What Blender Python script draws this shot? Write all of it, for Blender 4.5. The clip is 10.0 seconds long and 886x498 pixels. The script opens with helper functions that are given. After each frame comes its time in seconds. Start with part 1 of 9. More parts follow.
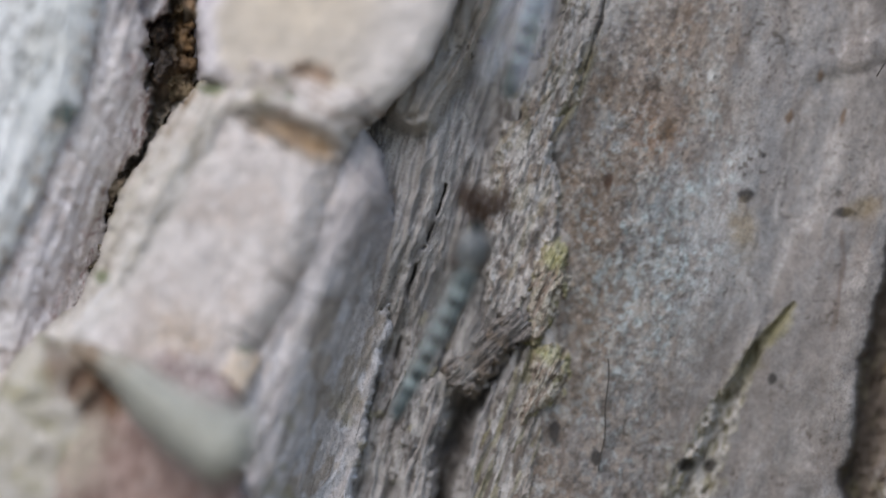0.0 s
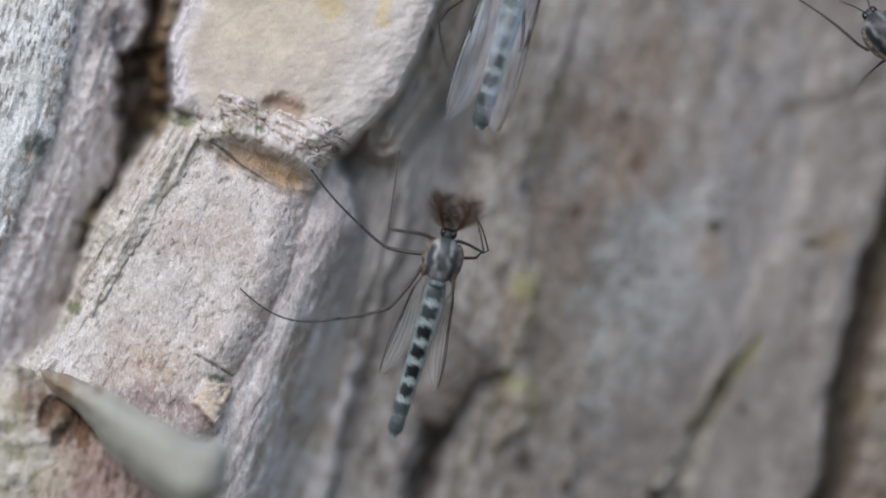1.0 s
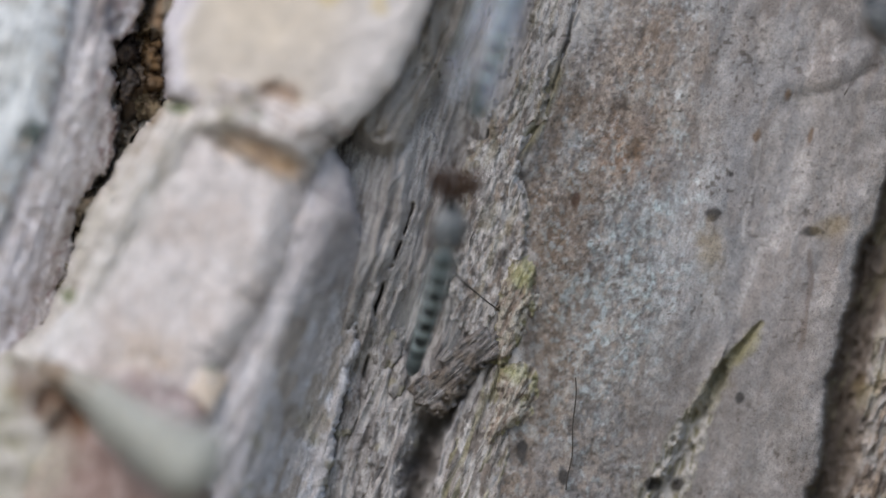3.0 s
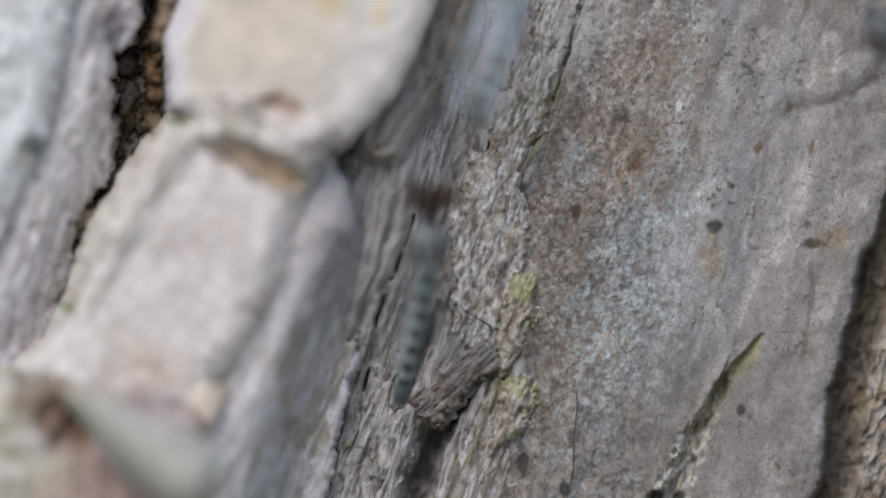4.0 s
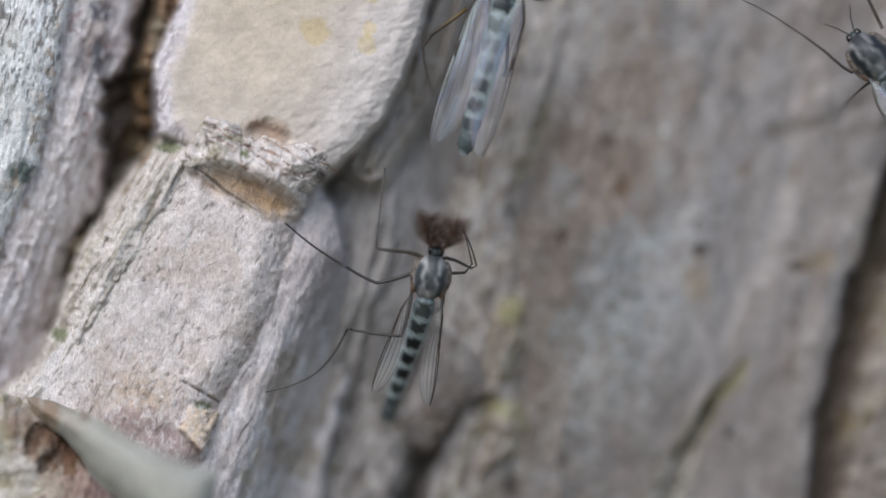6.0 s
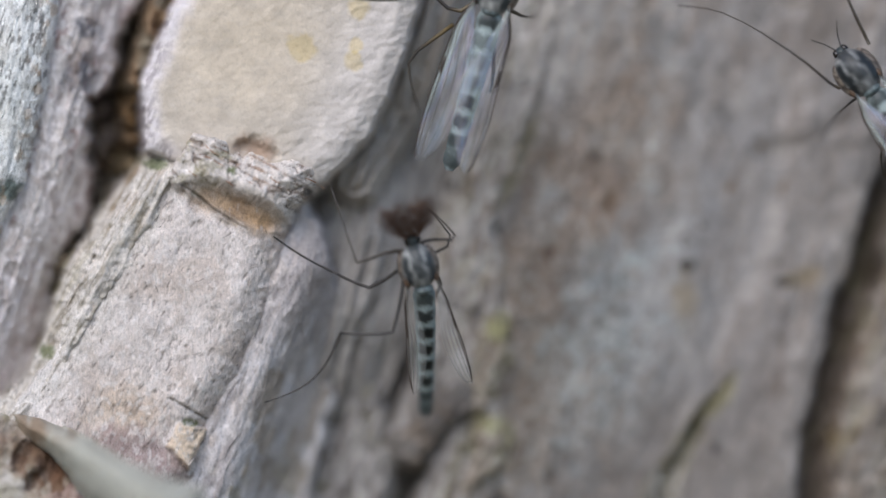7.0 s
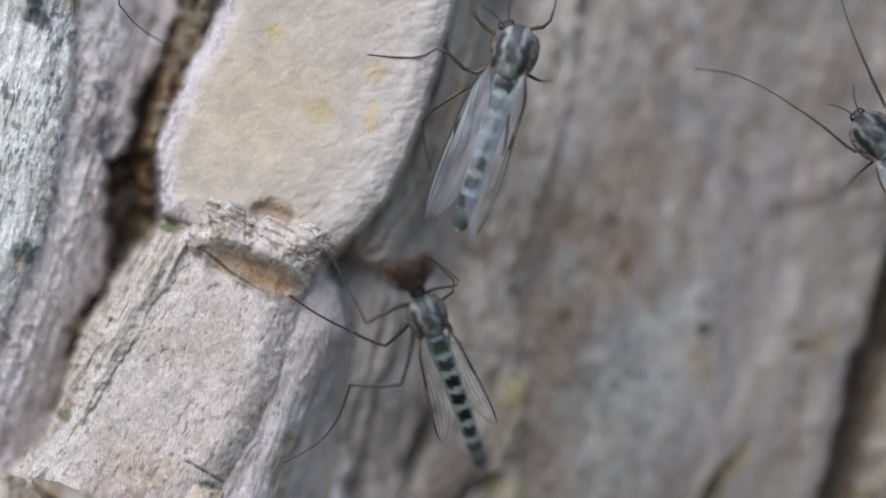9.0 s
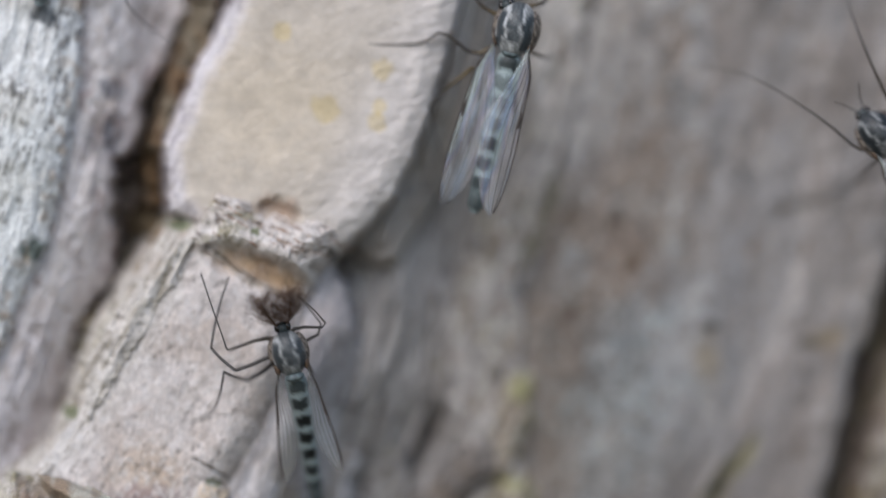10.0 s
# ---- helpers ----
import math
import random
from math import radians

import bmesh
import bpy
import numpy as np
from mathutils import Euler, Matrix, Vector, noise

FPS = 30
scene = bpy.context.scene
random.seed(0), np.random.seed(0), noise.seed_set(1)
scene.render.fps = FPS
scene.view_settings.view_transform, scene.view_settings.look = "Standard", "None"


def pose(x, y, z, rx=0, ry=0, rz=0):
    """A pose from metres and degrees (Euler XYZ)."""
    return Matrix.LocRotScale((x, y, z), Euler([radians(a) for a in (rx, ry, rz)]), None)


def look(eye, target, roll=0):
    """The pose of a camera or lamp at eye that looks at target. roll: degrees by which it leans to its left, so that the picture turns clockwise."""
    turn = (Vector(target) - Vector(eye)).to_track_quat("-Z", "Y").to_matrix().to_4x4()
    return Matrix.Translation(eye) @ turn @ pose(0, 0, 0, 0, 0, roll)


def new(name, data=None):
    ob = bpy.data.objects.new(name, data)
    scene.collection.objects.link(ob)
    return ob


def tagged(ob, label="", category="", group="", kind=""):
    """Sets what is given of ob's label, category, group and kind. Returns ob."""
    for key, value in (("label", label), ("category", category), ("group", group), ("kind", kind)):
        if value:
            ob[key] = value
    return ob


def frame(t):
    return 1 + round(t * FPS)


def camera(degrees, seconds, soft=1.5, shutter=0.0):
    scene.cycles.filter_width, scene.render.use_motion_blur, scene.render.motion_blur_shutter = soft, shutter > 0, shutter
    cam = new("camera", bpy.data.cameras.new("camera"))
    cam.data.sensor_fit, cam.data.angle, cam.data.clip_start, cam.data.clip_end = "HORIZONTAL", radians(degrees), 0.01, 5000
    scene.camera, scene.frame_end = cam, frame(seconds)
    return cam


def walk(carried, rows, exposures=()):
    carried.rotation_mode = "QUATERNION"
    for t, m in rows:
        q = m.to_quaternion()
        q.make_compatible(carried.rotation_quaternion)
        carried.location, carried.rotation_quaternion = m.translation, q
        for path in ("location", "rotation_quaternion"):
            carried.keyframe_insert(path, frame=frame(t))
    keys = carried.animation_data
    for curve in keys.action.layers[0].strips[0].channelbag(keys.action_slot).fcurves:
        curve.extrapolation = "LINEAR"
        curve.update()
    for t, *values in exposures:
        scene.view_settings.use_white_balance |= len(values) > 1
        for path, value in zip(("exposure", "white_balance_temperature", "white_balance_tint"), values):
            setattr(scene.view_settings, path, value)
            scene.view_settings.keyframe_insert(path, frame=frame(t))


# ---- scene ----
# All sizes below are worked out in millimetres and put into metres by MM.
MM = 0.001
PX = 0.026          # millimetres per plan unit on the plane of the insects
REACH = 933.8       # millimetres from the lens to that plane

cam = camera(2.5162, 10.0, soft=1.5, shutter=0.5)
cam.data.dof.use_dof = True
cam.data.dof.focus_distance = REACH * MM
cam.data.dof.aperture_fstop = 7.4
walk(cam, [
    (0.00, pose(0, -0.929070, 0, 89.91150, 0, 0.08412) @ pose(0, 0, 0, 0, 0, 0.0000)),
    (0.10, pose(0, -0.930740, 0, 89.92036, 0, 0.07119) @ pose(0, 0, 0, 0, 0, 0.0025)),
    (0.20, pose(0, -0.933740, 0, 89.92921, 0, 0.05825) @ pose(0, 0, 0, 0, 0, 0.0051)),
    (0.50, pose(0, -0.933740, 0, 89.95577, 0, 0.01945) @ pose(0, 0, 0, 0, 0, 0.0127)),
    (1.00, pose(0, -0.933740, 0, 89.99868, 0, -0.00058) @ pose(0, 0, 0, 0, 0, -0.0000)),
    (1.50, pose(0, -0.933740, 0, 90.00332, 0, -0.00976) @ pose(0, 0, 0, 0, 0, -0.0016)),
    (2.00, pose(0, -0.933740, 0, 89.98773, 0, -0.00678) @ pose(0, 0, 0, 0, 0, -0.0002)),
    (2.20, pose(0, -0.933740, 0, 89.98318, 0, -0.00717) @ pose(0, 0, 0, 0, 0, -0.0002)),
    (2.60, pose(0, -0.933740, 0, 89.97409, 0, -0.00796) @ pose(0, 0, 0, 0, 0, -0.0001)),
    (2.85, pose(0, -0.930740, 0, 89.96841, 0, -0.00844) @ pose(0, 0, 0, 0, 0, -0.0001)),
    (3.10, pose(0, -0.927740, 0, 89.96272, 0, -0.00893) @ pose(0, 0, 0, 0, 0, -0.0001)),
    (3.30, pose(0, -0.927740, 0, 89.95818, 0, -0.00932) @ pose(0, 0, 0, 0, 0, -0.0000)),
    (3.50, pose(0, -0.927740, 0, 89.95363, 0, -0.00971) @ pose(0, 0, 0, 0, 0, 0.0000)),
    (4.00, pose(0, -0.927740, 0, 89.99998, 0, -0.00632) @ pose(0, 0, 0, 0, 0, -0.0500)),
    (4.30, pose(0, -0.927740, 0, 90.00366, 0, -0.02978) @ pose(0, 0, 0, 0, 0, -0.3223)),
    (4.40, pose(0, -0.929740, 0, 90.00488, 0, -0.03760) @ pose(0, 0, 0, 0, 0, -0.4131)),
    (4.50, pose(0, -0.933740, 0, 90.00611, 0, -0.04542) @ pose(0, 0, 0, 0, 0, -0.5039)),
    (5.00, pose(0, -0.933740, 0, 90.01450, 0, 0.01899) @ pose(0, 0, 0, 0, 0, -0.4069)),
    (5.50, pose(0, -0.933740, 0, 90.04640, 0, -0.02182) @ pose(0, 0, 0, 0, 0, -0.2828)),
    (5.70, pose(0, -0.933740, 0, 90.05565, 0, -0.02947) @ pose(0, 0, 0, 0, 0, -0.3029)),
    (6.20, pose(0, -0.933740, 0, 90.07878, 0, -0.04859) @ pose(0, 0, 0, 0, 0, -0.3531)),
    (6.80, pose(0, -0.933740, 0, 90.10653, 0, -0.07154) @ pose(0, 0, 0, 0, 0, -0.4135)),
    (7.00, pose(0, -0.933740, 0, 90.11578, 0, -0.07919) @ pose(0, 0, 0, 0, 0, -0.4336)),
    (7.20, pose(0, -0.933740, 0, 90.12255, 0, -0.07332) @ pose(0, 0, 0, 0, 0, -0.4001)),
    (7.30, pose(0, -0.929740, 0, 90.12593, 0, -0.07039) @ pose(0, 0, 0, 0, 0, -0.3834)),
    (7.40, pose(0, -0.927240, 0, 90.12932, 0, -0.06746) @ pose(0, 0, 0, 0, 0, -0.3667)),
    (7.50, pose(0, -0.927240, 0, 90.13270, 0, -0.06453) @ pose(0, 0, 0, 0, 0, -0.3500)),
    (8.00, pose(0, -0.927240, 0, 90.25640, 0, -0.02598) @ pose(0, 0, 0, 0, 0, -0.3500)),
    (8.30, pose(0, -0.927240, 0, 90.28250, 0, -0.02298) @ pose(0, 0, 0, 0, 0, -0.3261)),
    (8.40, pose(0, -0.929740, 0, 90.29120, 0, -0.02198) @ pose(0, 0, 0, 0, 0, -0.3182)),
    (8.50, pose(0, -0.933740, 0, 90.29990, 0, -0.02098) @ pose(0, 0, 0, 0, 0, -0.3102)),
    (9.00, pose(0, -0.933740, 0, 90.29609, 0, -0.03275) @ pose(0, 0, 0, 0, 0, -0.4270)),
    (9.50, pose(0, -0.933740, 0, 90.29366, 0, -0.02479) @ pose(0, 0, 0, 0, 0, -0.4415)),
    (9.60, pose(0, -0.933740, 0, 90.29273, 0, -0.02276) @ pose(0, 0, 0, 0, 0, -0.4280)),
    (9.70, pose(0, -0.933740, 0, 90.29179, 0, -0.02074) @ pose(0, 0, 0, 0, 0, -0.4145)),
    (9.80, pose(0, -0.935940, 0, 90.29085, 0, -0.01872) @ pose(0, 0, 0, 0, 0, -0.4011)),
    (9.90, pose(0, -0.935940, 0, 90.28991, 0, -0.01669) @ pose(0, 0, 0, 0, 0, -0.3876)),
    (10.00, pose(0, -0.935940, 0, 90.28897, 0, -0.01467) @ pose(0, 0, 0, 0, 0, -0.3741)),
], exposures=[(0.0, 0.10), (1.0, 0.11), (2.2, 0.13), (3.5, 0.20), (4.3, 0.20), (4.5, 0.13), (5.7, 0.14), (7.2, 0.17), (7.5, 0.21), (8.2, 0.20), (8.6, 0.10), (10.0, 0.06)])

# ---- daylight under a bright overcast sky ----
world = bpy.data.worlds.new("overcast_sky")
scene.world = world
world.use_nodes = True
wn = world.node_tree.nodes
sky = wn.new("ShaderNodeTexSky")
sky.sky_type = "NISHITA"
sky.sun_disc = False
sky.sun_elevation = radians(48)
sky.sun_rotation = radians(215)
sky.air_density = 1.0
sky.dust_density = 1.5
wn["Background"].inputs["Strength"].default_value = 0.18
world.node_tree.links.new(sky.outputs[0], wn["Background"].inputs["Color"])

sun_data = bpy.data.lights.new("sun", "SUN")
sun_data.energy = 1.45
sun_data.angle = radians(35)
sun_data.color = (1.0, 0.972, 0.975)
sun = new("sun", sun_data)
sun.matrix_world = look((-0.5, -1.6, 1.25), (0, 0, 0))


# ---- noise on arrays ----
def lattice(ix, iy, seed):
    h = (ix * 374761393 + iy * 668265263 + seed * 1442695041) & 0x7FFFFFFF
    h = ((h ^ (h >> 13)) * 1274126177) & 0x7FFFFFFF
    h = h ^ (h >> 16)
    return (h & 0xFFFF) / 65535.0


def value_noise(x, y, seed=0):
    xf, yf = np.floor(x), np.floor(y)
    ix, iy = xf.astype(np.int64), yf.astype(np.int64)
    fx, fy = x - xf, y - yf
    fx, fy = fx * fx * (3 - 2 * fx), fy * fy * (3 - 2 * fy)
    a, b = lattice(ix, iy, seed), lattice(ix + 1, iy, seed)
    c, d = lattice(ix, iy + 1, seed), lattice(ix + 1, iy + 1, seed)
    return (a + (b - a) * fx) * (1 - fy) + (c + (d - c) * fx) * fy


def fbm(x, y, octaves=4, seed=0, gain=0.5):
    """Fractal noise from 0 to 1."""
    total, size, amount = 0.0, 1.0, 0.0
    for o in range(octaves):
        total = total + size * value_noise(x * 2 ** o + 17.3 * o, y * 2 ** o - 9.1 * o, seed + o)
        amount += size
        size *= gain
    return total / amount


def ridged(x, y, octaves=3, seed=0):
    return 1 - np.abs(2 * fbm(x, y, octaves, seed, 0.55) - 1)


def smooth(a, b, x):
    k = np.clip((x - a) / (b - a), 0, 1)
    return k * k * (3 - 2 * k)


def mix(a, b, k):
    return a + (b - a) * k


def inside(u, v, polygon):
    """Signed distance to a polygon's outline, in plan units, positive inside."""
    best = np.full(u.shape, 1e9)
    wind = np.zeros(u.shape, bool)
    n = len(polygon)
    for i in range(n):
        (x0, y0), (x1, y1) = polygon[i], polygon[(i + 1) % n]
        dx, dy = x1 - x0, y1 - y0
        k = np.clip(((u - x0) * dx + (v - y0) * dy) / (dx * dx + dy * dy), 0, 1)
        best = np.minimum(best, np.hypot(u - x0 - k * dx, v - y0 - k * dy))
        if dy != 0:
            cross = ((v >= y0) != (v >= y1)) & (u < x0 + (v - y0) * dx / dy)
            wind ^= cross
    return np.where(wind, best, -best)


def line(u, v, points):
    """Distance to a broken line, and the signed side of it (positive on its right as it runs down)."""
    best = np.full(u.shape, 1e9)
    along = np.zeros(u.shape)
    run = 0.0
    for (x0, y0), (x1, y1) in zip(points, points[1:]):
        dx, dy = x1 - x0, y1 - y0
        size = math.hypot(dx, dy)
        k = np.clip(((u - x0) * dx + (v - y0) * dy) / (size * size), 0, 1)
        d = np.hypot(u - x0 - k * dx, v - y0 - k * dy)
        along = np.where(d < best, run + k * size, along)
        best = np.minimum(best, d)
        run += size
    return best, along / run


def blot(u, v, cu, cv, ru, rv, turn=0.0, soft=0.5, rough=0.0, seed=0):
    """A soft-edged oval mask with a ragged outline."""
    c, s = math.cos(radians(turn)), math.sin(radians(turn))
    a, b = ((u - cu) * c + (v - cv) * s) / ru, (-(u - cu) * s + (v - cv) * c) / rv
    r = np.hypot(a, b)
    if rough:
        r = r + rough * (fbm(u / (0.5 * ru + 2), v / (0.5 * ru + 2), 3, seed) - 0.5) * 2
    return smooth(1 + soft, 1 - soft, r)


def fibres(u, v, lean):
    """Plan turned so that the second axis runs along the grain, which leans by that many degrees from upright."""
    c, s = math.cos(radians(lean)), math.sin(radians(lean))
    return u * c + v * s, -u * s + v * c


# ---- materials ----
def node(nt, kind, **values):
    n = nt.nodes.new(kind)
    for k, val in values.items():
        n.inputs[k].default_value = val
    return n


def bark_material(name, lean, fibre=1.0, speck=0.5, bump=0.6, roughness=0.85, stretch=7.0, fine=9000.0):
    """Painted by the mesh's own colour layer, broken up by grain along the fibres and by specks, with fine relief."""
    m = bpy.data.materials.new(name)
    m.use_nodes = True
    nt = m.node_tree
    bsdf = nt.nodes["Principled BSDF"]
    bsdf.inputs["Roughness"].default_value = roughness
    bsdf.inputs["Specular IOR Level"].default_value = 0.25
    col = nt.nodes.new("ShaderNodeAttribute")
    col.attribute_name = "tone"
    tc = nt.nodes.new("ShaderNodeTexCoord")
    mp = nt.nodes.new("ShaderNodeMapping")
    mp.inputs["Rotation"].default_value = (0, radians(-lean), 0)
    mp.inputs["Scale"].default_value = (1.0, 1.0, 1.0 / stretch)
    nt.links.new(tc.outputs["Object"], mp.inputs["Vector"])
    grain = node(nt, "ShaderNodeTexNoise", Scale=fine, Detail=5.0, Roughness=0.65)
    nt.links.new(mp.outputs[0], grain.inputs["Vector"])
    pits = node(nt, "ShaderNodeTexNoise", Scale=fine * 1.1, Detail=4.0, Roughness=0.6)
    nt.links.new(tc.outputs["Object"], pits.inputs["Vector"])
    broad = node(nt, "ShaderNodeTexNoise", Scale=fine * 0.12, Detail=3.0, Roughness=0.6)
    nt.links.new(tc.outputs["Object"], broad.inputs["Vector"])

    def ramp(src, lo, hi, a, b):
        r = node(nt, "ShaderNodeMapRange", **{"From Min": lo, "From Max": hi, "To Min": a, "To Max": b})
        nt.links.new(src, r.inputs["Value"])
        return r.outputs[0]

    def times(a, b):
        x = nt.nodes.new("ShaderNodeMath")
        x.operation = "MULTIPLY"
        nt.links.new(a, x.inputs[0])
        nt.links.new(b, x.inputs[1])
        return x.outputs[0]

    k1 = ramp(grain.outputs["Fac"], 0.3, 0.7, 1 - 0.45 * fibre, 1 + 0.35 * fibre)
    k2 = ramp(pits.outputs["Fac"], 0.34, 0.5, 1 - 0.6 * speck, 1.06)
    k3 = ramp(broad.outputs["Fac"], 0.3, 0.7, 0.85, 1.13)
    k = times(times(k1, k2), k3)
    scale = nt.nodes.new("ShaderNodeVectorMath")
    scale.operation = "SCALE"
    nt.links.new(col.outputs["Color"], scale.inputs[0])
    nt.links.new(k, scale.inputs["Scale"])
    nt.links.new(scale.outputs[0], bsdf.inputs["Base Color"])
    total = nt.nodes.new("ShaderNodeMath")
    total.operation = "ADD"
    nt.links.new(grain.outputs["Fac"], total.inputs[0])
    nt.links.new(pits.outputs["Fac"], total.inputs[1])
    bp = node(nt, "ShaderNodeBump", Strength=bump, Distance=0.00012)
    nt.links.new(total.outputs[0], bp.inputs["Height"])
    nt.links.new(bp.outputs[0], bsdf.inputs["Normal"])
    return m


def plain_material(name, color, roughness=0.5, spec=0.4, noise_amount=0.3, scale=14000.0, alpha=1.0, coat=0.0, film=0.0, metallic=0.0):
    m = bpy.data.materials.new(name)
    m.use_nodes = True
    nt = m.node_tree
    bsdf = nt.nodes["Principled BSDF"]
    bsdf.inputs["Roughness"].default_value = roughness
    bsdf.inputs["Specular IOR Level"].default_value = spec
    bsdf.inputs["Alpha"].default_value = alpha
    bsdf.inputs["Coat Weight"].default_value = coat
    bsdf.inputs["Metallic"].default_value = metallic
    if film:
        bsdf.inputs["Thin Film Thickness"].default_value = film
        bsdf.inputs["Thin Film IOR"].default_value = 1.5
    tc = nt.nodes.new("ShaderNodeTexCoord")
    tex = node(nt, "ShaderNodeTexNoise", Scale=scale, Detail=3.0)
    nt.links.new(tc.outputs["Object"], tex.inputs["Vector"])
    r = node(nt, "ShaderNodeMapRange", **{"From Min": 0.3, "From Max": 0.7, "To Min": 1 - noise_amount, "To Max": 1 + noise_amount})
    nt.links.new(tex.outputs["Fac"], r.inputs["Value"])
    sc = nt.nodes.new("ShaderNodeVectorMath")
    sc.operation = "SCALE"
    sc.inputs[0].default_value = color
    nt.links.new(r.outputs[0], sc.inputs["Scale"])
    nt.links.new(sc.outputs[0], bsdf.inputs["Base Color"])
    return m


BARK_TRUNK = bark_material("trunk_bark", 17, fibre=0.3, speck=0.5, bump=0.45, stretch=2.0, fine=10500.0)
BARK_STRIP = bark_material("fibrous_bark", 18, fibre=0.55, speck=0.4, bump=0.55, stretch=3.2, fine=9000.0)
BARK_STUB = bark_material("corky_bark", 25, fibre=0.55, speck=0.3, bump=0.55, stretch=3.0, fine=12500.0)
BARK_PALE = bark_material("pale_inner_bark", 70, fibre=0.06, speck=0.05, bump=0.14, stretch=3.0, fine=7000.0)

# base colours, linear
GREY = np.array((0.235, 0.212, 0.195))
DARK = np.array((0.11, 0.09, 0.075))
PALE = np.array((0.60, 0.56, 0.525))
CREAM = np.array((0.535, 0.475, 0.415))
LICHEN = np.array((0.46, 0.50, 0.47))
RUST = np.array((0.32, 0.215, 0.155))
OLIVE = np.array((0.30, 0.27, 0.15))
MOSS = np.array((0.14, 0.17, 0.07))
MAUVE = np.array((0.52, 0.45, 0.47))
SPECK_AND_SHADE = np.array((0.03, 0.027, 0.025))


# ---- the bark ----
def sheet(name, us, vs, height, tone, keep=None, material=None):
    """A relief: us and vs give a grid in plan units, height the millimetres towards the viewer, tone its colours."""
    nu, nv = len(us), len(vs)
    u, v = np.meshgrid(us, vs)
    depth = -height
    k = (REACH + depth) / REACH * PX * MM
    co = np.stack(((u - 784) * k, depth * MM, (441 - v) * k), -1).reshape(-1, 3)
    idx = np.arange(nu * nv).reshape(nv, nu)
    quads = np.stack((idx[1:, :-1], idx[1:, 1:], idx[:-1, 1:], idx[:-1, :-1]), -1).reshape(-1, 4)
    colors = np.concatenate((tone.reshape(-1, 3), np.ones((nu * nv, 1))), 1)
    if keep is not None:
        kq = keep.reshape(-1)[quads].any(1)
        quads = quads[kq]
        used = np.unique(quads)
        remap = np.full(nu * nv, -1)
        remap[used] = np.arange(len(used))
        quads, co, colors = remap[quads], co[used], colors[used]
    me = bpy.data.meshes.new(name)
    me.vertices.add(len(co))
    me.vertices.foreach_set("co", co.astype(np.float32).ravel())
    me.loops.add(len(quads) * 4)
    me.loops.foreach_set("vertex_index", quads.astype(np.int32).ravel())
    me.polygons.add(len(quads))
    me.polygons.foreach_set("loop_start", np.arange(0, len(quads) * 4, 4, dtype=np.int32))
    me.polygons.foreach_set("use_smooth", np.ones(len(quads), bool))
    att = me.color_attributes.new("tone", "FLOAT_COLOR", "POINT")
    att.data.foreach_set("color", np.clip(colors, 0.004, 0.95).astype(np.float32).ravel())
    me.update(calc_edges=True)
    me.validate()
    me.materials.append(material)
    return new(name, me)


def spread(parts):
    """Grid lines from stretches of (start, end, step)."""
    return np.concatenate([np.arange(a, b, s, dtype=float) for a, b, s in parts])


def paint(base, color, mask):
    return base + (color - base) * mask[..., None]


def blank(u, color):
    return np.broadcast_to(color, u.shape + (3,)).copy()


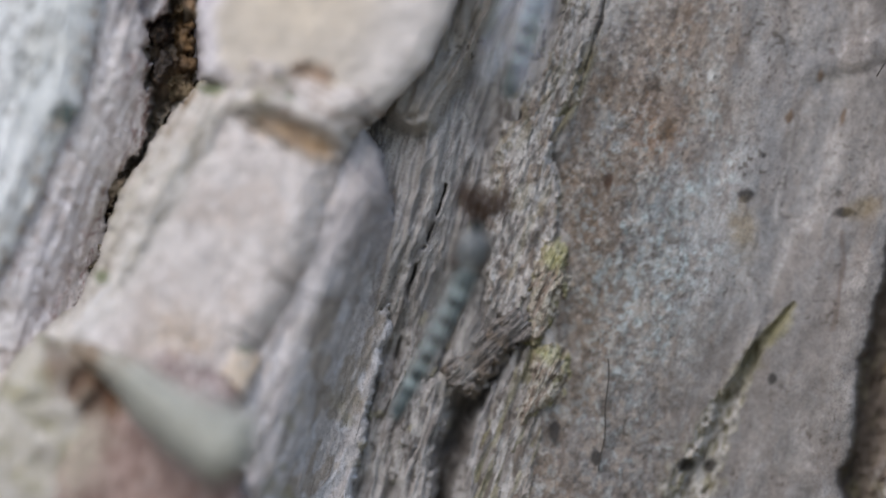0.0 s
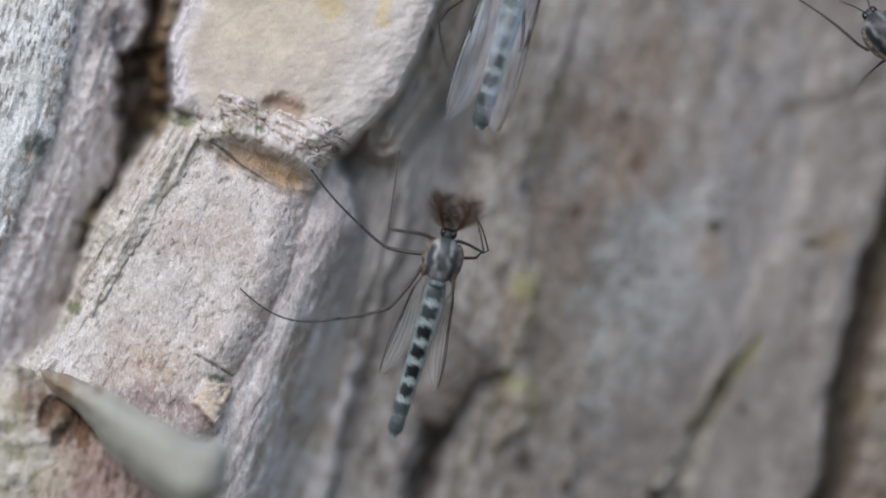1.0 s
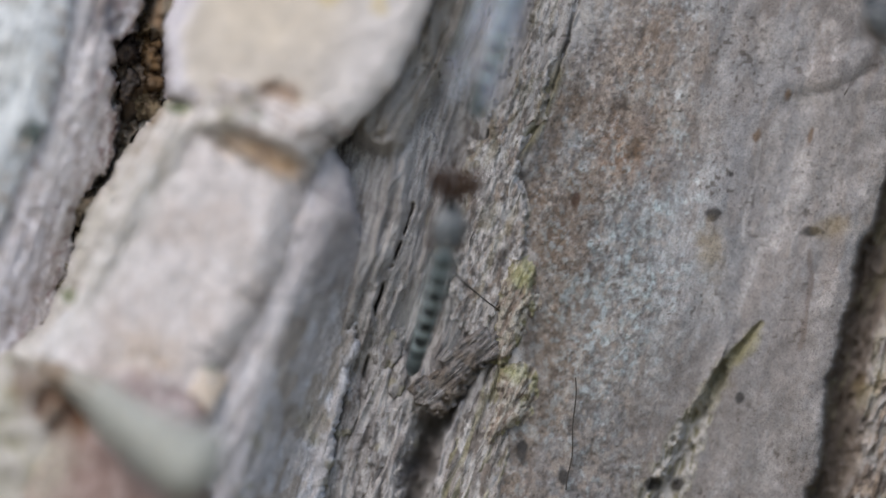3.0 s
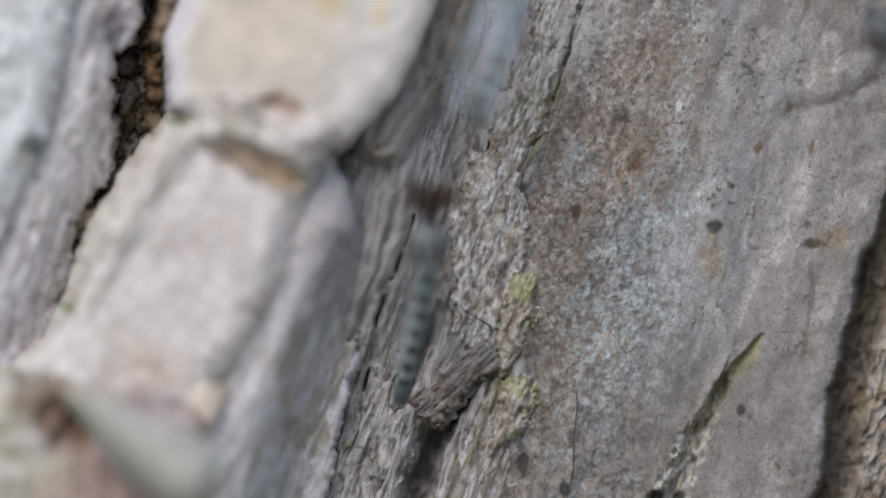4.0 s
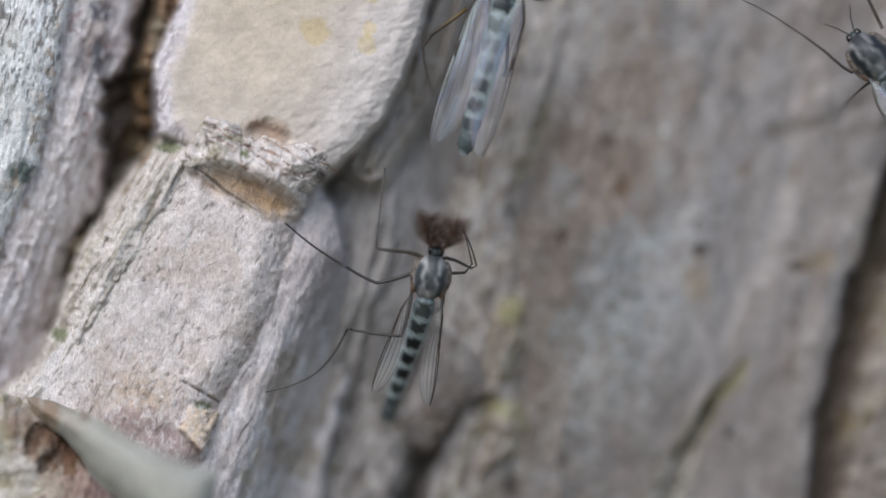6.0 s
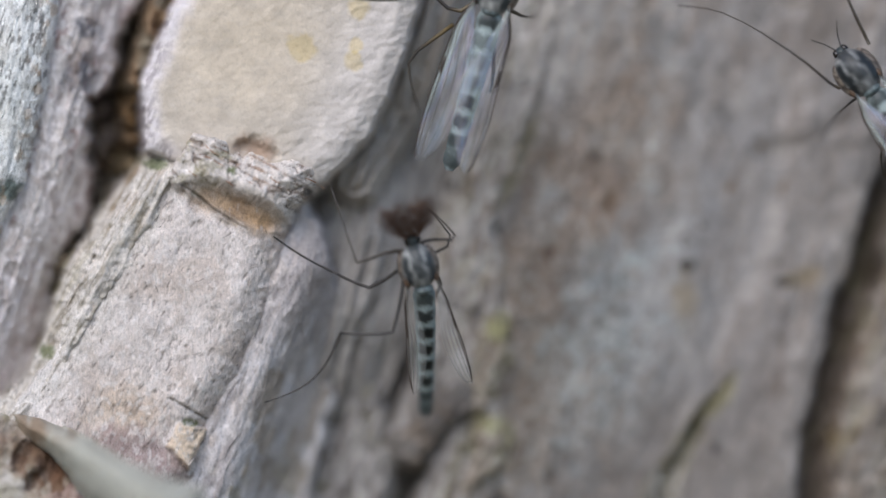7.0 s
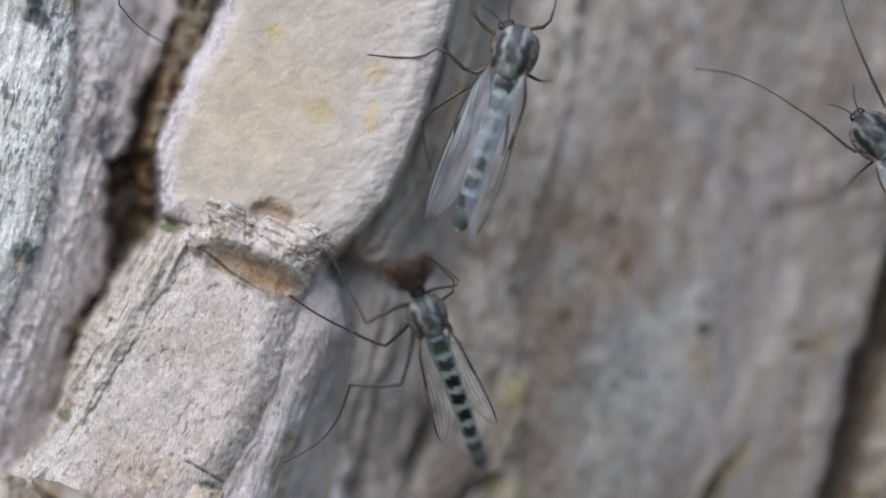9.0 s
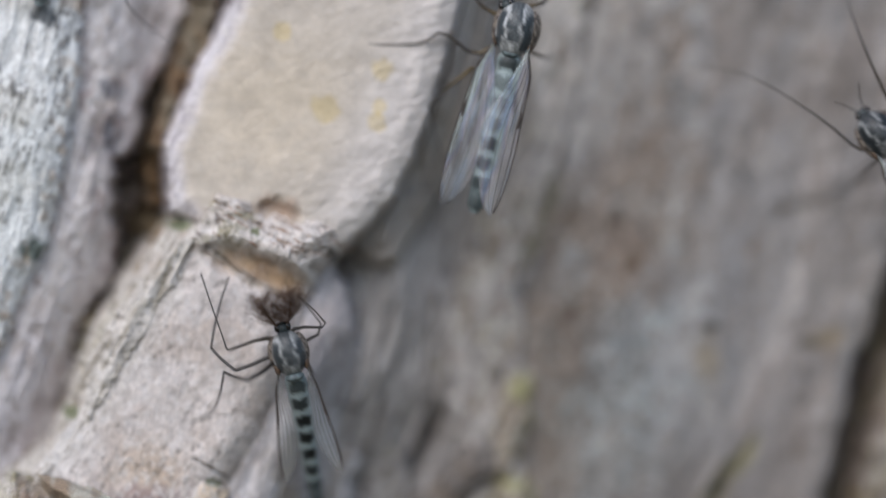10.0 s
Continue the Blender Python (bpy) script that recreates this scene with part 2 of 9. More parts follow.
def trunk_bark():
    us = spread(((-1800, -200, 25), (-200, 520, 5), (520, 1700, 2.6), (1700, 3400, 25)))
    vs = spread(((-1500, -270, 25), (-270, 1010, 2.6), (1010, 2400, 25)))
    u, v = np.meshgrid(us, vs)
    wu = u + 14 * (fbm(u / 60, v / 60, 3, 5) - 0.5)
    wv = v + 14 * (fbm(u / 60, v / 60, 3, 6) - 0.5)
    fu, fv = fibres(wu, wv, 16)
    broad = fbm(fu / 120, fv / 330, 4, 11)
    grain = ridged(fu / 22, fv / 110, 3, 21)
    fine = fbm(fu / 7, fv / 16, 3, 31)
    crust = fbm(wu / 11, wv / 11, 3, 41)
    calm = 1 - 0.65 * smooth(1150, 1330, u + 0.15 * v)
    h = -6.0 + 1.2 * (broad - 0.5) + calm * (0.12 * (grain - 0.6) + 0.10 * (fine - 0.5) + 0.12 * (crust - 0.5))
    # the plate on the far side is flatter than the furrowed band beside the crevice
    band, at = line(u, v, RIDGE)
    side = u - np.interp(v, [p[1] for p in RIDGE], [p[0] for p in RIDGE])
    left = smooth(15, -60, side)
    h += left * (-0.3 + 1.3 * (ridged(fu / 34, fv / 190, 3, 51) - 0.6) + 0.35 * (ridged(fu / 9, fv / 60, 2, 52) - 0.5))
    h += 0.3 * smooth(48, 4, band + 22 * (fbm(u / 25, v / 40, 3, 61) - 0.5)) * (0.6 + 0.8 * fbm(fu / 12, fv / 50, 2, 62))
    h -= 0.12 * smooth(9, 1, np.abs(side - 22 - 20 * (fbm(u / 30, v / 50, 3, 63) - 0.5))) * smooth(900, 500, v)
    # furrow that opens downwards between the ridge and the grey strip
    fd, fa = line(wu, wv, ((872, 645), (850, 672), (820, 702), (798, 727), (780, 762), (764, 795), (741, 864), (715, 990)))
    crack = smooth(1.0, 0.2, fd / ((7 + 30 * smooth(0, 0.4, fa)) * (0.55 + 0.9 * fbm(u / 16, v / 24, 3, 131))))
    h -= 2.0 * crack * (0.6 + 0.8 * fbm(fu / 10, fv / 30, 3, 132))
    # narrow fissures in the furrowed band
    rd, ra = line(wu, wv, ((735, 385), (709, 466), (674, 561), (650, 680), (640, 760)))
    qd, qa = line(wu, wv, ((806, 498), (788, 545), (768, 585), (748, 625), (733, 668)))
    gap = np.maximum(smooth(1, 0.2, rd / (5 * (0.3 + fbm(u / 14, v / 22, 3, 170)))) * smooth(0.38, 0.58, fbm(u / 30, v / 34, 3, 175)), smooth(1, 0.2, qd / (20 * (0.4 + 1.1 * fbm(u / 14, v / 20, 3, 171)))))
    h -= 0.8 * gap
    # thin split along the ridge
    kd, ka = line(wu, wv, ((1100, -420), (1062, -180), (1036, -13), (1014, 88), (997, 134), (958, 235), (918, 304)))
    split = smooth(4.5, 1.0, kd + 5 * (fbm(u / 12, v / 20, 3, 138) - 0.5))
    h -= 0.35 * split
    # crevice along the pale plate
    cd, ca = line(wu, wv, ((915, -420), (850, -190), (815, -50), (783, 65), (730, 165), (680, 245)))
    crevice = smooth(10, 2, np.abs(cd - 20)) * (u > np.interp(v, (-420, -190, -50, 65, 165, 262), (915, 850, 815, 783, 730, 668)))
    h += (2.2 + 0.9 * smooth(150, 0, v)) * smooth(62, 18, cd) - 0.6 * crevice
    mound = blot(u, v, 655, 420, 75, 190, 18, 0.7)
    h += 2.3 * mound
    # short furrow in the open plate
    gd, ga = line(wu, wv, ((1352, 592), (1322, 630), (1280, 690), (1235, 770), (1200, 850), (1150, 960), (1120, 1050)))
    gw = (5 + 46 * ga) * (0.35 + 1.3 * fbm(u / 13, v / 16, 4, 114))
    furrow = smooth(1.0, 0.1, gd / gw)
    h -= (0.25 + 0.6 * smooth(0, 0.3, ga)) * furrow * (0.1 + 1.6 * fbm(fu / 7, fv / 24, 3, 115))
    h += 0.5 * smooth(30, 6, gd) * (1 - furrow) * (u < 1290 - (v - 640) * 0.4)
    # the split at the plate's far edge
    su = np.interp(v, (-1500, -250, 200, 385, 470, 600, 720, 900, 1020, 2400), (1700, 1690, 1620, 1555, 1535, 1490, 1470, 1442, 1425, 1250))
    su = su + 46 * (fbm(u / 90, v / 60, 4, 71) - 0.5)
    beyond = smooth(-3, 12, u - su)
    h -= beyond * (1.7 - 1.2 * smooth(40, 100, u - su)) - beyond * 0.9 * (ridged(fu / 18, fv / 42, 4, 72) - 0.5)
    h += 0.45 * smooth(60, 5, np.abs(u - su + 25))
    # fold near the right-hand insect
    pd, pa = line(wu, wv, ((1640, 110), (1560, 140), (1480, 185), (1410, 205)))
    h -= 0.12 * smooth(26, 3, pd) - 0.4 * smooth(40, 12, np.abs(pd - 26)) * smooth(215, 165, v) * 0.5
    # towards the edges the bark follows the round of the trunk
    off = np.clip(np.abs((u - 784) * PX) - 24, 0, None)
    h -= off ** 2 / 60
    offv = np.clip(np.abs((441 - v) * PX) - 24, 0, None)
    h -= offv ** 2 / 45
    # the hollow under the left-hand pieces
    hd, ha = line(wu, wv, HOLLOW)
    h -= 1.3 * smooth(60, 20, hd) - 1.6 * blot(u, v, 258, 150, 50, 75, 10, 0.4) * (0.4 + fbm(u / 16, v / 16, 3, 117))

    wd, wa = line(wu, wv, ((420, -420), (372, -185), (338, -60), (312, 30), (300, 60)))
    wall = smooth(46, 16, wd)
    h += 4.3 * wall * (0.6 + 0.7 * fbm(u / 15, v / 22, 4, 118))
    tone = blank(u, GREY)
    tone = paint(tone, np.array((0.265, 0.236, 0.216)), smooth(1000, 1350, u + 0.25 * v) * 0.8)
    tone = paint(tone, PALE * 0.72, smooth(0.50, 0.70, fbm(wu / 34, wv / 60, 4, 81)) * 0.5)
    tone = paint(tone, LICHEN * 1.05, smooth(0.5, 0.62, fbm(wu / 16, wv / 19, 4, 82)) * 0.85
                 * np.maximum(blot(u, v, 1125, 470, 150, 260, 12, 0.6), 0.55 * blot(u, v, 1050, 760, 110, 190, 10, 0.6)))
    tone = paint(tone, RUST, smooth(0.48, 0.68, fbm(wu / 40, wv / 46, 4, 83)) * 0.6
                 * np.maximum(blot(u, v, 1110, 250, 150, 190, 12, 0.7), 0.7 * blot(u, v, 985, 560, 80, 220, 12, 0.6)))
    tone = paint(tone, DARK * 1.3, smooth(0.55, 0.75, fbm(wu / 9, wv / 12, 3, 84)) * 0.75)
    open_plate = smooth(-10, 60, side)
    cloud = fbm(fu / 52, fv / 85, 4, 127)
    tone = paint(tone, np.array((0.20, 0.145, 0.10)), smooth(0.47, 0.38, cloud) * open_plate * 0.45)
    tone = paint(tone, np.array((0.34, 0.365, 0.385)), smooth(0.53, 0.62, cloud) * open_plate * smooth(1420, 1200, u) * 0.4)
    tone = paint(tone, np.array((0.42, 0.365, 0.325)), smooth(0.53, 0.64, fbm(fu / 44, fv / 60, 4, 128)) * open_plate * (0.4 + 0.6 * smooth(1150, 1400, u)) * 0.4)
    tone = paint(tone, np.array((0.60, 0.63, 0.64)), smooth(0.57, 0.66, fbm(wu / 7.0, wv / 8.0, 3, 93)) * open_plate * smooth(1420, 1150, u) * 0.6)
    tone = paint(tone, np.array((0.40, 0.36, 0.335)), smooth(0.5, 0.7, fbm(wu / 18, wv / 26, 3, 94)) * open_plate * 0.6)
    tone = paint(tone, np.array((0.19, 0.145, 0.115)), smooth(0.58, 0.72, fbm(wu / 10, wv / 11, 3, 95)) * open_plate * 0.6)
    tone = paint(tone, np.array((0.15, 0.145, 0.145)), smooth(0.55, 0.65, fbm(wu / 6.0, wv / 7.0, 3, 96)) * open_plate * smooth(1500, 1000, u) * 0.85)
    # broad clouds of weathering on the open plate
    for cu, cv, ru, rv, turn, c, a in ((965, 255, 50, 60, 15, (0.15, 0.125, 0.10), 0.4), (905, 330, 45, 60, 12, (0.12, 0.10, 0.085), 0.65), (1000, 430, 60, 110, 14, (0.15, 0.115, 0.085), 0.55),
                                       (985, 600, 45, 100, 14, (0.14, 0.11, 0.08), 0.5), (1115, 290, 40, 60, 15, (0.26, 0.165, 0.11), 0.65), (1060, 160, 70, 70, 12, (0.30, 0.235, 0.19), 0.45),
                                       (1190, 300, 60, 70, 14, (0.20, 0.19, 0.185), 0.5), (1150, 620, 80, 130, 14, (0.34, 0.36, 0.365), 0.5), (1080, 470, 50, 90, 14, (0.36, 0.37, 0.37), 0.5),
                                       (1190, 420, 60, 80, 14, (0.33, 0.345, 0.345), 0.45), (1020, 130, 40, 60, 12, (0.30, 0.29, 0.31), 0.5), (1390, 300, 110, 170, 12, (0.30, 0.265, 0.24), 0.5),
                                       (1300, 180, 80, 100, 12, (0.27, 0.24, 0.21), 0.5), (1420, 60, 90, 60, 0, (0.36, 0.32, 0.285), 0.5), (1080, 840, 80, 90, 10, (0.19, 0.155, 0.13), 0.5)):
        tone = paint(tone, np.array(c), blot(u, v, cu, cv, ru, rv, turn, 0.8, 0.45, int(cu)) * a)
    tone = tone * (0.40 + 1.08 * fbm(fu / 28, fv / 50, 4, 98))[..., None] * (0.84 + 0.32 * fbm(wu / 70, wv / 90, 2, 99))[..., None]
    belt = smooth(-25, 20, side) * smooth(170, 70, side + 120 * (fbm(u / 60, v / 90, 3, 123) - 0.5))
    tone = paint(tone, np.array((0.17, 0.125, 0.09)), belt * (0.35 + 0.65 * smooth(0.35, 0.6, fbm(fu / 20, fv / 46, 3, 124))) * 0.75)
    tone = paint(tone, np.array((0.44, 0.40, 0.365)), belt * smooth(0.55, 0.7, fbm(fu / 9, fv / 22, 3, 125)) * 0.6)
    tone = tone * (1 + open_plate * (fbm(wu / 5.5, wv / 6.5, 3, 129) - 0.5) * 0.9)[..., None]
    tone = paint(tone, np.array((0.43, 0.47, 0.475)), smooth(0.60, 0.68, fbm(wu / 6.2, wv / 6.8, 3, 130)) * open_plate * (0.3 + 0.7 * blot(u, v, 1130, 520, 130, 300, 12, 0.6)) * 0.5)
    grey = tone.mean(-1, keepdims=True)
    tone = np.clip(grey + 1.15 * (tone - grey), 0.01, 0.9)
    # tan weathering high on the plate, a calm pinkish grey towards its far edge, and lichen in small pale blue-green dots
    tone = paint(tone, np.array((0.31, 0.24, 0.185)), open_plate * blot(u, v, 1110, 200, 130, 130, 20, 0.7, 0.4, 139) * smooth(0.42, 0.64, fbm(wu / 22, wv / 26, 4, 140)) * 0.4)
    tone = paint(tone, np.array((0.262, 0.236, 0.222)), smooth(1180, 1330, u + 0.15 * v) * (0.2 + 0.6 * fbm(wu / 40, wv / 60, 3, 141)))
    tone = paint(tone, np.array((0.145, 0.105, 0.08)), open_plate * smooth(0.54, 0.64, fbm(wu / 13, wv / 15, 4, 142)) * smooth(1300, 1100, u) * 0.65)
    lichen = np.maximum(blot(u, v, 1120, 500, 120, 200, 14, 0.7, 0.3, 143), np.maximum(0.8 * blot(u, v, 1200, 350, 70, 90, 14, 0.7, 0.3, 144), 0.7 * blot(u, v, 1090, 830, 80, 90, 10, 0.7, 0.3, 145)))
    tone = paint(tone, np.array((0.46, 0.57, 0.58)), open_plate * (0.12 + 0.88 * lichen) * smooth(0.57, 0.67, fbm(wu / 9, wv / 10, 3, 146)) * (0.25 + 0.75 * smooth(0.42, 0.58, fbm(wu / 38, wv / 44, 3, 149))) * smooth(1420, 1200, u) * 0.6)
    tone = paint(tone, np.array((0.46, 0.45, 0.44)), open_plate * smooth(0.62, 0.70, fbm(wu / 7, wv / 9, 3, 147)) * smooth(1250, 1100, u) * 0.55)
    # lower part of the plate darkened, its shading put into the colour
    tone = paint(tone, np.array((0.165, 0.135, 0.112)), open_plate * blot(u, v, 1200, 900, 420, 300, 0, 0.6, 0.3, 164) * (0.25 + 0.6 * smooth(0.4, 0.6, fbm(fu / 30, fv / 60, 4, 165))) * 0.6)
    tone = tone * (1 + open_plate * calm * (fbm(wu / 3.6, wv / 4.4, 2, 166) - 0.5) * 1.1)[..., None]
    tone = paint(tone, np.array((0.085, 0.072, 0.062)), open_plate * smooth(0.60, 0.70, fbm(wu / 5, wv / 6, 3, 167)) * smooth(1330, 1100, u) * 0.6)
    streak = fbm(fu / 26, fv / 150, 4, 161)
    tone = tone * (1 + open_plate * 0.85 * (streak - 0.5))[..., None]
    tone = paint(tone, np.array((0.185, 0.19, 0.20)), open_plate * smooth(0.52, 0.62, fbm(fu / 34, fv / 110, 4, 162)) * 0.4)
    tone = paint(tone, np.array((0.17, 0.125, 0.095)), open_plate * smooth(0.54, 0.64, fbm(fu / 30, fv / 90, 4, 163)) * 0.45)
    # tinted patches; the low brown ones also carry painted shading
    for cu, cv, ru, rv, turn, c, a in ((1140, 540, 95, 200, 14, (0.29, 0.32, 0.33), 0.24), (985, 650, 55, 150, 12, (0.13, 0.095, 0.068), 0.42), (1010, 430, 55, 110, 14, (0.17, 0.125, 0.095), 0.45),
                                       (1125, 290, 48, 75, 15, (0.25, 0.155, 0.10), 0.5), (905, 335, 42, 60, 12, (0.13, 0.105, 0.09), 0.5), (1290, 430, 100, 230, 12, (0.27, 0.262, 0.27), 0.35),
                                       (1180, 160, 60, 110, 14, (0.29, 0.225, 0.175), 0.4), (1250, 760, 90, 170, 14, (0.175, 0.148, 0.13), 0.5), (1400, 560, 70, 160, 14, (0.28, 0.25, 0.235), 0.35), (1500, 245, 70, 110, 14, (0.20, 0.178, 0.165), 0.6), (1370, 790, 90, 210, 14, (0.17, 0.148, 0.132), 0.7), (1080, 800, 110, 170, 14, (0.165, 0.14, 0.12), 0.4)):
        tone = paint(tone, np.array(c), open_plate * blot(u, v, cu, cv, ru, rv, turn, 0.8, 0.5, int(cu) + 7) * (0.5 + 0.5 * smooth(0.35, 0.6, fbm(wu / 20, wv / 30, 3, int(cu)))) * a)
    # flaking crust: crisp pale and dark flecks in drifts
    drift = 0.25 + 0.75 * smooth(0.42, 0.58, fbm(wu / 46, wv / 60, 3, 176))
    crisp = open_plate * (1 - 0.72 * smooth(1200, 1330, u + 0.15 * v))
    tone = paint(tone, np.array((0.43, 0.49, 0.50)), crisp * drift * smooth(0.55, 0.61, fbm(wu / 9, wv / 11, 4, 177)) * (0.2 + 0.35 * lichen))
    tone = paint(tone, np.array((0.085, 0.066, 0.055)), crisp * (1.15 - drift) * smooth(0.56, 0.61, fbm(wu / 8, wv / 11, 4, 178)) * 0.5)
    tone = paint(tone, np.array((0.40, 0.33, 0.27)), crisp * smooth(0.58, 0.63, fbm(wu / 10, wv / 12, 4, 179)) * 0.3)
    h += 0.018 * crisp * (smooth(0.5, 0.6, fbm(wu / 9, wv / 11, 4, 177)) - smooth(0.54, 0.61, fbm(wu / 8, wv / 11, 4, 178)))
    zd, za = line(wu, wv, ((1440, 470), (1437, 520), (1428, 590), (1420, 640)))
    tone = paint(tone, np.array((0.13, 0.085, 0.06)), smooth(7, 2, zd + 9 * (fbm(u / 9, v / 14, 3, 180) - 0.5)) * 0.55)
    # crooked cracks high on the plate, and a thin crease in its middle
    xd, xa = line(wu, wv, ((1385, -30), (1400, -70), (1440, -85), (1452, -58), (1485, -70), (1500, -45), (1478, -20)))
    tone = paint(tone, np.array((0.12, 0.095, 0.065)), smooth(5, 1.5, xd + 4 * (fbm(u / 8, v / 8, 2, 172) - 0.5)) * 0.7)
    yd, ya = line(wu, wv, ((1352, 255), (1344, 330), (1326, 400), (1322, 450)))
    tone = paint(tone, np.array((0.40, 0.37, 0.345)), smooth(4, 1, yd) * 0.5)
    # crease of the fold darkened, its shade put into the colour
    tone = paint(tone, np.array((0.12, 0.095, 0.08)), smooth(20, 4, pd) * smooth(0.45, 0.65, fbm(u / 14, v / 14, 3, 173)) * 0.3)
    grey = tone.mean(-1, keepdims=True)
    tone = tone + (smooth(1180, 1330, u + 0.15 * v) * 0.35)[..., None] * (grey * np.array((1.05, 0.99, 0.96)) - tone)
    tone = tone * (1 + 0.09 * smooth(1180, 1330, u + 0.15 * v))[..., None]
    tone = paint(tone, np.array((0.245, 0.22, 0.205)), left * 0.85)
    tone = paint(tone, np.array((0.37, 0.345, 0.325)), left * smooth(260, 90, v) * (0.4 + 0.6 * fbm(fu / 16, fv / 60, 3, 181)))
    tone = paint(tone, np.array((0.38, 0.355, 0.345)), left * smooth(560, 720, v) * smooth(0.42, 0.58, fbm(fu / 16, fv / 50, 3, 185)) * 0.6)
    tone = paint(tone, np.array((0.34, 0.315, 0.30)), mound * 0.7)
    tone = paint(tone, PALE * 0.85, smooth(0.62, 0.85, ridged(fu / 9, fv / 60, 3, 85)) * left * 0.6)
    tone = paint(tone, SPECK_AND_SHADE * 2, smooth(0.5, 0.25, ridged(fu / 14, fv / 70, 3, 86)) * left * 0.7)
    tone = paint(tone, PALE * 0.9, smooth(46, 6, band) * smooth(0.4, 0.62, fbm(fu / 10, fv / 42, 3, 87)) * 0.8)
    tone = paint(tone, np.array((0.47, 0.42, 0.37)), smooth(70, 25, cd) * 0.8)
    tone = paint(tone, PALE * 0.85, blot(u, v, 1065, -90, 85, 220, 14, 0.7, 0.4, 168) * (0.5 + 0.7 * smooth(0.4, 0.6, fbm(fu / 16, fv / 40, 4, 169))) * 0.6)
    # furrow, fissures and split: the shade in their depths is painted dark
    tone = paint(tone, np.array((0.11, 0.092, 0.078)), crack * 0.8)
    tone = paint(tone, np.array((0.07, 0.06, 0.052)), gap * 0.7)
    tone = paint(tone, SPECK_AND_SHADE * 2, split * 0.75)
    tone = paint(tone, OLIVE * 0.8, smooth(20, 5, kd) * blot(u, v, 965, 225, 50, 90, 20, 0.6, 0.4, 148) * 0.6)
    tone = paint(tone, np.array((0.20, 0.13, 0.075)), smooth(75, 30, hd) * (0.5 + 0.5 * fbm(u / 14, v / 18, 3, 116)))
    tone = paint(tone, np.array((0.27, 0.23, 0.17)), wall * 0.9)
    tone = paint(tone, np.array((0.30, 0.19, 0.11)), wall * smooth(0.5, 0.65, fbm(u / 18, v / 26, 3, 119)) * 0.8)
    tone = paint(tone, OLIVE * 0.75, smooth(1.5, 0.4, gd / gw + 0.5 * (fbm(u / 9, v / 14, 3, 111) - 0.5)) * 0.7)
    tone = paint(tone, PALE * 0.8, smooth(0.55, 0.75, ridged(fu / 6, fv / 26, 2, 112)) * smooth(1.2, 0.6, gd / gw) * smooth(680, 800, v) * 0.8)
    tone = paint(tone, OLIVE * 0.9, blot(u, v, 1332, 632, 14, 30, 32, 0.5, 0.4, 113) * 0.6)
    # brown bark past the step, darkened in place of deeper relief
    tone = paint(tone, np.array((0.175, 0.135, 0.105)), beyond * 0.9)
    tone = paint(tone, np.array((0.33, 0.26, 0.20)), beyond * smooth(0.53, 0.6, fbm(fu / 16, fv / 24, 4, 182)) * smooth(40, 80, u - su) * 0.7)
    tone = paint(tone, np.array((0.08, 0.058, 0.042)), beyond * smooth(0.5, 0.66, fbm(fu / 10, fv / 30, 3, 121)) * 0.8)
    # band along the step: the split's shade put into the colour
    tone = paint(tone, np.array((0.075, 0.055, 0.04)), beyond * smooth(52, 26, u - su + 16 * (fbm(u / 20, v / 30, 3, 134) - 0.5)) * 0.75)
    tone = paint(tone, PALE * 0.75, beyond * smooth(0.55, 0.8, ridged(fu / 13, fv / 60, 3, 97)) * smooth(50, 90, u - su) * 0.6)
    tone = paint(tone, OLIVE * 1.1, beyond * smooth(0.5, 0.7, fbm(fu / 18, fv / 40, 3, 88)) * 0.25)
    far = smooth(1130, 1300, u) * (1 - beyond)
    tone = tone * (1 + far * (0.05 + 0.22 * (fbm(fu / 13, fv / 17, 3, 135) - 0.5)))[..., None]
    crease = smooth(0.945, 0.99, ridged(fu / 55 + 0.3 * fbm(u / 30, v / 30, 2, 136), fv / 90, 2, 137)) * open_plate * (1 - beyond)
    tone = paint(tone, np.array((0.12, 0.095, 0.08)), crease * 0.18)
    # dark specks of fungus and the stains round them
    for i, (cu, cv, ru, rv) in enumerate(SPOTS):
        tone = paint(tone, SPECK_AND_SHADE * 1.6, blot(u, v, cu, cv, ru, rv, 0, 0.35, 0.35, 100 + i) * 0.95)
    tone = paint(tone, np.array((0.085, 0.05, 0.035)), blot(u, v, 1024, 374, 8, 13, 10, 0.3, 0.3, 183) * 0.9)
    for i, (cu, cv, ru, rv) in enumerate(((1131, 286, 15, 24), (1345, 262, 7, 12), (1440, 262, 5, 14), (1400, 190, 6, 10))):
        tone = paint(tone, np.array((0.15, 0.098, 0.062)), blot(u, v, cu, cv, ru, rv, 15, 0.4, 0.4, 150 + i) * 0.85)
    for cu, cv, ru, rv in ((1262, 462, 24, 40), (1482, 424, 30, 20), (1530, 712, 16, 22)):
        tone = paint(tone, np.array((0.27, 0.20, 0.10)), blot(u, v, cu, cv, ru, rv, 0, 0.6, 0.5, 7) * 0.45)
    dots = smooth(0.80, 0.86, value_noise(wu / 6.5, wv / 6.5, 91)) * smooth(0.45, 0.7, fbm(wu / 70, wv / 70, 2, 92))
    tone = paint(tone, DARK * 0.8, dots * 0.75)
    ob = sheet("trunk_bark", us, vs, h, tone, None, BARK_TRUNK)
    return tagged(ob, "grey furrowed tree bark with lichen and dark specks", "tree bark", kind="structure")


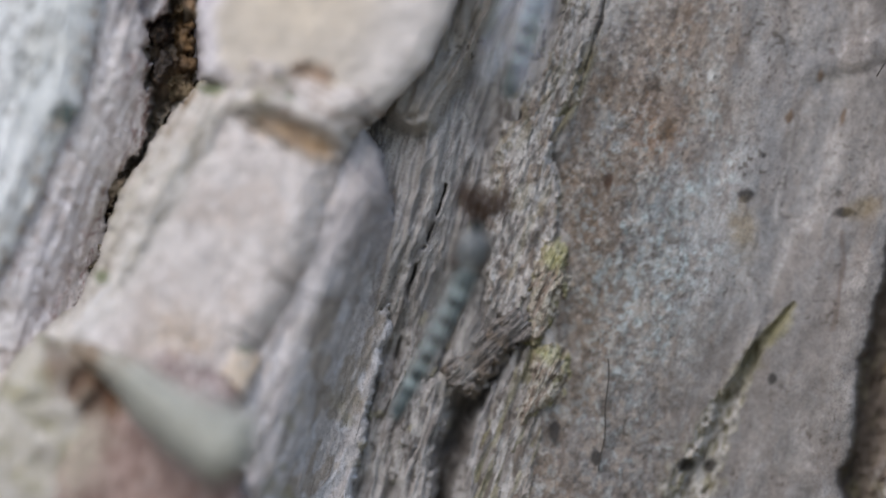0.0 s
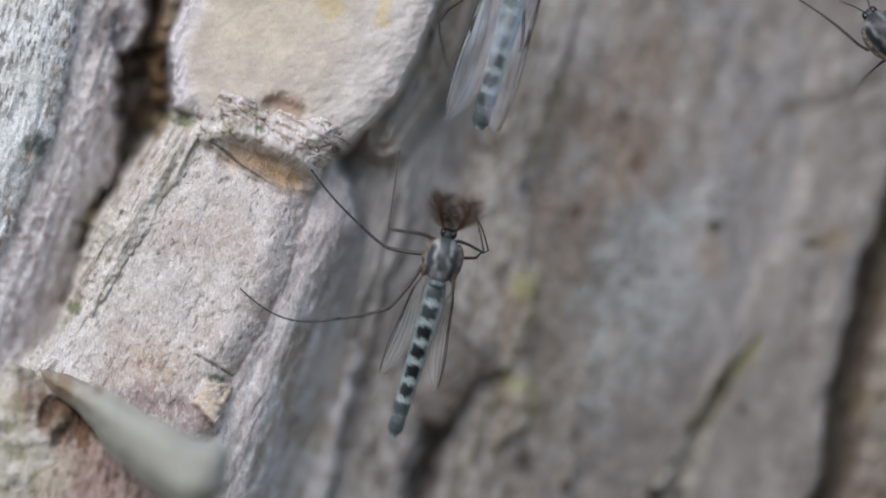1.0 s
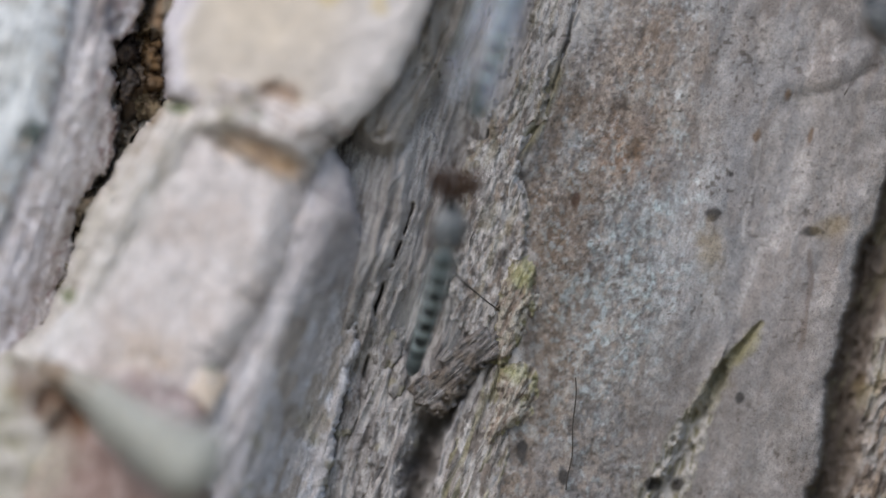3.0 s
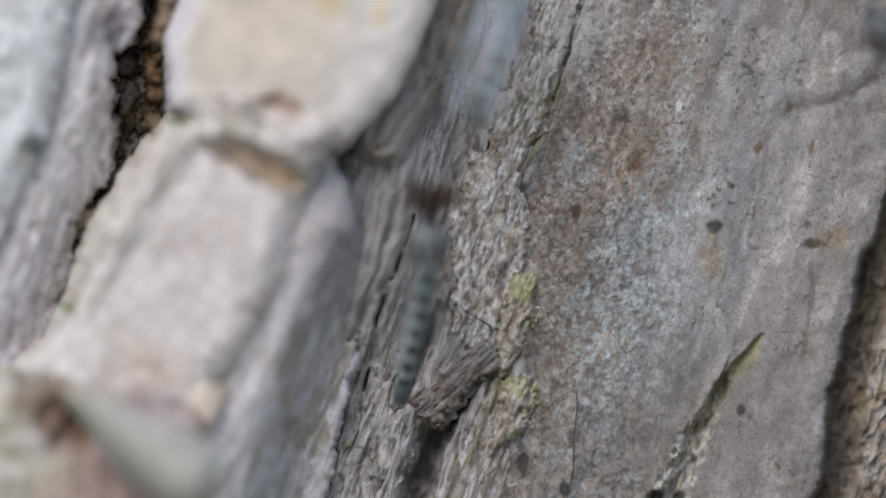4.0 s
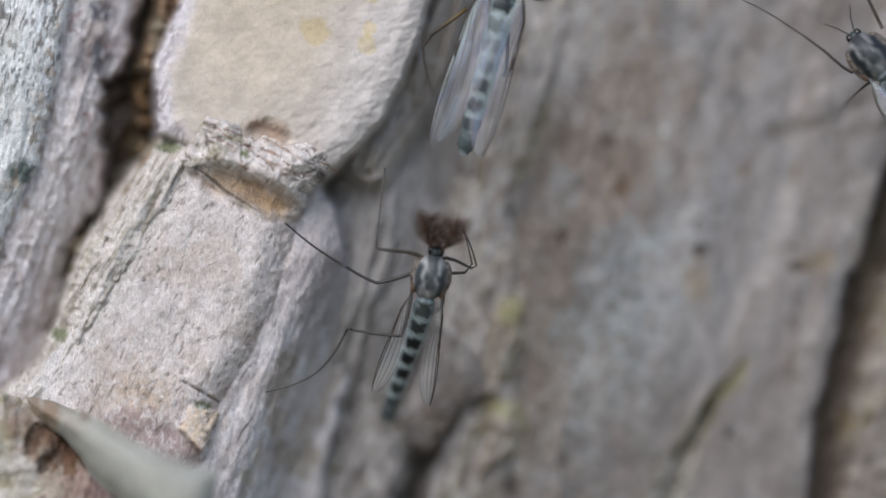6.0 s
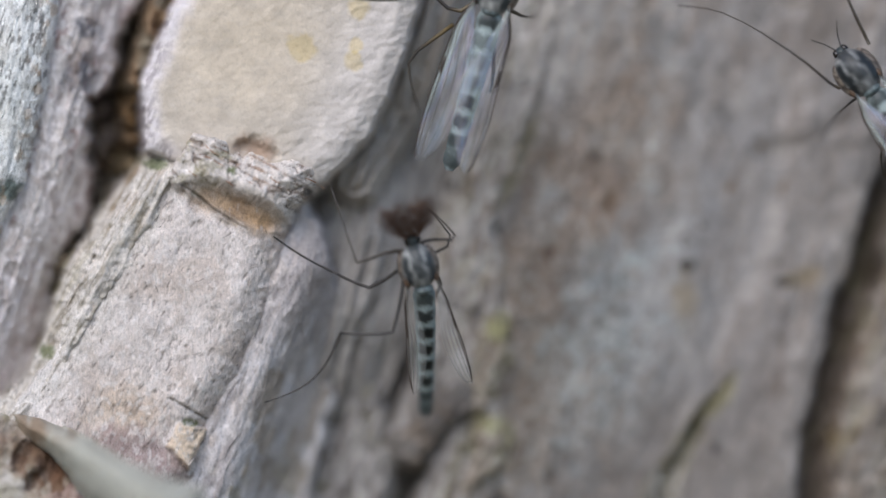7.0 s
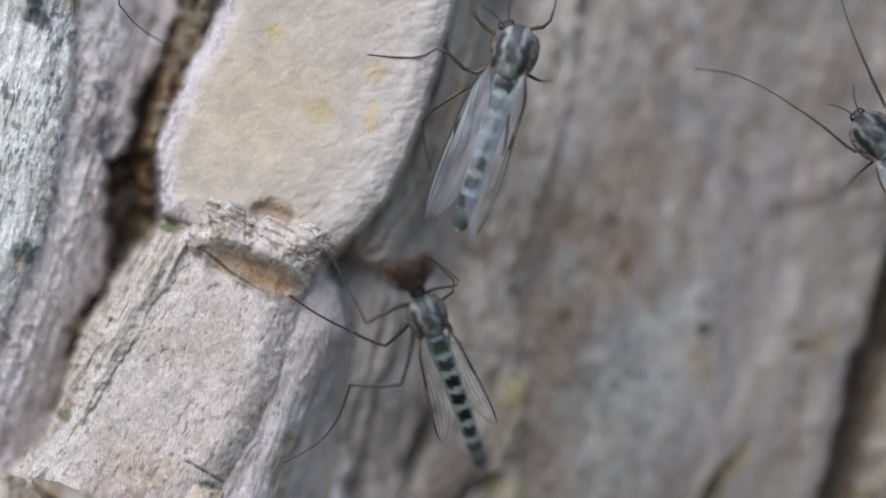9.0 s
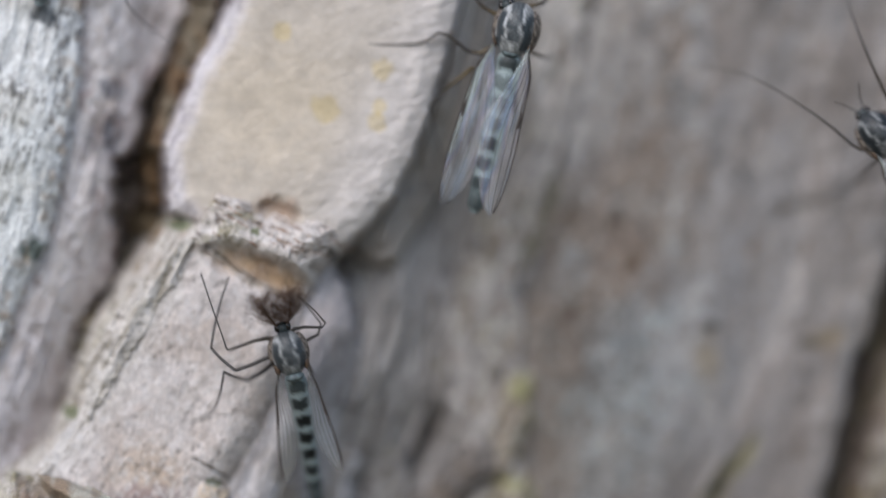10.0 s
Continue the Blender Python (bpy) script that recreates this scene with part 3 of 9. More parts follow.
RIDGE = ((1075, -420), (1035, -180), (1015, -30), (1003, 60), (935, 215), (915, 300), (870, 370), (905, 470), (935, 530), (898, 630), (915, 690), (870, 800), (840, 930), (800, 1010))
HOLLOW = ((420, -420), (345, -190), (300, -40), (262, 60), (245, 160), (205, 320), (115, 440), (85, 560), (30, 680))
SPOTS = ((1268, 402, 14, 12), (1440, 432, 18, 10), (1315, 726, 9, 9), (1002, 865, 9, 15),
         (1160, 880, 18, 12), (1205, 878, 12, 12), (929, 818, 11, 25), (893, 478, 12, 22), (1300, 330, 5, 5))


def loose_fibres(parent, us, vs, h, d, tone, count, lean, sizes, rnd, material, field=(-60, 1650, -260, 960), tints=(1.25, 1.1, 0.75, 0.6), thin=(0.012, 0.035)):
    """Single fibres and slivers that have come away from a piece; each lies on the relief with its ends a little lifted."""
    made = 0
    for _ in range(count * 30):
        if made >= count:
            break
        j, i = rnd.randrange(8, len(us) - 8), rnd.randrange(8, len(vs) - 8)
        if d[i, j] < 4 or not (field[2] < vs[i] < field[3] and field[0] < us[j] < field[1]):
            continue
        a, size, r = radians(lean + rnd.gauss(0, 9)), rnd.uniform(*sizes), rnd.uniform(*thin)
        bow = rnd.uniform(-0.12, 0.12) * size
        ring, faces, colors = [], [], []
        n = 9
        base = tone[i, j] * np.array(rnd.choice(tints))
        for k in range(n):
            q = k / (n - 1) - 0.5
            off = bow * (1 - 4 * q * q)
            u = us[j] + size * q * math.sin(a) + off * math.cos(a)
            v = vs[i] - size * q * math.cos(a) + off * math.sin(a)
            jj = min(max(int((u - us[0]) / (us[1] - us[0])), 0), len(us) - 1)
            ii = min(max(int((v - vs[0]) / (vs[1] - vs[0])), 0), len(vs) - 1)
            y = -(max(h[ii, jj], h[i, j] - 0.4) + r * 0.6 + 0.10 * (2 * abs(q)) ** 4)
            s = (REACH + y) / REACH * PX
            w = r * (1 - (2 * abs(q)) ** 3 * 0.8)
            for e in range(4):
                t = math.pi / 2 * e
                ring.append((((u - 784) * s + w * math.cos(t) * math.cos(a)) * MM, (y + 0.7 * w * math.sin(t)) * MM, ((441 - v) * s - w * math.cos(t) * math.sin(a)) * MM))
                colors.append((*np.clip(base, 0.02, 0.9), 1.0))
        for k in range(n - 1):
            for e in range(4):
                faces.append((4 * k + e, 4 * k + (e + 1) % 4, 4 * k + 4 + (e + 1) % 4, 4 * k + 4 + e))
        faces += [(0, 1, 2, 3), (4 * n - 1, 4 * n - 2, 4 * n - 3, 4 * n - 4)]
        me = bpy.data.meshes.new("fibre")
        me.from_pydata(ring, [], faces)
        me.polygons.foreach_set("use_smooth", np.ones(len(faces), bool))
        me.color_attributes.new("tone", "FLOAT_COLOR", "POINT").data.foreach_set("color", np.array(colors, np.float32).ravel())
        me.materials.append(material)
        ob = new("fibre", me)
        ob.parent = parent
        made += 1


def piece(name, polygon, step, shape, ragged, rim, drop, material, label, category, seed, fibre=None):
    """One lifted piece of bark: an outline with ragged edges, whose rim rolls over and drops behind its neighbours."""
    pu, pv = [p[0] for p in polygon], [p[1] for p in polygon]
    us, vs = np.arange(min(pu) - 40, max(pu) + 40, step), np.arange(min(pv) - 40, max(pv) + 40, step)
    u, v = np.meshgrid(us, vs)
    d = inside(u, v, polygon)
    d = d + ragged * (fbm(u / 28, v / 28, 4, seed) - 0.5) * 2 + 0.3 * ragged * (fbm(u / 7, v / 7, 2, seed + 1) - 0.5) * 2
    h, tone = shape(u, v, d)
    k = np.clip(1 - d / rim, 0, 1)
    h = h - 0.35 * drop * (1 - np.sqrt(np.clip(1 - k ** 2, 0, 1))) - drop * 0.9 * smooth(2, -6, d)
    ob = sheet(name, us, vs, h, tone, d > -8, material)
    for n, one in enumerate(fibre or ()):
        loose_fibres(ob, us, vs, h, d, tone, *one[:3], random.Random(seed + n), material, *one[3:])
    return tagged(ob, label, category)


def pale_plate():
    outline = ((460, -420), (415, -180), (350, -60), (296, 70), (305, 190), (400, 230), (520, 240), (615, 255), (655, 226), (702, 172), (742, 100), (780, -5), (820, -145), (885, -420))

    def shape(u, v, d):
        fu, fv = fibres(u, v, 68)
        h = 0.0 - 0.5 * smooth(45, -5, d) + 0.25 * (fbm(u / 130, v / 130, 3, 3) - 0.5)
        wave = fbm(fu / 13 + 0.8 * fbm(u / 30, v / 30, 2, 12), fv / 26, 4, 4)
        h += (0.05 + 0.11 * smooth(170, 30, d) * smooth(480, 620, u + 0.3 * v)) * (wave - 0.5) + 0.05 * (fbm(u / 8, v / 8, 3, 5) - 0.5)
        tone = blank(u, CREAM)
        tone = paint(tone, np.array((0.60, 0.50, 0.375)), blot(u, v, 470, 0, 130, 150, 20, 0.8, 0.3, 6) * 0.55)
        tone = paint(tone, np.array((0.57, 0.525, 0.50)), smooth(600, 720, u + 0.4 * v) * 0.8)
        tone = paint(tone, np.array((0.64, 0.60, 0.625)), smooth(46, 14, d + 14 * (fbm(u / 14, v / 14, 3, 11) - 0.5)) * smooth(520, 400, u + 0.5 * v) * 0.9)
        tone = paint(tone, MAUVE * 0.55, smooth(0.5, 0.66, fbm(fibres(u, v, 22)[0] / 9, fibres(u, v, 22)[1] / 30, 3, 8)) * smooth(40, 6, d) * (u < 440) * 0.8)
        for i, (cu, cv, r) in enumerate(((508, -130, 16), (583, 8, 24), (686, -62, 19), (680, 5, 13), (678, 34, 17))):
            tone = paint(tone, np.array((0.56, 0.43, 0.19)), blot(u, v, cu, cv, r, r * 1.05, 0, 0.25, 0.4, 30 + i) * 0.5)
        tone = paint(tone, RUST, blot(u, v, 500, 188, 38, 20, 10, 0.6, 0.7, 9) * 0.8)
        tone = paint(tone, PALE * 0.8, smooth(0.55, 0.75, fbm(u / 30, v / 18, 3, 10)) * 0.12)
        h -= 0.45 * blot(u, v, 500, 192, 36, 18, 10, 0.6, 0.7, 9)
        tone = paint(tone, PALE * 1.05, smooth(0.6, 0.74, fbm(u / 12, v / 9, 3, 33)) * smooth(60, 15, d) * 0.5)
        return h, tone

    return piece("bark_plate", outline, 2.6, shape, 5, 11, 3.2, BARK_PALE, "smooth cream inner bark plate with yellow stains", "bark plate", 200)


def stub():
    outline = ((392, 158), (455, 176), (530, 196), (560, 190), (630, 206), (606, 262), (572, 300), (556, 345), (545, 400), (520, 500), (460, 620), (412, 690), (398, 780), (360, 830), (330, 960), (40, 1100), (-120, 1040), (10, 760), (60, 650), (110, 590), (190, 480), (240, 380), (300, 285), (350, 225))

    def shape(u, v, d):
        fu, fv = fibres(u, v, 26)
        inner = u - np.interp(v, (158, 225, 285, 380, 480, 590, 650, 760, 1040), (392, 350, 300, 240, 190, 110, 60, 10, -120))
        h = 0.3 - 1.2 * smooth(80, -5, d) ** 1.5 * (1 - 0.7 * smooth(110, 40, inner)) + 0.35 * (fbm(u / 90, v / 90, 3, 13) - 0.5)
        h += 0.91 * (1 - np.sqrt(np.clip(1 - np.clip(1 - d / 30, 0, 1) ** 2, 0, 1))) * 0.85 * smooth(110, 40, inner)
        h += 0.07 * (fbm(u / 8, v / 12, 3, 14) - 0.5) + 0.07 * (ridged(u / 26, v / 40, 3, 15) - 0.6)
        # the collar at the top, with its worn hollow
        cd, ca = line(u, v, ((372, 250), (420, 290), (480, 330), (548, 345)))
        collar = smooth(10, -12, v - np.interp(u, (350, 400, 450, 500, 545, 600), (248, 285, 318, 338, 345, 330)))
        h += 0.5 * collar + 0.08 * smooth(14, 3, cd)
        hollow = blot(u, v, 470, 297, 84, 30, 27, 0.55, 0.3, 16)
        h -= 0.95 * hollow
        flakes = collar * (1 - hollow)
        gu, gv = fibres(u, v, -62)
        h += flakes * (0.2 * (ridged(gu / 16, gv / 50, 3, 17) - 0.6) + 0.3 * (fbm(u / 12, v / 12, 3, 37) - 0.5))
        h -= 0.3 * smooth(4.5, 0.5, cd + 3 * (fbm(u / 12, v / 12, 2, 50) - 0.5)) * smooth(500, 440, u)
        # lower split and its curled edge
        pd, pa = line(u, v, ((345, 630), (380, 650), (410, 668)))
        h -= 0.12 * smooth(4, 1, pd)
        ka, kb = fibres(u - 372, v - 708, 28)
        rough = 6 * (fbm(u / 14, v / 14, 3, 18) - 0.5)
        chip = smooth(31, 22, np.abs(ka) + rough) * smooth(36, 26, np.abs(kb) - 0.35 * ka + rough)
        h += chip * (0.3 + 0.012 * (ka + 20))
        tone = blank(u, np.array((0.69, 0.62, 0.585)))
        tone = paint(tone, np.array((0.56, 0.47, 0.415)), smooth(0.42, 0.68, fbm(u / 60, v / 60, 4, 19)) * 0.65)
        tone = paint(tone, np.array((0.66, 0.64, 0.61)), smooth(80, 10, d) * (u < 330) * 0.6)
        tone = paint(tone, np.array((0.62, 0.42, 0.24)), blot(u, v, 262, 655, 60, 52, 0, 0.8, 0.4, 20) * 0.4)
        tone = paint(tone, np.array((0.38, 0.27, 0.26)), blot(u, v, 305, 742, 92, 34, 30, 0.35, 0.5, 21) * 0.75)
        tone = paint(tone, np.array((0.33, 0.24, 0.23)), smooth(0.5, 0.7, fbm(u / 11, v / 22, 3, 22)) * blot(u, v, 300, 730, 140, 70, 25, 0.6) * 0.6)
        tone = paint(tone, DARK * 0.8, smooth(3.5, 1, pd) * 0.8)
        tone = paint(tone, np.array((0.78, 0.62, 0.46)), chip * (0.75 + 0.25 * fbm(u / 8, v / 8, 2, 23)))
        tone = paint(tone, MOSS, blot(u, v, 382, 674, 15, 7, 10, 0.4, 0.4, 24) * 0.9)
        tone = paint(tone, np.array((0.40, 0.265, 0.15)), hollow * 0.9)
        tone = paint(tone, np.array((0.17, 0.115, 0.075)), hollow * smooth(0.46, 0.6, fbm(gu / 12, gv / 40, 3, 65)) * 0.5)
        tone = paint(tone, np.array((0.52, 0.28, 0.10)), blot(u, v, 512, 322, 26, 14, 27, 0.7, 0.4, 66) * 0.22)
        tone = paint(tone, PALE, hollow * smooth(0.66, 0.74, fbm(u / 7, v / 22, 3, 38)) * 0.6)
        tone = paint(tone, RUST * 0.5, hollow * smooth(0.5, 0.75, fbm(gu / 16, gv / 50, 3, 25)) * 0.5)
        tone = paint(tone, DARK * 0.8, smooth(6, 1, cd + 4 * (fbm(u / 10, v / 10, 2, 51) - 0.5)) * smooth(540, 420, u) * 0.6)
        tone = paint(tone, np.array((0.70, 0.645, 0.59)), flakes * 0.55)
        tone = paint(tone, RUST, flakes * smooth(0.55, 0.7, fbm(gu / 8, gv / 46, 3, 26)) * blot(u, v, 525, 225, 120, 42, 20, 0.5) * 0.85)
        tears = flakes * smooth(0.93, 0.985, ridged(gu / 20 + 0.4 * fbm(u / 14, v / 14, 2, 67), gv / 60, 3, 68))
        tone = paint(tone, np.array((0.15, 0.10, 0.08)), tears * 0.75)
        h -= 0.12 * tears
        tone = paint(tone, OLIVE, flakes * smooth(0.5, 0.7, fbm(u / 25, v / 14, 3, 27)) * (u < 470) * 0.6)
        tone = paint(tone, MOSS, blot(u, v, 458, 226, 9, 8, 0, 0.4, 0.4, 28) * 0.9)
        # small hole below the collar, only its darkness painted, without depth
        tone = paint(tone, SPECK_AND_SHADE * 2, blot(u, v, 594, 266, 13, 8, 40, 0.5, 0.4, 29) * 0.8)
        specks = smooth(0.81, 0.88, value_noise(u / 4 + 0.8 * fbm(u / 9, v / 9, 2, 30), v / 5.5 + 0.15 * u, 31)) * (0.3 + 0.7 * smooth(0.4, 0.6, fbm(u / 60, v / 60, 2, 32)))
        tone = paint(tone, DARK * 1.2, specks * 0.35)
        nicks = smooth(0.66, 0.74, fbm(fu / 3.5, fv / 9 + 0.1 * u, 2, 40)) * smooth(0.45, 0.6, fbm(u / 22, v / 26, 2, 41))
        tone = paint(tone, np.array((0.17, 0.14, 0.125)), nicks * 0.6 * (1 - 0.8 * hollow))
        h -= 0.04 * nicks
        tone = paint(tone, np.array((0.42, 0.37, 0.33)), smooth(0.55, 0.7, fbm(fu / 5, fv / 12, 3, 35)) * 0.3 * (1 - 0.8 * hollow))
        tone = paint(tone, np.array((0.76, 0.715, 0.69)), smooth(0.54, 0.68, fbm(u / 7, v / 9, 3, 36)) * 0.5 * (1 - 0.9 * hollow))
        h -= 0.02 * specks
        return h, tone

    return piece("bark_stub", outline, 2.4, shape, 7, 30, 2.6, BARK_STUB, "pale corky bark stub with a worn brown hollow", "bark stub", 300, ((26, 30, (10, 30)), (70, 65, (6, 20), (60, 560, 300, 820), (1.25, 1.15, 0.8, 0.35), (0.008, 0.018)), (60, -15, (6, 18), (60, 560, 300, 820), (1.25, 1.15, 0.8, 0.35), (0.008, 0.018)), (26, 118, (12, 50), (385, 625, 160, 252), ((1.2, 1.15, 1.1), (0.75, 0.45, 0.32), (0.6, 0.4, 0.3), 1.1), (0.012, 0.032))))


def side_strip():
    outline = ((300, 205), (345, 188), (400, 185), (400, 260), (300, 420), (210, 560), (120, 680), (0, 800), (-120, 900), (-60, 720), (15, 645), (75, 600), (120, 520), (150, 420), (190, 350), (245, 270))

    def shape(u, v, d):
        fu, fv = fibres(u, v, 30)
        h = -1.5 + 1.75 * smooth(0, 55, d) + 0.7 * (ridged(fu / 24, fv / 150, 3, 43) - 0.6) + 0.25 * (fbm(u / 8, v / 8, 3, 44) - 0.5)
        tone = blank(u, np.array((0.52, 0.475, 0.40)))
        near = smooth(-75, -25, u - np.interp(v, (158, 225, 285, 380, 480, 590, 650, 760), (392, 350, 300, 240, 190, 110, 60, 10)))
        tone = paint(tone, OLIVE, smooth(0.45, 0.65, fbm(fu / 14, fv / 60, 3, 45)) * 0.65 * (1 - 0.6 * near))
        tone = paint(tone, np.array((0.62, 0.575, 0.53)), near * 0.7)
        tone = paint(tone, np.array((0.30, 0.20, 0.12)), smooth(0.5, 0.7, fbm(fu / 20, fv / 50, 3, 46)) * smooth(60, 10, d) * 0.8)
        tone = paint(tone, PALE * 1.1, smooth(0.6, 0.85, ridged(fu / 9, fv / 60, 3, 47)) * 0.75)
        tone = paint(tone, np.array((0.24, 0.20, 0.14)), smooth(0.55, 0.7, fbm(fu / 7, fv / 34, 3, 39)) * 0.6)
        tone = paint(tone, MOSS, (blot(u, v, 322, 213, 22, 9, 0, 0.5, 0.5, 48) + blot(u, v, 128, 545, 14, 14, 0, 0.5, 0.5, 49)) * 0.8)
        return h, tone

    return piece("bark_strip", outline, 2.8, shape, 10, 20, 4.0, BARK_STRIP, "olive-stained fibrous bark strip beside the stub", "bark strip", 400, ((60, 28, (30, 110)),))


def grey_strip():
    outline = ((555, 300), (585, 280), (612, 310), (640, 385), (655, 470), (650, 560), (635, 650), (612, 740), (590, 850), (560, 980), (300, 1060), (330, 860), (370, 760), (400, 680), (450, 590), (505, 470), (530, 380))

    def shape(u, v, d):
        fu, fv = fibres(u, v, 21)
        edge = u - np.interp(v, (262, 400, 600, 800, 1000), (585, 545, 455, 390, 330))
        h = -0.9 - 1.5 * smooth(420, 285, v) - 3.9 * smooth(35, 180, edge) + 0.28 * (ridged(fu / 22, fv / 90, 3, 53) - 0.6) + 0.12 * (fbm(u / 7, v / 12, 3, 54) - 0.5)
        tone = blank(u, np.array((0.57, 0.53, 0.525)))
        # pale grain, strongest on the lit rim by the stub, whose light is painted in
        tone = paint(tone, np.array((0.68, 0.645, 0.65)), smooth(0.42, 0.75, ridged(fu / 9, fv / 34, 3, 55)) * smooth(85, 15, edge) * 0.55)
        tone = paint(tone, np.array((0.24, 0.205, 0.20)), smooth(0.50, 0.66, fbm(fu / 10, fv / 32, 3, 56)) * 0.55)
        outer = smooth(12, 80, edge + 30 * (fbm(u / 20, v / 50, 3, 58) - 0.5))
        tone = paint(tone, np.array((0.45, 0.42, 0.41)), outer * 0.75)
        tone = paint(tone, np.array((0.60, 0.595, 0.62)), outer * smooth(0.5, 0.62, fbm(fu / 20, fv / 46, 3, 59)) * 0.6)
        tone = paint(tone, np.array((0.27, 0.22, 0.165)), outer * smooth(0.52, 0.64, fbm(fu / 18, fv / 52, 3, 64)) * 0.6)
        # upper part darkened to take down the light that it catches
        tone = paint(tone, np.array((0.37, 0.335, 0.335)), smooth(600, 430, v) * smooth(-15, 30, edge + 30 * (fbm(u / 20, v / 50, 3, 58) - 0.5)) * 0.65)
        tone = paint(tone, np.array((0.66, 0.58, 0.54)), smooth(0.5, 0.6, fbm(fu / 14, fv / 36, 3, 69)) * smooth(40, 0, edge) * 0.5)
        tone = paint(tone, OLIVE, smooth(0.55, 0.75, fbm(u / 30, v / 40, 3, 57)) * smooth(700, 850, v) * 0.5)
        return h, tone

    return piece("bark_strip", outline, 2.6, shape, 12, 14, 2.4, BARK_STRIP, "grey fibrous bark strip with pale raised grain", "bark strip", 500, ((40, 21, (20, 80)),))


def left_strip():
    outline = ((-420, -420), (165, -420), (155, -185), (152, -60), (140, 30), (112, 160), (96, 240), (52, 315), (8, 430), (-60, 560), (-200, 760), (-420, 900))

    def shape(u, v, d):
        fu, fv = fibres(u, v, 16)
        h = 0.1 - 0.7 * smooth(60, 0, d) + 0.35 * (ridged(fu / 28, fv / 160, 3, 63) - 0.6) + 0.16 * (ridged(fu / 6, fv / 26, 3, 64) - 0.5)
        h -= off_left(u)
        tone = blank(u, np.array((0.66, 0.66, 0.65)))
        tone = paint(tone, np.array((0.86, 0.865, 0.86)), smooth(0.5, 0.8, ridged(fu / 10, fv / 60, 3, 65)) * 0.7)
        tone = paint(tone, np.array((0.16, 0.15, 0.145)), smooth(0.54, 0.66, fbm(fu / 6, fv / 15, 3, 66)) * 0.6 * (0.4 + smooth(0.4, 0.6, fbm(u / 60, v / 80, 2, 70))))
        tone = paint(tone, np.array((0.42, 0.36, 0.27)), smooth(0.5, 0.7, fbm(u / 45, v / 70, 3, 71)) * 0.22)
        tone = paint(tone, np.array((0.05, 0.08, 0.065)), blot(u, v, 62, 258, 22, 20, 0, 0.5, 0.6, 67) * 0.85)
        tone = paint(tone, np.array((0.06, 0.07, 0.08)), blot(u, v, 82, -165, 34, 20, 10, 0.4, 0.7, 72) * 0.85)
        tone = paint(tone, np.array((0.36, 0.44, 0.40)), blot(u, v, 30, 150, 60, 150, 10, 0.6, 0.4, 68) * 0.12)
        tone = paint(tone, np.array((0.40, 0.28, 0.18)), smooth(0.58, 0.7, fbm(u / 16, v / 20, 3, 69)) * smooth(60, 10, d) * 0.6)
        return h, tone

    return piece("bark_strip", outline, 2.8, shape, 6, 18, 4.0, BARK_STRIP, "whitish weathered bark strip with long fibres", "bark strip", 600, ((50, 15, (15, 50)),))


def off_left(u):
    off = np.clip(np.abs((u - 784) * PX) - 24, 0, None)
    return off ** 2 / 60


def middle_strip():
    outline = ((120, -420), (385, -420), (338, -185), (306, -90), (262, -12), (252, 60), (208, 98), (205, 190), (202, 290), (185, 335), (142, 400), (130, 480), (106, 560), (62, 650), (-60, 760), (-420, 900), (-420, 700), (-60, 520), (60, 240), (130, 40))

    def shape(u, v, d):
        fu, fv = fibres(u, v, 19)
        edge = u - np.interp(v, (-420, -185, 0, 150, 300, 430, 600), (165, 155, 145, 112, 60, 8, -70))
        h = -1.7 - 2.6 * smooth(40, 160, edge) + 0.4 * (ridged(fu / 26, fv / 200, 3, 73) - 0.6) + 0.4 * (ridged(u / 22, v / 34, 3, 74) - 0.6)
        h -= off_left(u)
        tone = blank(u, np.array((0.63, 0.59, 0.58)))
        tone = paint(tone, np.array((0.70, 0.655, 0.65)), smooth(0.45, 0.7, fbm(fu / 18, fv / 70, 3, 75)) * 0.75)
        tone = paint(tone, np.array((0.66, 0.62, 0.64)), blot(u, v, 40, 520, 45, 150, 14, 0.5) * 0.6)
        tone = paint(tone, np.array((0.12, 0.12, 0.14)), (blot(u, v, 203, -28, 26, 18, 20, 0.35, 0.4, 76) + blot(u, v, 190, 62, 32, 50, 12, 0.4, 0.4, 77)).clip(0, 1) * (0.55 + 0.45 * smooth(0.35, 0.5, fbm(u / 13, v / 15, 3, 79))) * 0.9)
        tone = paint(tone, np.array((0.22, 0.15, 0.11)), smooth(0.55, 0.70, fbm(u / 14, v / 22, 3, 78)) * 0.4)
        tone = paint(tone, np.array((0.74, 0.69, 0.685)), smooth(60, 25, d) * smooth(0.4, 0.6, fbm(u / 16, v / 30, 3, 92)) * 0.7)
        tone = paint(tone, np.array((0.26, 0.14, 0.125)), smooth(0.92, 0.98, ridged(fu / 20, fv / 60, 3, 80)) * smooth(70, 20, d) * 0.7)
        return h, tone

    return piece("bark_strip", outline, 2.8, shape, 17, 10, 2.4, BARK_STRIP, "grey-mauve bark strip along a dark split", "bark strip", 700, ((50, 18, (25, 80)),))


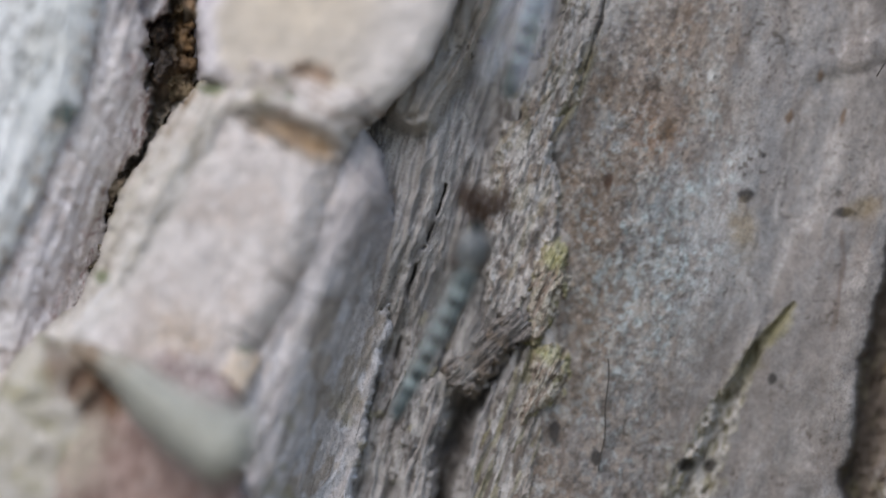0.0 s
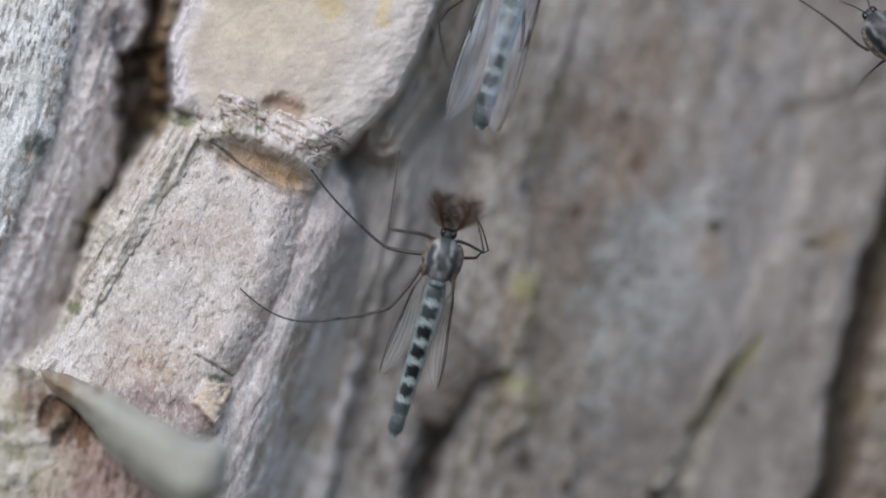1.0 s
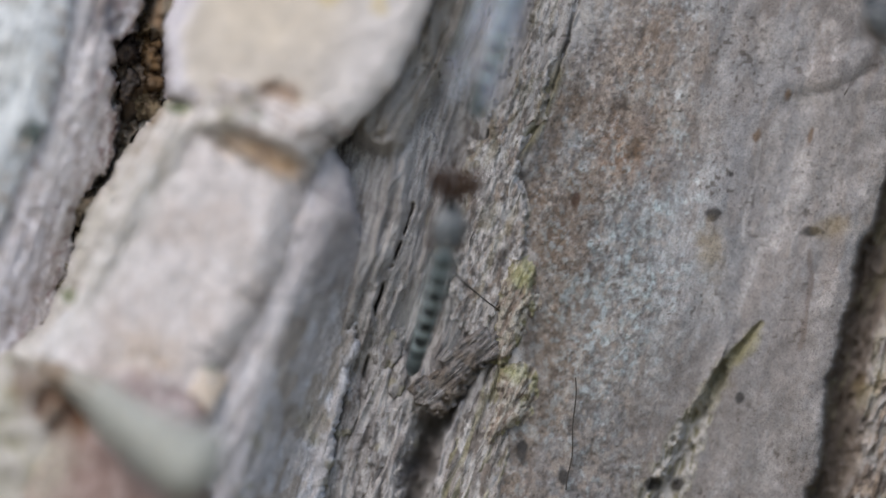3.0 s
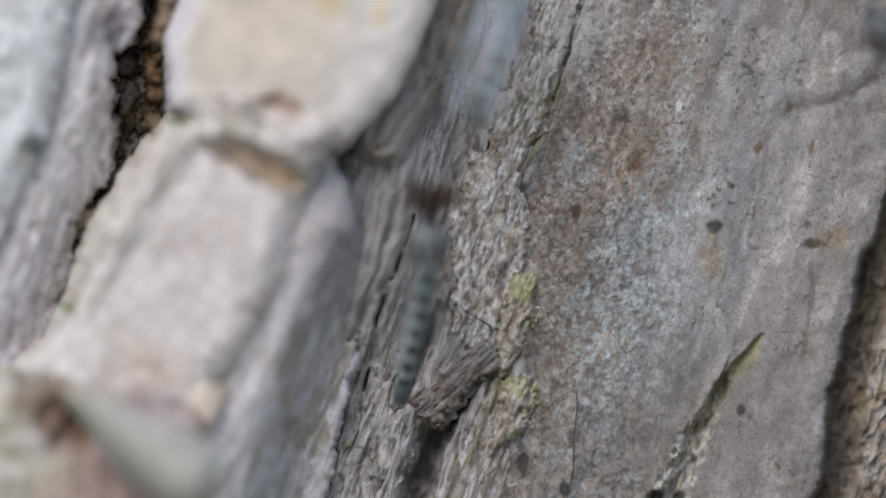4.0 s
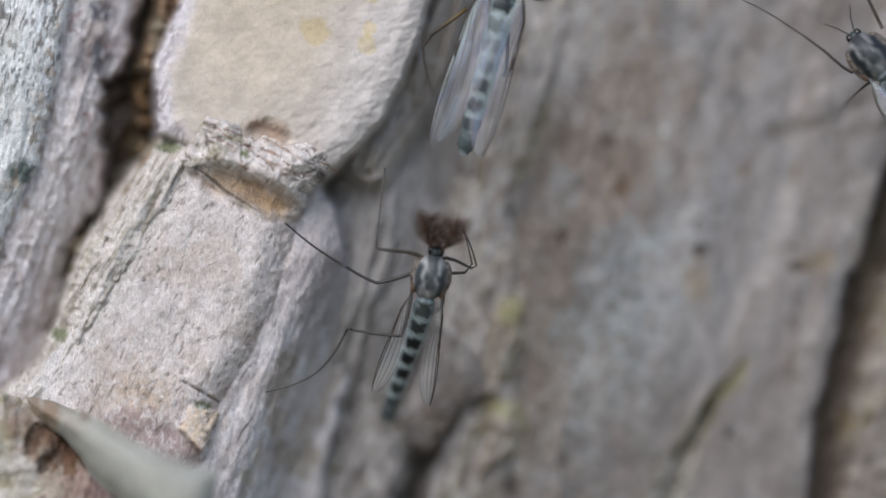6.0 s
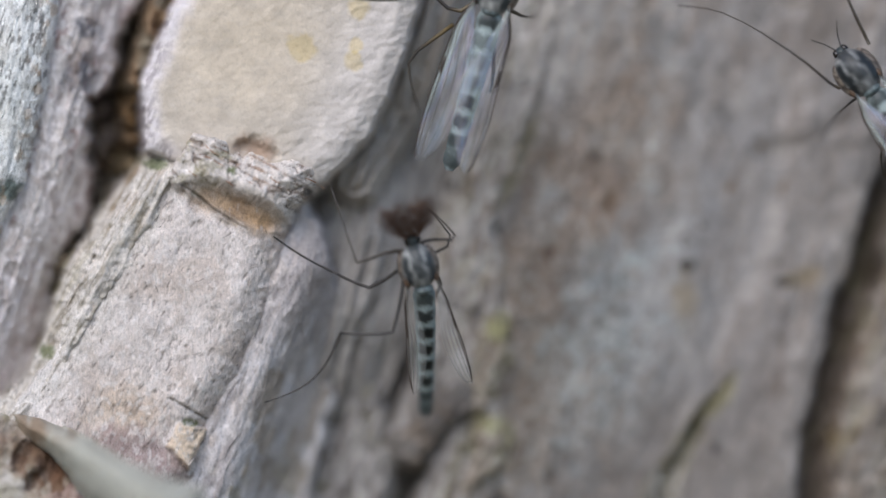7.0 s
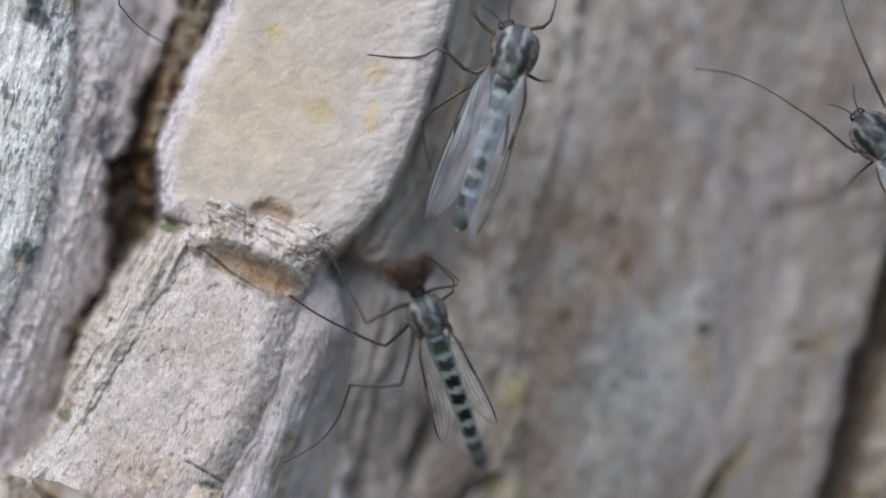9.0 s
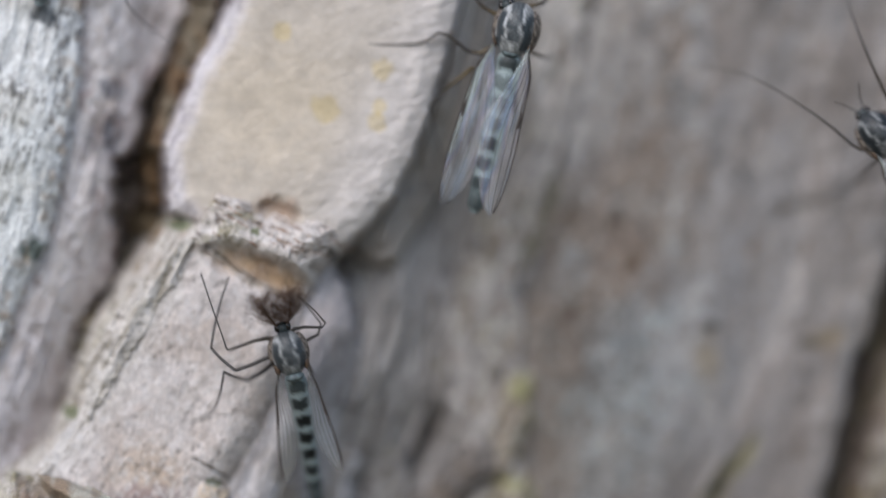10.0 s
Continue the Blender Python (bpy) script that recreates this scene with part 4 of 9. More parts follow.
def splinter():
    """The torn flake that stands out towards the lens at the foot of the stub."""
    outline = ((62, 652), (120, 668), (205, 712), (250, 742), (330, 780), (400, 800), (390, 870), (330, 905), (255, 850), (200, 800), (140, 735), (80, 695))

    def shape(u, v, d):
        h = 1.6 + 8.2 * smooth(70, 330, u) - 0.6 * smooth(30, 0, d) + 0.5 * (fbm(u / 40, v / 40, 3, 83) - 0.5)
        tone = blank(u, np.array((0.40, 0.39, 0.335)))
        tone = paint(tone, np.array((0.27, 0.18, 0.115)), blot(u, v, 100, 672, 62, 34, 28, 0.7, 0.5, 85) * 0.8)
        tone = paint(tone, np.array((0.50, 0.50, 0.44)), smooth(0.4, 0.7, fbm(u / 22, v / 40, 3, 84)) * 0.6)
        return h, tone

    return piece("bark_flake", outline, 3.0, shape, 3, 24, 2.0, BARK_STUB, "thick grey-green torn bark flake jutting outwards", "bark flake", 800, ((16, -60, (25, 70)),))


def torn_base():
    """Crumbling bark below the flake, with shallow holes whose shade is painted dark."""
    outline = ((20, 640), (75, 668), (140, 725), (220, 800), (270, 880), (280, 990), (200, 1090), (40, 1150), (-160, 1120), (-90, 800), (-20, 680))

    def shape(u, v, d):
        h = 1.7 - 0.8 * smooth(50, 0, d) + 0.5 * (fbm(u / 34, v / 34, 3, 93) - 0.5) + 0.22 * (fbm(u / 9, v / 11, 3, 95) - 0.5)
        holes = (blot(u, v, 128, 752, 17, 26, 20, 0.4, 0.4, 96) + blot(u, v, 84, 728, 13, 30, 28, 0.5, 0.5, 97) + blot(u, v, 100, 775, 9, 20, 20, 0.5, 0.5, 98)
                 + 0.5 * blot(u, v, 24, 858, 14, 11, -20, 0.6, 0.6, 99) + 0.6 * blot(u, v, 40, 668, 16, 10, 10, 0.6, 0.6, 100)).clip(0, 1)
        h -= 0.4 * holes
        tone = blank(u, np.array((0.50, 0.46, 0.39)))
        tone = paint(tone, PALE * 1.05, smooth(0.5, 0.68, fbm(u / 18, v / 22, 3, 101)) * 0.7)
        tone = paint(tone, OLIVE, smooth(0.55, 0.7, fbm(u / 30, v / 30, 3, 102)) * 0.6)
        tone = paint(tone, np.array((0.20, 0.115, 0.07)), smooth(0.40, 0.54, fbm(u / 14, v / 30, 3, 94)) * blot(u, v, 150, 780, 120, 50, 35, 0.6) * 0.9)
        # reddish-brown bark, with the shade under the flake mixed into it
        tone = paint(tone, np.array((0.17, 0.09, 0.055)), blot(u, v, 118, 738, 75, 42, 35, 0.6, 0.6, 103) * 0.85)
        # shade inside the holes, put into the colour
        tone = paint(tone, np.array((0.085, 0.05, 0.035)), holes * 0.75)
        return h, tone

    return piece("bark_piece", outline, 2.8, shape, 9, 26, 3.0, BARK_STUB, "crumbling beige bark with dark brown holes", "bark piece", 900, ((24, 30, (15, 40)),))


def torn_face():
    """The mauve-brown fibrous face that the flake was torn from."""
    outline = ((60, 830), (105, 790), (160, 772), (235, 800), (300, 838), (365, 880), (392, 1000), (330, 1090), (100, 1100), (20, 990), (30, 905))

    def shape(u, v, d):
        fu, fv = fibres(u, v, 12)
        h = 1.9 - 0.5 * smooth(40, 0, d) + 0.25 * (fbm(u / 50, v / 50, 3, 131) - 0.5) + 0.22 * (ridged(fu / 8, fv / 50, 3, 134) - 0.5)
        tone = blank(u, np.array((0.40, 0.285, 0.25)))
        tone = paint(tone, np.array((0.24, 0.155, 0.135)), smooth(0.42, 0.62, fbm(fu / 16, fv / 60, 4, 132)) * 0.7)
        tone = paint(tone, np.array((0.55, 0.44, 0.40)), smooth(0.55, 0.68, fbm(fu / 5, fv / 22, 3, 135)) * 0.6)
        tone = paint(tone, np.array((0.50, 0.44, 0.36)), blot(u, v, 80, 860, 50, 70, 20, 0.7, 0.5, 133) * 0.8)
        tone = paint(tone, np.array((0.10, 0.06, 0.045)), smooth(0.60, 0.68, fbm(fu / 6, fv / 16, 3, 136)) * 0.6)
        return h, tone

    return piece("bark_piece", outline, 2.8, shape, 12, 20, 2.0, BARK_STUB, "mauve-brown fibrous torn bark under the flake", "bark piece", 950, ((30, 12, (15, 45)),))


def ridge_layer():
    """The upper layer of bark along the ridge, which ends in a ragged pale edge over the open plate."""
    outline = ((975, -420), (1092, -420), (1052, -180), (1028, -13), (1007, 88), (990, 134), (951, 235), (913, 304), (925, 370), (938, 440), (925, 500), (888, 560), (868, 610), (838, 635), (812, 560), (808, 430), (826, 330), (888, 230), (932, 130), (952, 20), (960, -150))

    def shape(u, v, d):
        fu, fv = fibres(u, v, 18)
        crackle = smooth(0.93, 0.99, ridged(fu / 24, fv / 52, 3, 122))
        h = -5.6 + 0.5 * (fbm(fu / 22, fv / 80, 3, 103) - 0.5) + 0.30 * (fbm(fu / 6, fv / 20, 4, 104) - 0.5) - 0.05 * crackle + 0.1 * smooth(16, 2, d)
        tone = blank(u, np.array((0.43, 0.39, 0.36)))
        tone = paint(tone, PALE * 1.0, smooth(0.48, 0.62, fbm(fu / 10, fv / 34, 4, 105)) * 0.8)
        tone = paint(tone, np.array((0.24, 0.17, 0.12)), smooth(0.52, 0.66, fbm(u / 24, v / 30, 3, 127)) * 0.6)
        tone = paint(tone, DARK, smooth(0.54, 0.66, fbm(fu / 7, fv / 15, 3, 106)) * 0.6)
        tone = paint(tone, DARK * 0.8, crackle * 0.3)
        tone = paint(tone, np.array((0.64, 0.595, 0.56)), smooth(190, 40, v) * smooth(0.36, 0.54, fbm(fu / 9, fv / 44, 3, 184)) * 0.75)
        tone = paint(tone, np.array((0.66, 0.63, 0.60)), smooth(0.56, 0.66, fbm(fu / 6, fv / 12, 3, 129)) * 0.55)
        tone = paint(tone, SPECK_AND_SHADE * 3, smooth(0.58, 0.68, fbm(fu / 5, fv / 13, 3, 130)) * 0.55)
        tone = paint(tone, OLIVE, smooth(0.56, 0.68, fbm(fu / 14, fv / 60, 3, 128)) * 0.25)
        tone = paint(tone, DARK * 0.7, blot(u, v, 893, 478, 12, 22, 15, 0.4, 0.3, 110) * 0.8)
        return h, tone

    return piece("bark_strip", outline, 2.4, shape, 16, 16, 0.35, BARK_STRIP, "grey bark layer with a ragged pale edge", "bark strip", 1000, ((50, 17, (12, 46)),))


def lower_ridge():
    """The pale fibrous bark beside the dark furrow."""
    outline = ((886, 672), (912, 750), (906, 830), (890, 930), (860, 1040), (738, 1040), (768, 930), (792, 850), (822, 775), (856, 712))

    def shape(u, v, d):
        fu, fv = fibres(u, v, 20)
        h = -5.7 + 0.5 * (ridged(fu / 16, fv / 90, 3, 151) - 0.6) + 0.2 * (fbm(u / 8, v / 12, 3, 152) - 0.5)
        tone = blank(u, np.array((0.33, 0.295, 0.265)))
        tone = paint(tone, PALE * 0.95, smooth(0.5, 0.66, fbm(fu / 7, fv / 30, 4, 153)) * 0.75)
        tone = paint(tone, DARK, smooth(0.53, 0.66, fbm(fu / 7, fv / 20, 3, 154)) * 0.8)
        tone = paint(tone, OLIVE * 0.9, smooth(0.5, 0.64, fbm(fu / 10, fv / 70, 3, 155)) * 0.6)
        return h, tone

    return piece("bark_strip", outline, 2.4, shape, 12, 16, 0.9, BARK_STRIP, "pale fibrous bark beside a dark furrow", "bark strip", 1020, ((40, 18, (14, 60)),))


def furrow_flap():
    """A dark, slanting torn flap at the head of the furrow."""
    outline = ((735, 716), (760, 690), (782, 668), (826, 617), (852, 602), (880, 612), (884, 645), (868, 664), (836, 690), (806, 722), (780, 748), (750, 742))

    def shape(u, v, d):
        fu, fv = fibres(u, v, 52)
        h = -5.5 + 0.002 * (u - 800) + 0.5 * (ridged(fu / 13, fv / 70, 3, 156) - 0.6) + 0.2 * (fbm(u / 7, v / 7, 3, 157) - 0.5)
        tone = blank(u, np.array((0.25, 0.22, 0.20)))
        tone = paint(tone, PALE * 0.7, smooth(0.55, 0.72, fbm(fu / 5, fv / 30, 3, 158)) * 0.7)
        tone = paint(tone, SPECK_AND_SHADE * 2, smooth(0.52, 0.66, fbm(fu / 7, fv / 24, 3, 159)) * 0.75)
        tone = paint(tone, np.array((0.26, 0.20, 0.15)), smooth(0.5, 0.68, fbm(u / 22, v / 22, 3, 160)) * 0.5)
        return h, tone

    return piece("bark_flake", outline, 2.2, shape, 20, 26, 0.8, BARK_STRIP, "dark slanting torn bark flake over the furrow", "bark flake", 1040, ((26, 50, (14, 44), (-60, 1650, -260, 960), (1.8, 1.4, 0.6), (0.01, 0.024)),))


def mossy_tongue():
    """A tan tongue of bark, yellow-green with moss at its head, above a knot of pale folds."""
    heads = (("tan bark tongue with a yellow-green mossy head", ((900, 492), (928, 483), (950, 512), (950, 551), (934, 590), (913, 630), (902, 666), (886, 676), (878, 638), (884, 585), (893, 545)), (931, 512, 18, 22), 1060),
             ("cream folded bark knot with mossy edges", ((893, 684), (922, 668), (948, 692), (950, 722), (926, 762), (902, 790), (870, 816), (864, 786), (882, 738)), (915, 682, 24, 14), 1080))
    for label, outline, moss, seed in heads:
        def shape(u, v, d, moss=moss, seed=seed):
            fu, fv = fibres(u, v, 24)
            folds = ridged(fu / 11 + 0.6 * fbm(u / 25, v / 25, 2, seed + 2), fv / 80, 2, seed + 3)
            h = -5.6 + 0.35 * smooth(0, 18, d) + 0.3 * (folds - 0.6) + 0.1 * (fbm(u / 6, v / 8, 3, seed + 4) - 0.5)
            tone = blank(u, np.array((0.31, 0.25, 0.205)))
            # fold crests painted paler and creases darker, shading put into the colour
            tone = paint(tone, np.array((0.52, 0.47, 0.38)), smooth(0.62, 0.9, folds) * 0.8)
            tone = paint(tone, np.array((0.15, 0.105, 0.07)), smooth(0.5, 0.3, folds) * 0.7)
            tone = paint(tone, np.array((0.30, 0.22, 0.17)), smooth(0.5, 0.65, fbm(u / 14, v / 18, 3, seed + 5)) * 0.5)
            tone = paint(tone, np.array((0.09, 0.07, 0.055)), smooth(0.56, 0.66, fbm(fu / 5, fv / 13, 3, seed + 8)) * 0.7)
            tone = paint(tone, np.array((0.58, 0.54, 0.47)), smooth(0.58, 0.68, fbm(fu / 5, fv / 16, 3, seed + 9)) * 0.6)
            tone = paint(tone, np.array((0.36, 0.36, 0.12)), blot(u, v, *moss, 10, 0.7, 0.6, seed + 6) * 0.5)
            tone = paint(tone, np.array((0.30, 0.28, 0.12)), smooth(12, 2, d) * smooth(0.45, 0.6, fbm(u / 12, v / 16, 3, seed + 7)) * 0.6)
            return h, tone

        piece("bark_tongue", outline, 2.0, shape, 17, 22, 0.4, BARK_STRIP, label, "bark tongue", seed, ((14, 22, (12, 40), (-60, 1650, -260, 960), (1.3, 0.7), (0.008, 0.018)),))


def hollow_crumbs():
    """Brown lumps inside the pocket of the left-hand crevice, darker than their listed colours."""
    rnd = random.Random(31)
    lumps = ((276, 118, 20, 34, -3.6, (0.30, 0.185, 0.09)), (283, 160, 18, 30, -3.9, (0.24, 0.15, 0.08)), (226, 118, 15, 22, -4.3, (0.15, 0.115, 0.095)), 
             (232, 168, 14, 24, -4.5, (0.20, 0.165, 0.145)), (280, 212, 17, 22, -3.8, (0.34, 0.26, 0.16)), 
             (238, 262, 13, 24, -4.4, (0.36, 0.32, 0.26)), (272, 62, 11, 26, -4.4, (0.25, 0.18, 0.10)), (286, 10, 10, 30, -4.4, (0.27, 0.22, 0.15)),
             (150, 392, 13, 24, -3.6, (0.30, 0.24, 0.17)), (140, 446, 14, 28, -3.6, (0.33, 0.27, 0.19)), (122, 506, 12, 26, -3.6, (0.28, 0.23, 0.15)))
    for n, (cu, cv, ru, rv, top, color) in enumerate(lumps):
        ring = [(cu + ru * math.cos(k * 0.785) * rnd.uniform(0.9, 1.5) - 0.25 * rv * math.sin(k * 0.785), cv + rv * math.sin(k * 0.785) * rnd.uniform(0.75, 1.2)) for k in range(8)]

        def shape(u, v, d, top=top, color=color, n=n):
            h = top - 0.9 * smooth(14, 0, d) + 0.7 * (fbm(u / 10, v / 14, 3, 220 + n) - 0.5) + 0.25 * (fbm(u / 4, v / 6, 2, 240 + n) - 0.5)
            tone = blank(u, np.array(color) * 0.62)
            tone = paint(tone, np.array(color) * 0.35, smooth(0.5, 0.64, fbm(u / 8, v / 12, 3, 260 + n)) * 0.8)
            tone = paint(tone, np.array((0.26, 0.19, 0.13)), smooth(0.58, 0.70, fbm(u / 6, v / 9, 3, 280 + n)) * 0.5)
            return h, tone

        piece("bark_crumb", ring, 2.2, shape, 24, 16, 0.9, BARK_STUB, "dark brown bark crumb in the crevice", "bark crumb", 1300 + n)


def stray_fibre():
    pts = ((1024, 690), (1022, 760), (1016, 830), (1008, 890))
    verts, faces = [], []
    for k in range(13):
        q = k / 12 * 3
        i = min(int(q), 2)
        u = mix(pts[i][0], pts[i + 1][0], q - i) + 2 * math.sin(k)
        v = mix(pts[i][1], pts[i + 1][1], q - i)
        s = (REACH + 5.4) / REACH * PX
        for e in range(5):
            t = 2 * math.pi * e / 5
            verts.append((((u - 784) * s + 0.035 * math.cos(t)) * MM, (5.4 + 0.035 * math.sin(t)) * MM, (441 - v) * s * MM))
    for k in range(12):
        for e in range(5):
            faces.append((5 * k + e, 5 * k + (e + 1) % 5, 5 * k + 5 + (e + 1) % 5, 5 * k + 5 + e))
    me = bpy.data.meshes.new("plant_fibre")
    me.from_pydata(verts, [], faces)
    me.materials.append(plain_material("dry_fibre", (0.05, 0.042, 0.035), 0.7, 0.2, 0.2))
    tagged(new("plant_fibre", me), "thin dark plant fibre lying on the bark", "plant fibre")


def band_flakes():
    """Small lifted flakes on the furrowed band between the ridge and the grey strip."""
    rnd = random.Random(77)
    spots = ((690, 640, 120), (715, 690, 110), (690, 790, 130), (655, 850, 120), (700, 870, 90), (665, 700, 90), (640, 600, 100),
             (790, 480, 110), (745, 420, 100), (760, 300, 110), (720, 500, 90), (850, 330, 90), (860, 240, 100), (905, 120, 90), (880, 10, 110), (860, -110, 120), (690, 920, 110), (610, 760, 100))
    for n, (cu, cv, size) in enumerate(spots):
        lean, w = radians(16 + rnd.gauss(0, 7)), size * rnd.uniform(0.16, 0.30)
        ring = []
        for k in range(9):
            a = 2 * math.pi * k / 9
            x, y = w * math.cos(a) * rnd.uniform(0.7, 1.2), 0.5 * size * math.sin(a) * rnd.uniform(0.75, 1.2)
            ring.append((cu + x * math.cos(lean) - y * math.sin(lean), cv + x * math.sin(lean) + y * math.cos(lean)))
        base, tilt, pale = -5.95 + rnd.uniform(-0.2, 0.25), rnd.uniform(-0.008, 0.008), rnd.uniform(0.75, 1.15)

        def shape(u, v, d, base=base, tilt=tilt, pale=pale, n=n, cu=cu):
            fu, fv = fibres(u, v, 16)
            h = base + tilt * (u - cu) + 0.3 * (ridged(fu / 12, fv / 60, 3, 120 + n) - 0.5) + 0.1 * (fbm(u / 7, v / 9, 2, 140 + n) - 0.5)
            tone = blank(u, np.array((0.33, 0.305, 0.29)) * pale)
            tone = paint(tone, PALE * 0.9, smooth(0.5, 0.7, fbm(fu / 8, fv / 26, 3, 160 + n)) * 0.65)
            tone = paint(tone, DARK * 0.9, smooth(0.54, 0.7, fbm(fu / 6, fv / 18, 3, 180 + n)) * 0.75)
            tone = paint(tone, OLIVE, smooth(0.58, 0.72, fbm(u / 24, v / 24, 2, 200 + n)) * 0.4)
            return h, tone

        piece("bark_flake", ring, 2.6, shape, 14, 18, 0.9, BARK_STRIP, "small grey lifted bark flake in the furrow", "bark flake", 1100 + n)


trunk_bark()
ridge_layer()
lower_ridge()
furrow_flap()
mossy_tongue()
band_flakes()
hollow_crumbs()
stray_fibre()
pale_plate()
stub()
side_strip()
grey_strip()
left_strip()
middle_strip()
torn_base()
torn_face()
splinter()


# ---- the insects ----
def place(u, v, depth=0.0):
    """A plan point, depth millimetres behind the plane of the insects, in metres."""
    k = (REACH + depth) / REACH * PX * MM
    return Vector(((u - 784) * k, depth * MM, (441 - v) * k))


def insect_material(name, roughness=0.45, spec=0.5, noise_amount=0.3, bump=0.4):
    m = bpy.data.materials.new(name)
    m.use_nodes = True
    nt = m.node_tree
    bsdf = nt.nodes["Principled BSDF"]
    bsdf.inputs["Roughness"].default_value = roughness
    bsdf.inputs["Specular IOR Level"].default_value = spec
    col = nt.nodes.new("ShaderNodeAttribute")
    col.attribute_name = "tone"
    tc = nt.nodes.new("ShaderNodeTexCoord")
    tex = node(nt, "ShaderNodeTexNoise", Scale=11000.0, Detail=4.0, Roughness=0.65)
    nt.links.new(tc.outputs["Object"], tex.inputs["Vector"])
    r = node(nt, "ShaderNodeMapRange", **{"From Min": 0.3, "From Max": 0.7, "To Min": 1 - noise_amount, "To Max": 1 + noise_amount})
    nt.links.new(tex.outputs["Fac"], r.inputs["Value"])
    sc = nt.nodes.new("ShaderNodeVectorMath")
    sc.operation = "SCALE"
    nt.links.new(col.outputs["Color"], sc.inputs[0])
    nt.links.new(r.outputs[0], sc.inputs["Scale"])
    nt.links.new(sc.outputs[0], bsdf.inputs["Base Color"])
    bp = node(nt, "ShaderNodeBump", Strength=bump, Distance=0.00004)
    nt.links.new(tex.outputs["Fac"], bp.inputs["Height"])
    nt.links.new(bp.outputs[0], bsdf.inputs["Normal"])
    return m


def wing_material():
    """Milky wing film; its blue to lilac sheen is painted in by noise stretched along the wing."""
    m = plain_material("wing_film", (0.72, 0.77, 0.80), 0.25, 0.5, 0.1, 3000.0, coat=0.6)
    nt = m.node_tree
    bsdf = nt.nodes["Principled BSDF"]
    tc = nt.nodes.new("ShaderNodeTexCoord")
    mp = nt.nodes.new("ShaderNodeMapping")
    mp.inputs["Scale"].default_value = (1.0, 1.0, 0.22)
    nt.links.new(tc.outputs["Object"], mp.inputs["Vector"])
    tex = node(nt, "ShaderNodeTexNoise", Scale=1900.0, Detail=2.0)
    nt.links.new(mp.outputs[0], tex.inputs["Vector"])
    r = node(nt, "ShaderNodeMapRange", **{"From Min": 0.36, "From Max": 0.66, "To Min": 0.05, "To Max": 0.20})
    nt.links.new(tex.outputs["Fac"], r.inputs["Value"])
    axis = nt.nodes.new("ShaderNodeSeparateXYZ")
    nt.links.new(tc.outputs["Object"], axis.inputs[0])
    # painted sheen, made stronger towards the root through opacity
    root_sheen = node(nt, "ShaderNodeMapRange", **{"From Min": -0.0068, "From Max": -0.0035, "To Min": 0.75, "To Max": 1.15})
    nt.links.new(axis.outputs["Z"], root_sheen.inputs["Value"])
    total = nt.nodes.new("ShaderNodeMath")
    total.operation = "MULTIPLY"
    nt.links.new(r.outputs[0], total.inputs[0])
    nt.links.new(root_sheen.outputs[0], total.inputs[1])
    nt.links.new(total.outputs[0], bsdf.inputs["Alpha"])
    # iridescent reflections put into the base colour
    hue = node(nt, "ShaderNodeTexNoise", Scale=1300.0, Detail=1.0)
    nt.links.new(mp.outputs[0], hue.inputs["Vector"])
    ramp = nt.nodes.new("ShaderNodeValToRGB")
    ramp.color_ramp.elements[0].position = 0.36
    ramp.color_ramp.elements[0].color = (0.58, 0.68, 0.82, 1)
    ramp.color_ramp.elements[1].position = 0.64
    ramp.color_ramp.elements[1].color = (0.72, 0.83, 0.80, 1)
    for at, c in ((0.45, (0.80, 0.78, 0.78, 1)), (0.52, (0.70, 0.64, 0.82, 1)), (0.58, (0.50, 0.62, 0.88, 1))):
        ramp.color_ramp.elements.new(at).color = c
    nt.links.new(hue.outputs["Fac"], ramp.inputs["Fac"])
    nt.links.new(ramp.outputs["Color"], bsdf.inputs["Base Color"])
    return m


SHELL = insect_material("insect_shell", 0.38, 0.35)
LEG = insect_material("insect_leg", 0.4, 0.5, 0.25, 0.2)
EYE = plain_material("insect_eye", (0.012, 0.009, 0.008), 0.22, 0.6, 0.2)
PLUME = plain_material("antenna_hair", (0.11, 0.06, 0.038), 0.7, 0.2, 0.3)
VEIN = plain_material("wing_vein", (0.055, 0.042, 0.034), 0.5, 0.3, 0.2)
FAINT_VEIN = plain_material("faint_wing_vein", (0.17, 0.155, 0.145), 0.4, 0.3, 0.2, alpha=0.6)
CLEAR_WING = plain_material("clear_wing_film", (0.60, 0.63, 0.62), 0.25, 0.6, 0.12, 3000.0, alpha=0.07, coat=0.3, film=330.0)
WING = wing_material()

BODY_PALE = np.array((0.22, 0.24, 0.252))
ABDOMEN_PALE = np.array((0.29, 0.345, 0.345))
BODY_DARK = np.array((0.035, 0.042, 0.045))
BODY_MID = np.array((0.12, 0.15, 0.155))
LEG_DARK = np.array((0.035, 0.030, 0.027))
LEG_AMBER = np.array((0.14, 0.10, 0.045))
LEG_BROWN = np.array((0.15, 0.10, 0.045))


def part(name, verts, faces, material, parent, label="", tones=None):
    me = bpy.data.meshes.new(name)
    me.from_pydata([tuple(p) for p in verts], [], faces)
    me.polygons.foreach_set("use_smooth", np.ones(len(faces), bool))
    if tones is not None:
        att = me.color_attributes.new("tone", "FLOAT_COLOR", "POINT")
        flat = np.concatenate((np.asarray(tones, float), np.ones((len(verts), 1))), 1)
        att.data.foreach_set("color", flat.astype(np.float32).ravel())
    me.materials.append(material)
    ob = new(name, me)
    ob.parent = parent
    return tagged(ob, label)


